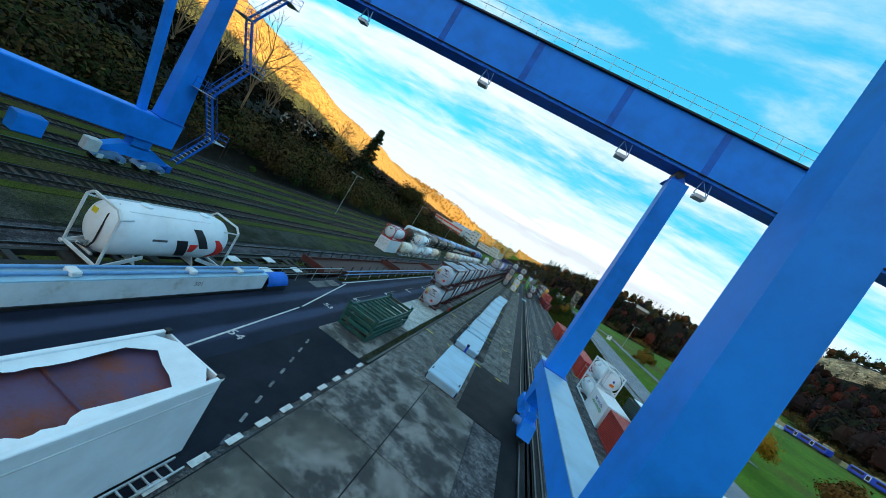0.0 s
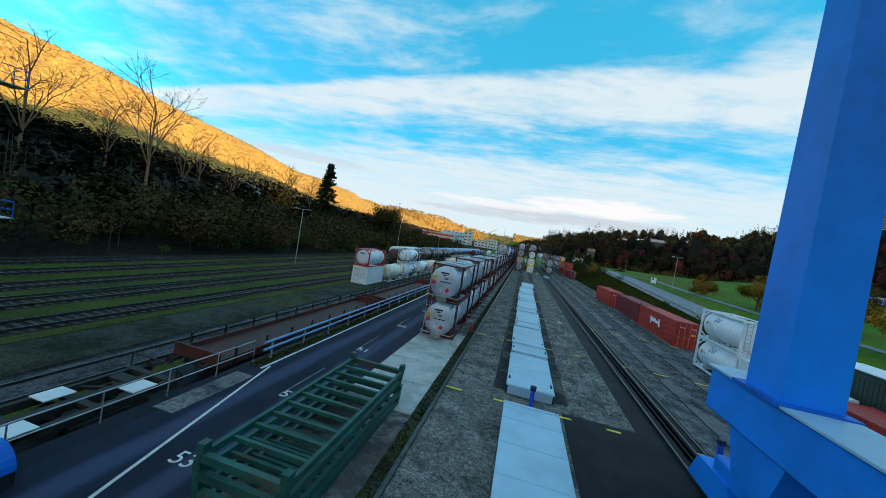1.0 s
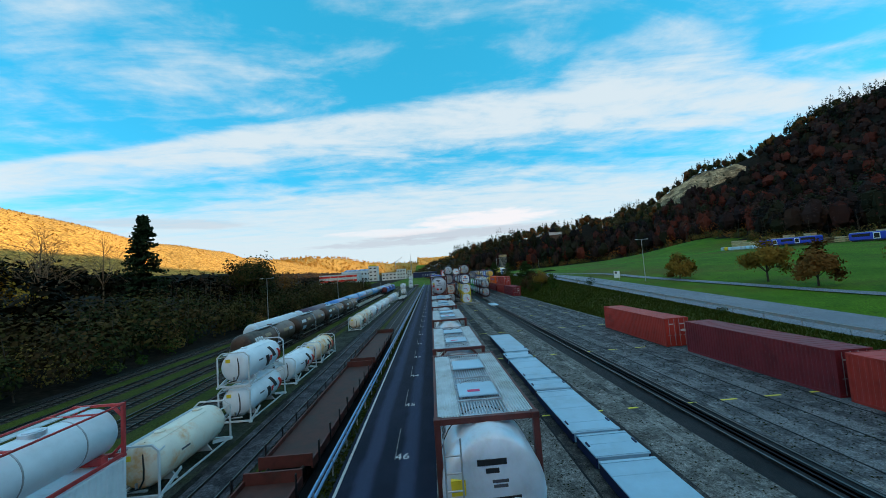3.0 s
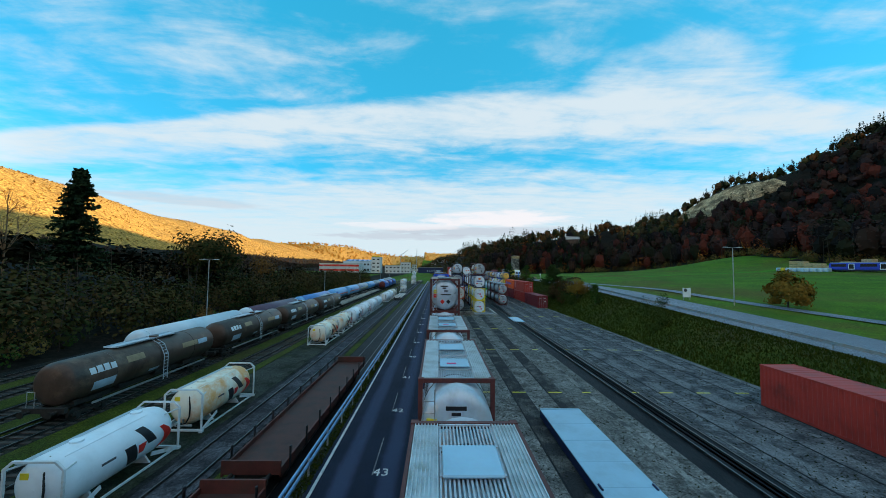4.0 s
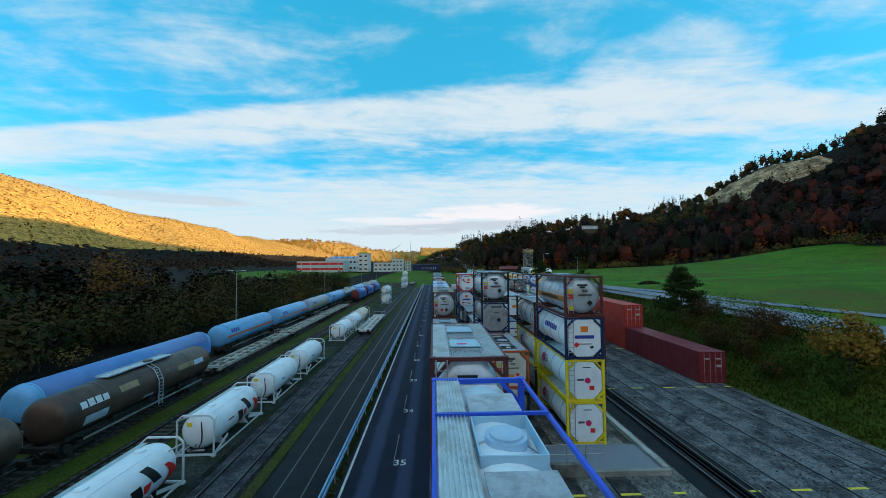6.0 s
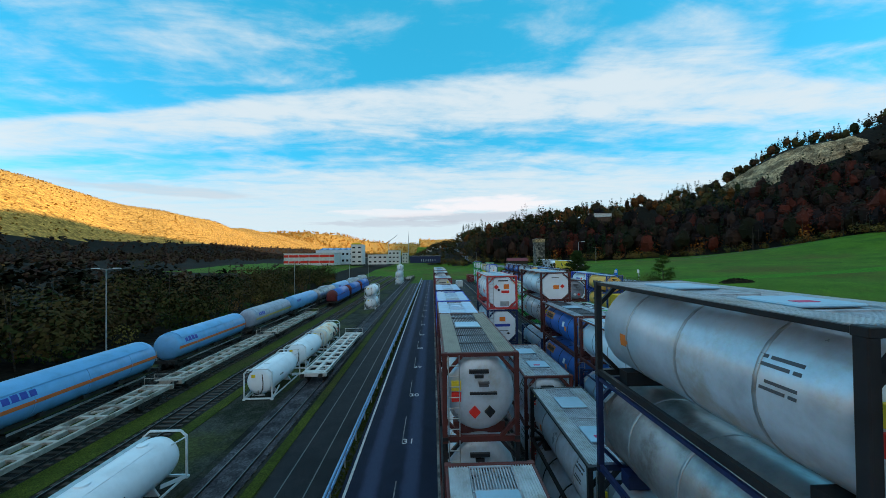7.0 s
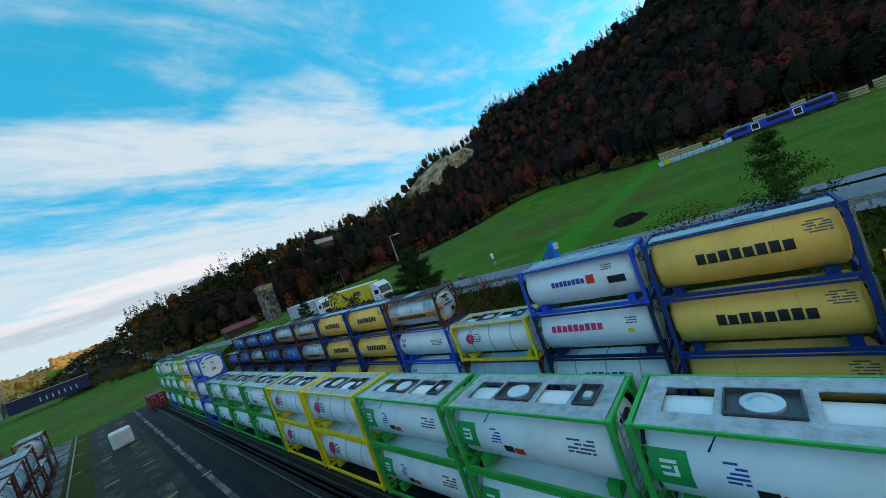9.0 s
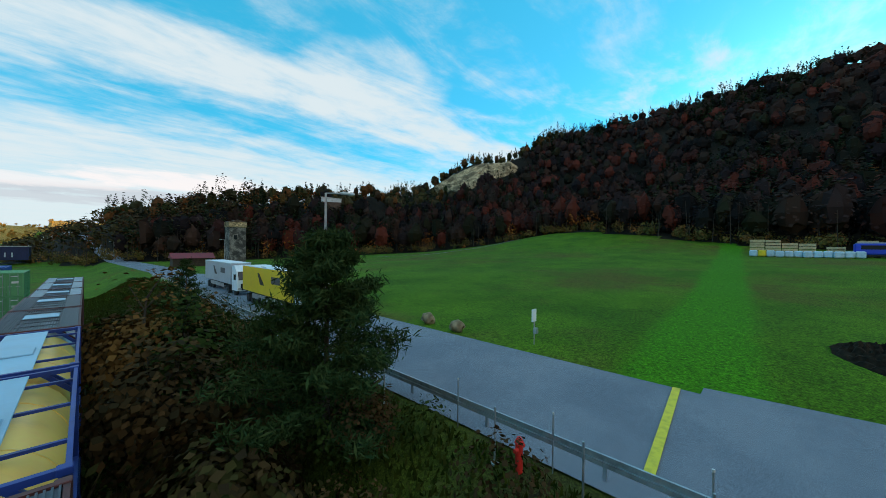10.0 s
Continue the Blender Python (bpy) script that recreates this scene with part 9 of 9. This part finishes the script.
part("bonnet", Geo().cyl((0, 0, 0.85), (0, 0, 1.0), 0.14, 12, 0.06), SIGN_R, t)
part("outlet", Geo().cyl((-0.24, 0, 0.68), (0.24, 0, 0.68), 0.06, 8), SIGN_R, t)
g = Geo().beam((39.6, 205.15, float(land(39.6, 205)) + 0.1), (47.5, 205.85, float(land(47.5, 205)) + 0.13), 0.30, 0.02)
solid("marking_yellow_line", g, PAINT_Y, "yellow line across the country road", "marking", kind="structure")
z = float(land(35.6, 198.4))
t = thing("barrier_gate", pose(35.6, 198.4, z), "raised blue steel gate frame beside the road", "gate")
part("post", Geo().box(0, 0, 1.9, 0.28, 0.35, 3.8, 0.03), CRANE, t)
part("arm", Geo().beam((0, 0.1, 3.8), (0.2, 1.6, 2.2), 0.14, 0.14), CRANE, t)
part("panel", Geo().prism([(0.2, 1.2), (1.9, 1.0), (0.3, 3.5)], 0, -0.04, 0.04), BLUE_T, t)
part("lamp_box", Geo().box(-0.3, -0.3, 3.4, 0.3, 0.3, 0.5, 0.03), WHITE_W, t)
z = float(land(49.2, 122.6))
t = thing("road_sign", pose(49.2, 122.6, z), "white road sign panel on two posts", "road sign", "road signs")
part("panel", Geo().box(0, 0, 1.35, 1.5, 0.08, 1.7), WHITE, t)
part("roundel", Geo().cyl((-0.25, -0.05, 1.8), (-0.25, -0.065, 1.8), 0.3, 16), INK_G, t)
for x in (-0.6, 0.6):
    part("post", Geo().cyl((x, 0.05, 0), (x, 0.05, 2.3), 0.04, 6), GALV, t)
z = float(land(49.2, 213.9))
t = thing("road_sign", pose(49.2, 213.9, z), "small white sign on a post at the meadow's edge", "road sign", "road signs")
part("post", Geo().cyl((0, 0, 0), (0, 0, 2.3), 0.05, 6), GALV, t)
part("panel", Geo().box(-0.15, -0.05, 1.9, 0.5, 0.06, 0.8), WHITE, t)
part("box", Geo().box(0, -0.1, 0.9, 0.3, 0.2, 0.35), GALV, t)
for i, (x, y) in enumerate(((48.6, 220.0), (48.9, 223.5))):
    rng = np.random.default_rng(80 + i)
    g = Geo().lathe([(-0.5, 0.1), (-0.4, 0.42), (0.0, 0.5), (0.45, 0.4), (0.55, 0.1)], 9, (0, 0, 0.38))
    g.v = [(a + rng.normal() * 0.05, b_ + rng.normal() * 0.05, max(0, c_ + rng.normal() * 0.05)) for a, b_, c_ in g.v]
    solid("boulder", g, ROCK, "rounded boulder at the road's edge", "boulder", "boulders", m=pose(x, y, float(land(x, y)) - 0.05))


def lorry(x, y, body, label, cabm, turn=0):
    """A tractor unit and a curtain-sided trailer, facing south."""
    z = float(land(x, y)) + 0.08
    t = thing("lorry", pose(x, y, z, 0, 0, turn), label, "lorry", "lorries")
    part("trailer_body", Geo().box(0, 9.6, 2.6, 2.5, 13.6, 2.75, 0.05), body, t)
    part("trailer_roof", Geo().box(0, 9.6, 4.0, 2.52, 13.6, 0.06), WHITE, t)
    part("trailer_frame", Geo().box(0, 9.6, 1.05, 1.2, 13.2, 0.3), BLACK_F, t)
    part("side_skirt", Geo().box(-1.2, 9.6, 0.85, 0.05, 7.0, 0.5), GALV, t)
    part("name_panel", Geo().box(-1.26, 6.4, 2.9, 0.01, 2.2, 0.7), INK_G, t)
    part("name_panel", Geo().prism([(9.4, 2.2), (10.6, 2.2), (11.4, 3.4), (10.9, 3.4)], 0, -1.262, -1.25), INK, t)
    cab = part("cab", Geo().prism([(0.0, 0.6), (2.2, 0.6), (2.2, 3.7), (1.2, 3.8), (0.35, 3.1), (0.05, 1.9)], 0, -1.22, 1.22), cabm, t)
    part("windscreen", Geo().prism([(0.0, 1.95), (0.34, 3.0), (0.31, 3.02), (-0.03, 1.97)], 0, -1.05, 1.05), GLASS_D, cab)
    part("grille", Geo().box(0, -0.02, 1.1, 1.6, 0.08, 0.8), GLASS_D, cab)
    for sx_ in (-1, 1):
        part("side_window", Geo().box(sx_ * 1.225, 1.0, 2.3, 0.02, 0.9, 0.7), GLASS_D, cab)
        part("headlight", Geo().box(sx_ * 0.9, -0.04, 0.85, 0.4, 0.08, 0.2), GALV, cab)
        part("mirror", Geo().box(sx_ * 1.4, 0.3, 2.4, 0.2, 0.1, 0.6), BLACK_F, cab)
    for yy_ in (1.0, 4.0, 12.0, 13.3, 14.6):
        for sx_ in (-1, 1):
            part("wheel", Geo().cyl((sx_ * 0.85, yy_, 0.5), (sx_ * 1.2, yy_, 0.5), 0.5, 16), TYRE, t)
    return t


YELC = M("yellow_curtain", (0.75, 0.55, 0.02), 0.5, 0, 0.06, 0.8, 0.05)
GREYC = M("pale_grey_curtain", (0.45, 0.50, 0.55), 0.5, 0, 0.08, 0.8, 0.05)
lorry(43.0, 231.0, YELC, "white lorry with a yellow curtain-sided trailer on the road", WHITE)
lorry(43.5, 251.5, GREYC, "white lorry with a pale grey trailer on the road", WHITE)
lorry(29.4, 12.4, M("dark_green_curtain", (0.015, 0.04, 0.038), 0.45, 0, 0.1, 0.8, 0.05), "white lorry with a dark green box parked by the yard", WHITE)

# ---------------------------------------------------------------- dark soil heap on the meadow by the road
g = Geo()
rs = np.random.default_rng(91)
hv, hf = [], []
for i in range(29):
    for k in range(29):
        u, v = i / 14 - 1, k / 14 - 1
        r = math.hypot(u, v) * (1 + 0.12 * math.sin(3 * math.atan2(v, u) + 1))
        x, y = 58.2 + 3.0 * u, 198.4 + 2.0 * v
        hv.append((x, y, float(land(x, y)) - 0.12 + max(0.0, 1 - r * r) ** 0.7 * (0.42 + 0.55 * rs.random())))
for i in range(28):
    for k in range(28):
        q = i * 29 + k
        hf.append((q, q + 29, q + 30, q + 1))
solid("compost_mound", g.add(hv, hf), WOODSOIL, "dark crumbly compost mound on the meadow", "compost mound")

# ---------------------------------------------------------------- timber yard and blue railcars on the meadow
for i in range(12):
    x, y = 151.8 + 0.4 * (i % 3), 207.0 - 1.66 * i
    z = float(land(x, y))
    m_ = SIGN_Y if i == 1 else FOIL
    t = thing("wrapped_bale", pose(x, y, z), "pale blue wrapped bale in a row on the meadow" if i != 1 else "yellow wrapped bale in a row on the meadow", "bale", "wrapped bales")
    part("wrapping", Geo().box(0, 0, 0.78, 1.6, 1.62, 1.6, 0.22), m_, t)
for i, (y, n) in enumerate(((206.5, 5), (203.3, 5), (200.1, 4), (196.9, 4), (192.0, 3), (187.0, 5), (180.5, 6), (172.0, 6), (166.0, 3), (162.5, 3), (155, 4), (147, 5), (139, 4))):
    x = 158.5
    z = float(land(x, y))
    t = thing("timber_stack", pose(x, y, z), "stack of pale sawn timber", "timber stack", "timber stacks")
    for k in range(n):
        part("board_pack", Geo().box(0.1 * (k % 2), 0, 0.45 + 0.75 * k, 2.4, 3.0 if y > 170 else 6.2, 0.6, 0.03), TIMBER, t)
        if k == 0:
            part("batten", Geo().box(0, 0, 0.08 + 0.75 * k, 2.2, 2.6, 0.14), BARK, t)


def railcar(x, y, L, label):
    z = float(land(x, y)) - 0.1
    t = thing("railcar", pose(x, y, z), label, "railcar", "blue railcars")
    part("body", Geo().box(0, 0, 2.1, 2.7, L, 2.6, 0.25), TRAINB, t)
    part("roof", Geo().box(0, 0, 3.5, 2.2, L - 0.6, 0.25, 0.08), GALV, t)
    for yy_, w_ in ((-0.36, 0.22), (-0.02, 0.2), (0.36, 0.2)):
        part("window", Geo().box(-1.36, yy_ * L, 2.5, 0.03, w_ * L, 0.95, 0.01), GLASS_D, t)
    for yy_ in (-L * 0.19, L * 0.19):
        d_ = part("door", Geo().box(-1.365, yy_, 2.05, 0.04, 1.9, 2.1), WHITE, t)
        part("pane", Geo().box(-1.39, yy_, 2.1, 0.03, 1.45, 1.6), GLASS_D, d_)
    part("underframe", Geo().box(0, 0, 0.6, 2.2, L - 1.5, 0.5), BLACK_F, t)
    bogie(t, -L / 2 + 2.6), bogie(t, L / 2 - 2.6)


railcar(155, 177.5, 24, "blue railcar with dark windows beyond the meadow")
railcar(155, 142.5, 26, "blue railcar with dark windows beyond the meadow")

# ---------------------------------------------------------------- buildings up the valley


def block(name, x0, x1, y, depth, z0, h, mat, label, rows=2, cols=8, win=GLASS_D, bands=None, roof=None):
    t = thing(name, pose((x0 + x1) / 2, y, z0), label, "building", "valley buildings")
    w = x1 - x0
    part("wall", Geo().box(0, depth / 2, h / 2, w, depth, h), mat, t)
    part("roof", Geo().box(0, depth / 2, h + 0.15, w + 0.4, depth + 0.4, 0.3), roof or GALV, t)
    if bands:
        for zz in bands:
            part("red_band", Geo().box(0, -0.06, zz * h, w - 0.2, 0.12, h * 0.20), SIGN_R, t)
        for i in range(5):
            part("downpipe", Geo().box(-w / 2 + w * (i + 0.5) / 5, -0.15, h / 2, 0.4, 0.1, h), mat, t)
    for r_ in range(rows):
        for c_ in range(cols):
            part("window", Geo().box(-w / 2 + w * (c_ + 0.5) / cols, -0.05, h * (r_ + 0.6) / (rows + 0.2), w / cols * 0.5, 0.1, h / rows * 0.3), win, t)
    return t


zb = 2.6
block("factory_hall", -123, -81, 429, 20, zb, 10.2, WHITE_W, "white factory hall with two red bands", 0, 0, bands=(0.30, 0.78))
t = block("glazed_hall", -104, -70, 452, 22, zb, 13.0, PALE, "pale glazed hall with sloping rooflights", 2, 9)
for i in range(6):
    part("rooflight", Geo().prism([(-15 + i * 5.5, 13.2), (-10.2 + i * 5.5, 13.2), (-11.0 + i * 5.5, 15.2)], 1, 0.5, 21), SKYB, t)
t = block("tower_block", -71, -61, 446, 14, zb, 17.6, PLASTER, "white tower block with a yellow rooftop sign", 4, 2)
part("roof_sign", Geo().box(0, 0.2, 18.6, 8.5, 0.3, 1.5), SIGN_Y, t)
block("office_block", -55, -38, 440, 14, zb, 8.6, PLASTER, "white office block with small windows", 2, 4)
block("office_block", -38, -28, 447, 14, zb, 12.0, PLASTER, "white office block with small windows", 3, 3)
block("stone_house", -27.5, -22, 470, 8, zb, 10, OFFW, "cream house with a dark roof", 3, 2, roof=ROCK)
block("long_shed", -20, 9.5, 470, 10, zb, 6.6, NAVY_F, "long dark shed with pale stripes across the valley floor", 0, 0)
for i in range(7):
    solid("shed_stripe", Geo().box(-9 + i * 2.2, 469.9, zb + 2.6, 0.5, 0.06, 2.2), PBL, "pale upright stripe on the dark shed", "stripe", "shed stripes")
for i, (x, y) in enumerate(((-40, 900), (-22, 880), (-6, 915), (8, 890), (20, 925), (-60, 930))):
    z = float(land(x, y))
    t = thing("house", pose(x, y, z), "small white house with a dark gabled roof", "house", "village houses")
    part("wall", Geo().box(0, 0, 3, 12, 9, 6), PLASTER, t)
    part("roof", Geo().prism([(-6.6, 6), (6.6, 6), (0, 10)], 1, -5, 5), BROWN_T, t)
    part("window", Geo().box(-2.5, -4.55, 3.5, 1.4, 0.1, 1.6), GLASS_D, t)
    part("window", Geo().box(2.5, -4.55, 3.5, 1.4, 0.1, 1.6), GLASS_D, t)
zt = float(land(69, 352)) - 0.3
t = thing("stone_tower", pose(69, 352, zt), "old grey square tower with a dark cap", "tower")
part("wall", Geo().box(0, 0, 7.2, 5.6, 5.6, 14.4), CONC, t)
part("cap", Geo().box(0, 0, 15.3, 6.2, 6.2, 2.0, 0.2), ROCK, t)
part("roof", Geo().prism([(-3.3, 16.3), (3.3, 16.3), (0, 17.2)], 1, -3.2, 3.2), BROWN_T, t)
part("opening", Geo().box(-0.8, -2.85, 10.5, 1.0, 0.1, 1.6), GLASS_D, t)
zt = float(land(56, 356)) - 0.1
t = thing("red_roofed_shed", pose(56, 356, zt), "low shed with a red-brown roof beside the tower", "shed")
part("wall", Geo().box(0, 0, 1.6, 12, 6, 3.2), BARK, t)
part("roof", Geo().prism([(-3.6, 3.1), (3.6, 3.1), (0, 5.0)], 0, -6.5, 6.5), MAROON_C, t)
zt = float(land(148, 426))
t = thing("hilltop_building", pose(148, 426, zt, 0, 0, -28), "pale flat-roofed building among the ridge trees", "building")
part("wall", Geo().box(0, 0, (40.8 - zt) / 2, 12.6, 10, 40.8 - zt), BROWN_T, t, "dark lower wall")
part("upper_wall", Geo().box(0, 0, 41.9 - zt, 13, 10.4, 2.2), WHITE_W, t)
part("roof", Geo().prism([(-6.8, 43 - zt), (6.8, 43 - zt), (6.8, 43.4 - zt), (-6.8, 44.2 - zt)], 1, -5.5, 5.5), GALV, t)
t = thing("radio_mast", pose(-24.8, 520, 2.5), "thin lattice radio mast", "mast")
part("mast", Geo().cyl((0, 0, 0), (0, 0, 30), 0.6, 6, 0.25), GALV, t)
part("antenna", Geo().cyl((0, 0, 30), (0, 0, 34), 0.12, 6), GALV, t)
t = thing("tower_crane", pose(-44, 500, 2.5), "far slim crane with a raised jib", "crane")
part("mast", Geo().cyl((0, 0, 0), (0, 0, 24), 0.4, 6), GALV, t)
part("jib", Geo().cyl((0, 0, 22), (9, 0, 29), 0.25, 5), GALV, t)
z = float(land(-92, 103))
t = thing("house", pose(-92, 103, z, 0, 0, 25), "pale house half hidden in the western woods", "house")
part("wall", Geo().box(0, 0, 2.6, 12, 8, 5.2), PLASTER, t)
part("roof", Geo().prism([(-6.5, 5.2), (6.5, 5.2), (0, 7.4)], 1, -4.5, 4.5), BROWN_T, t)
for x in (-2.5, 2.5):
    part("window", Geo().box(x, -4.05, 3, 1.4, 0.1, 1.5), GLASS_D, t)
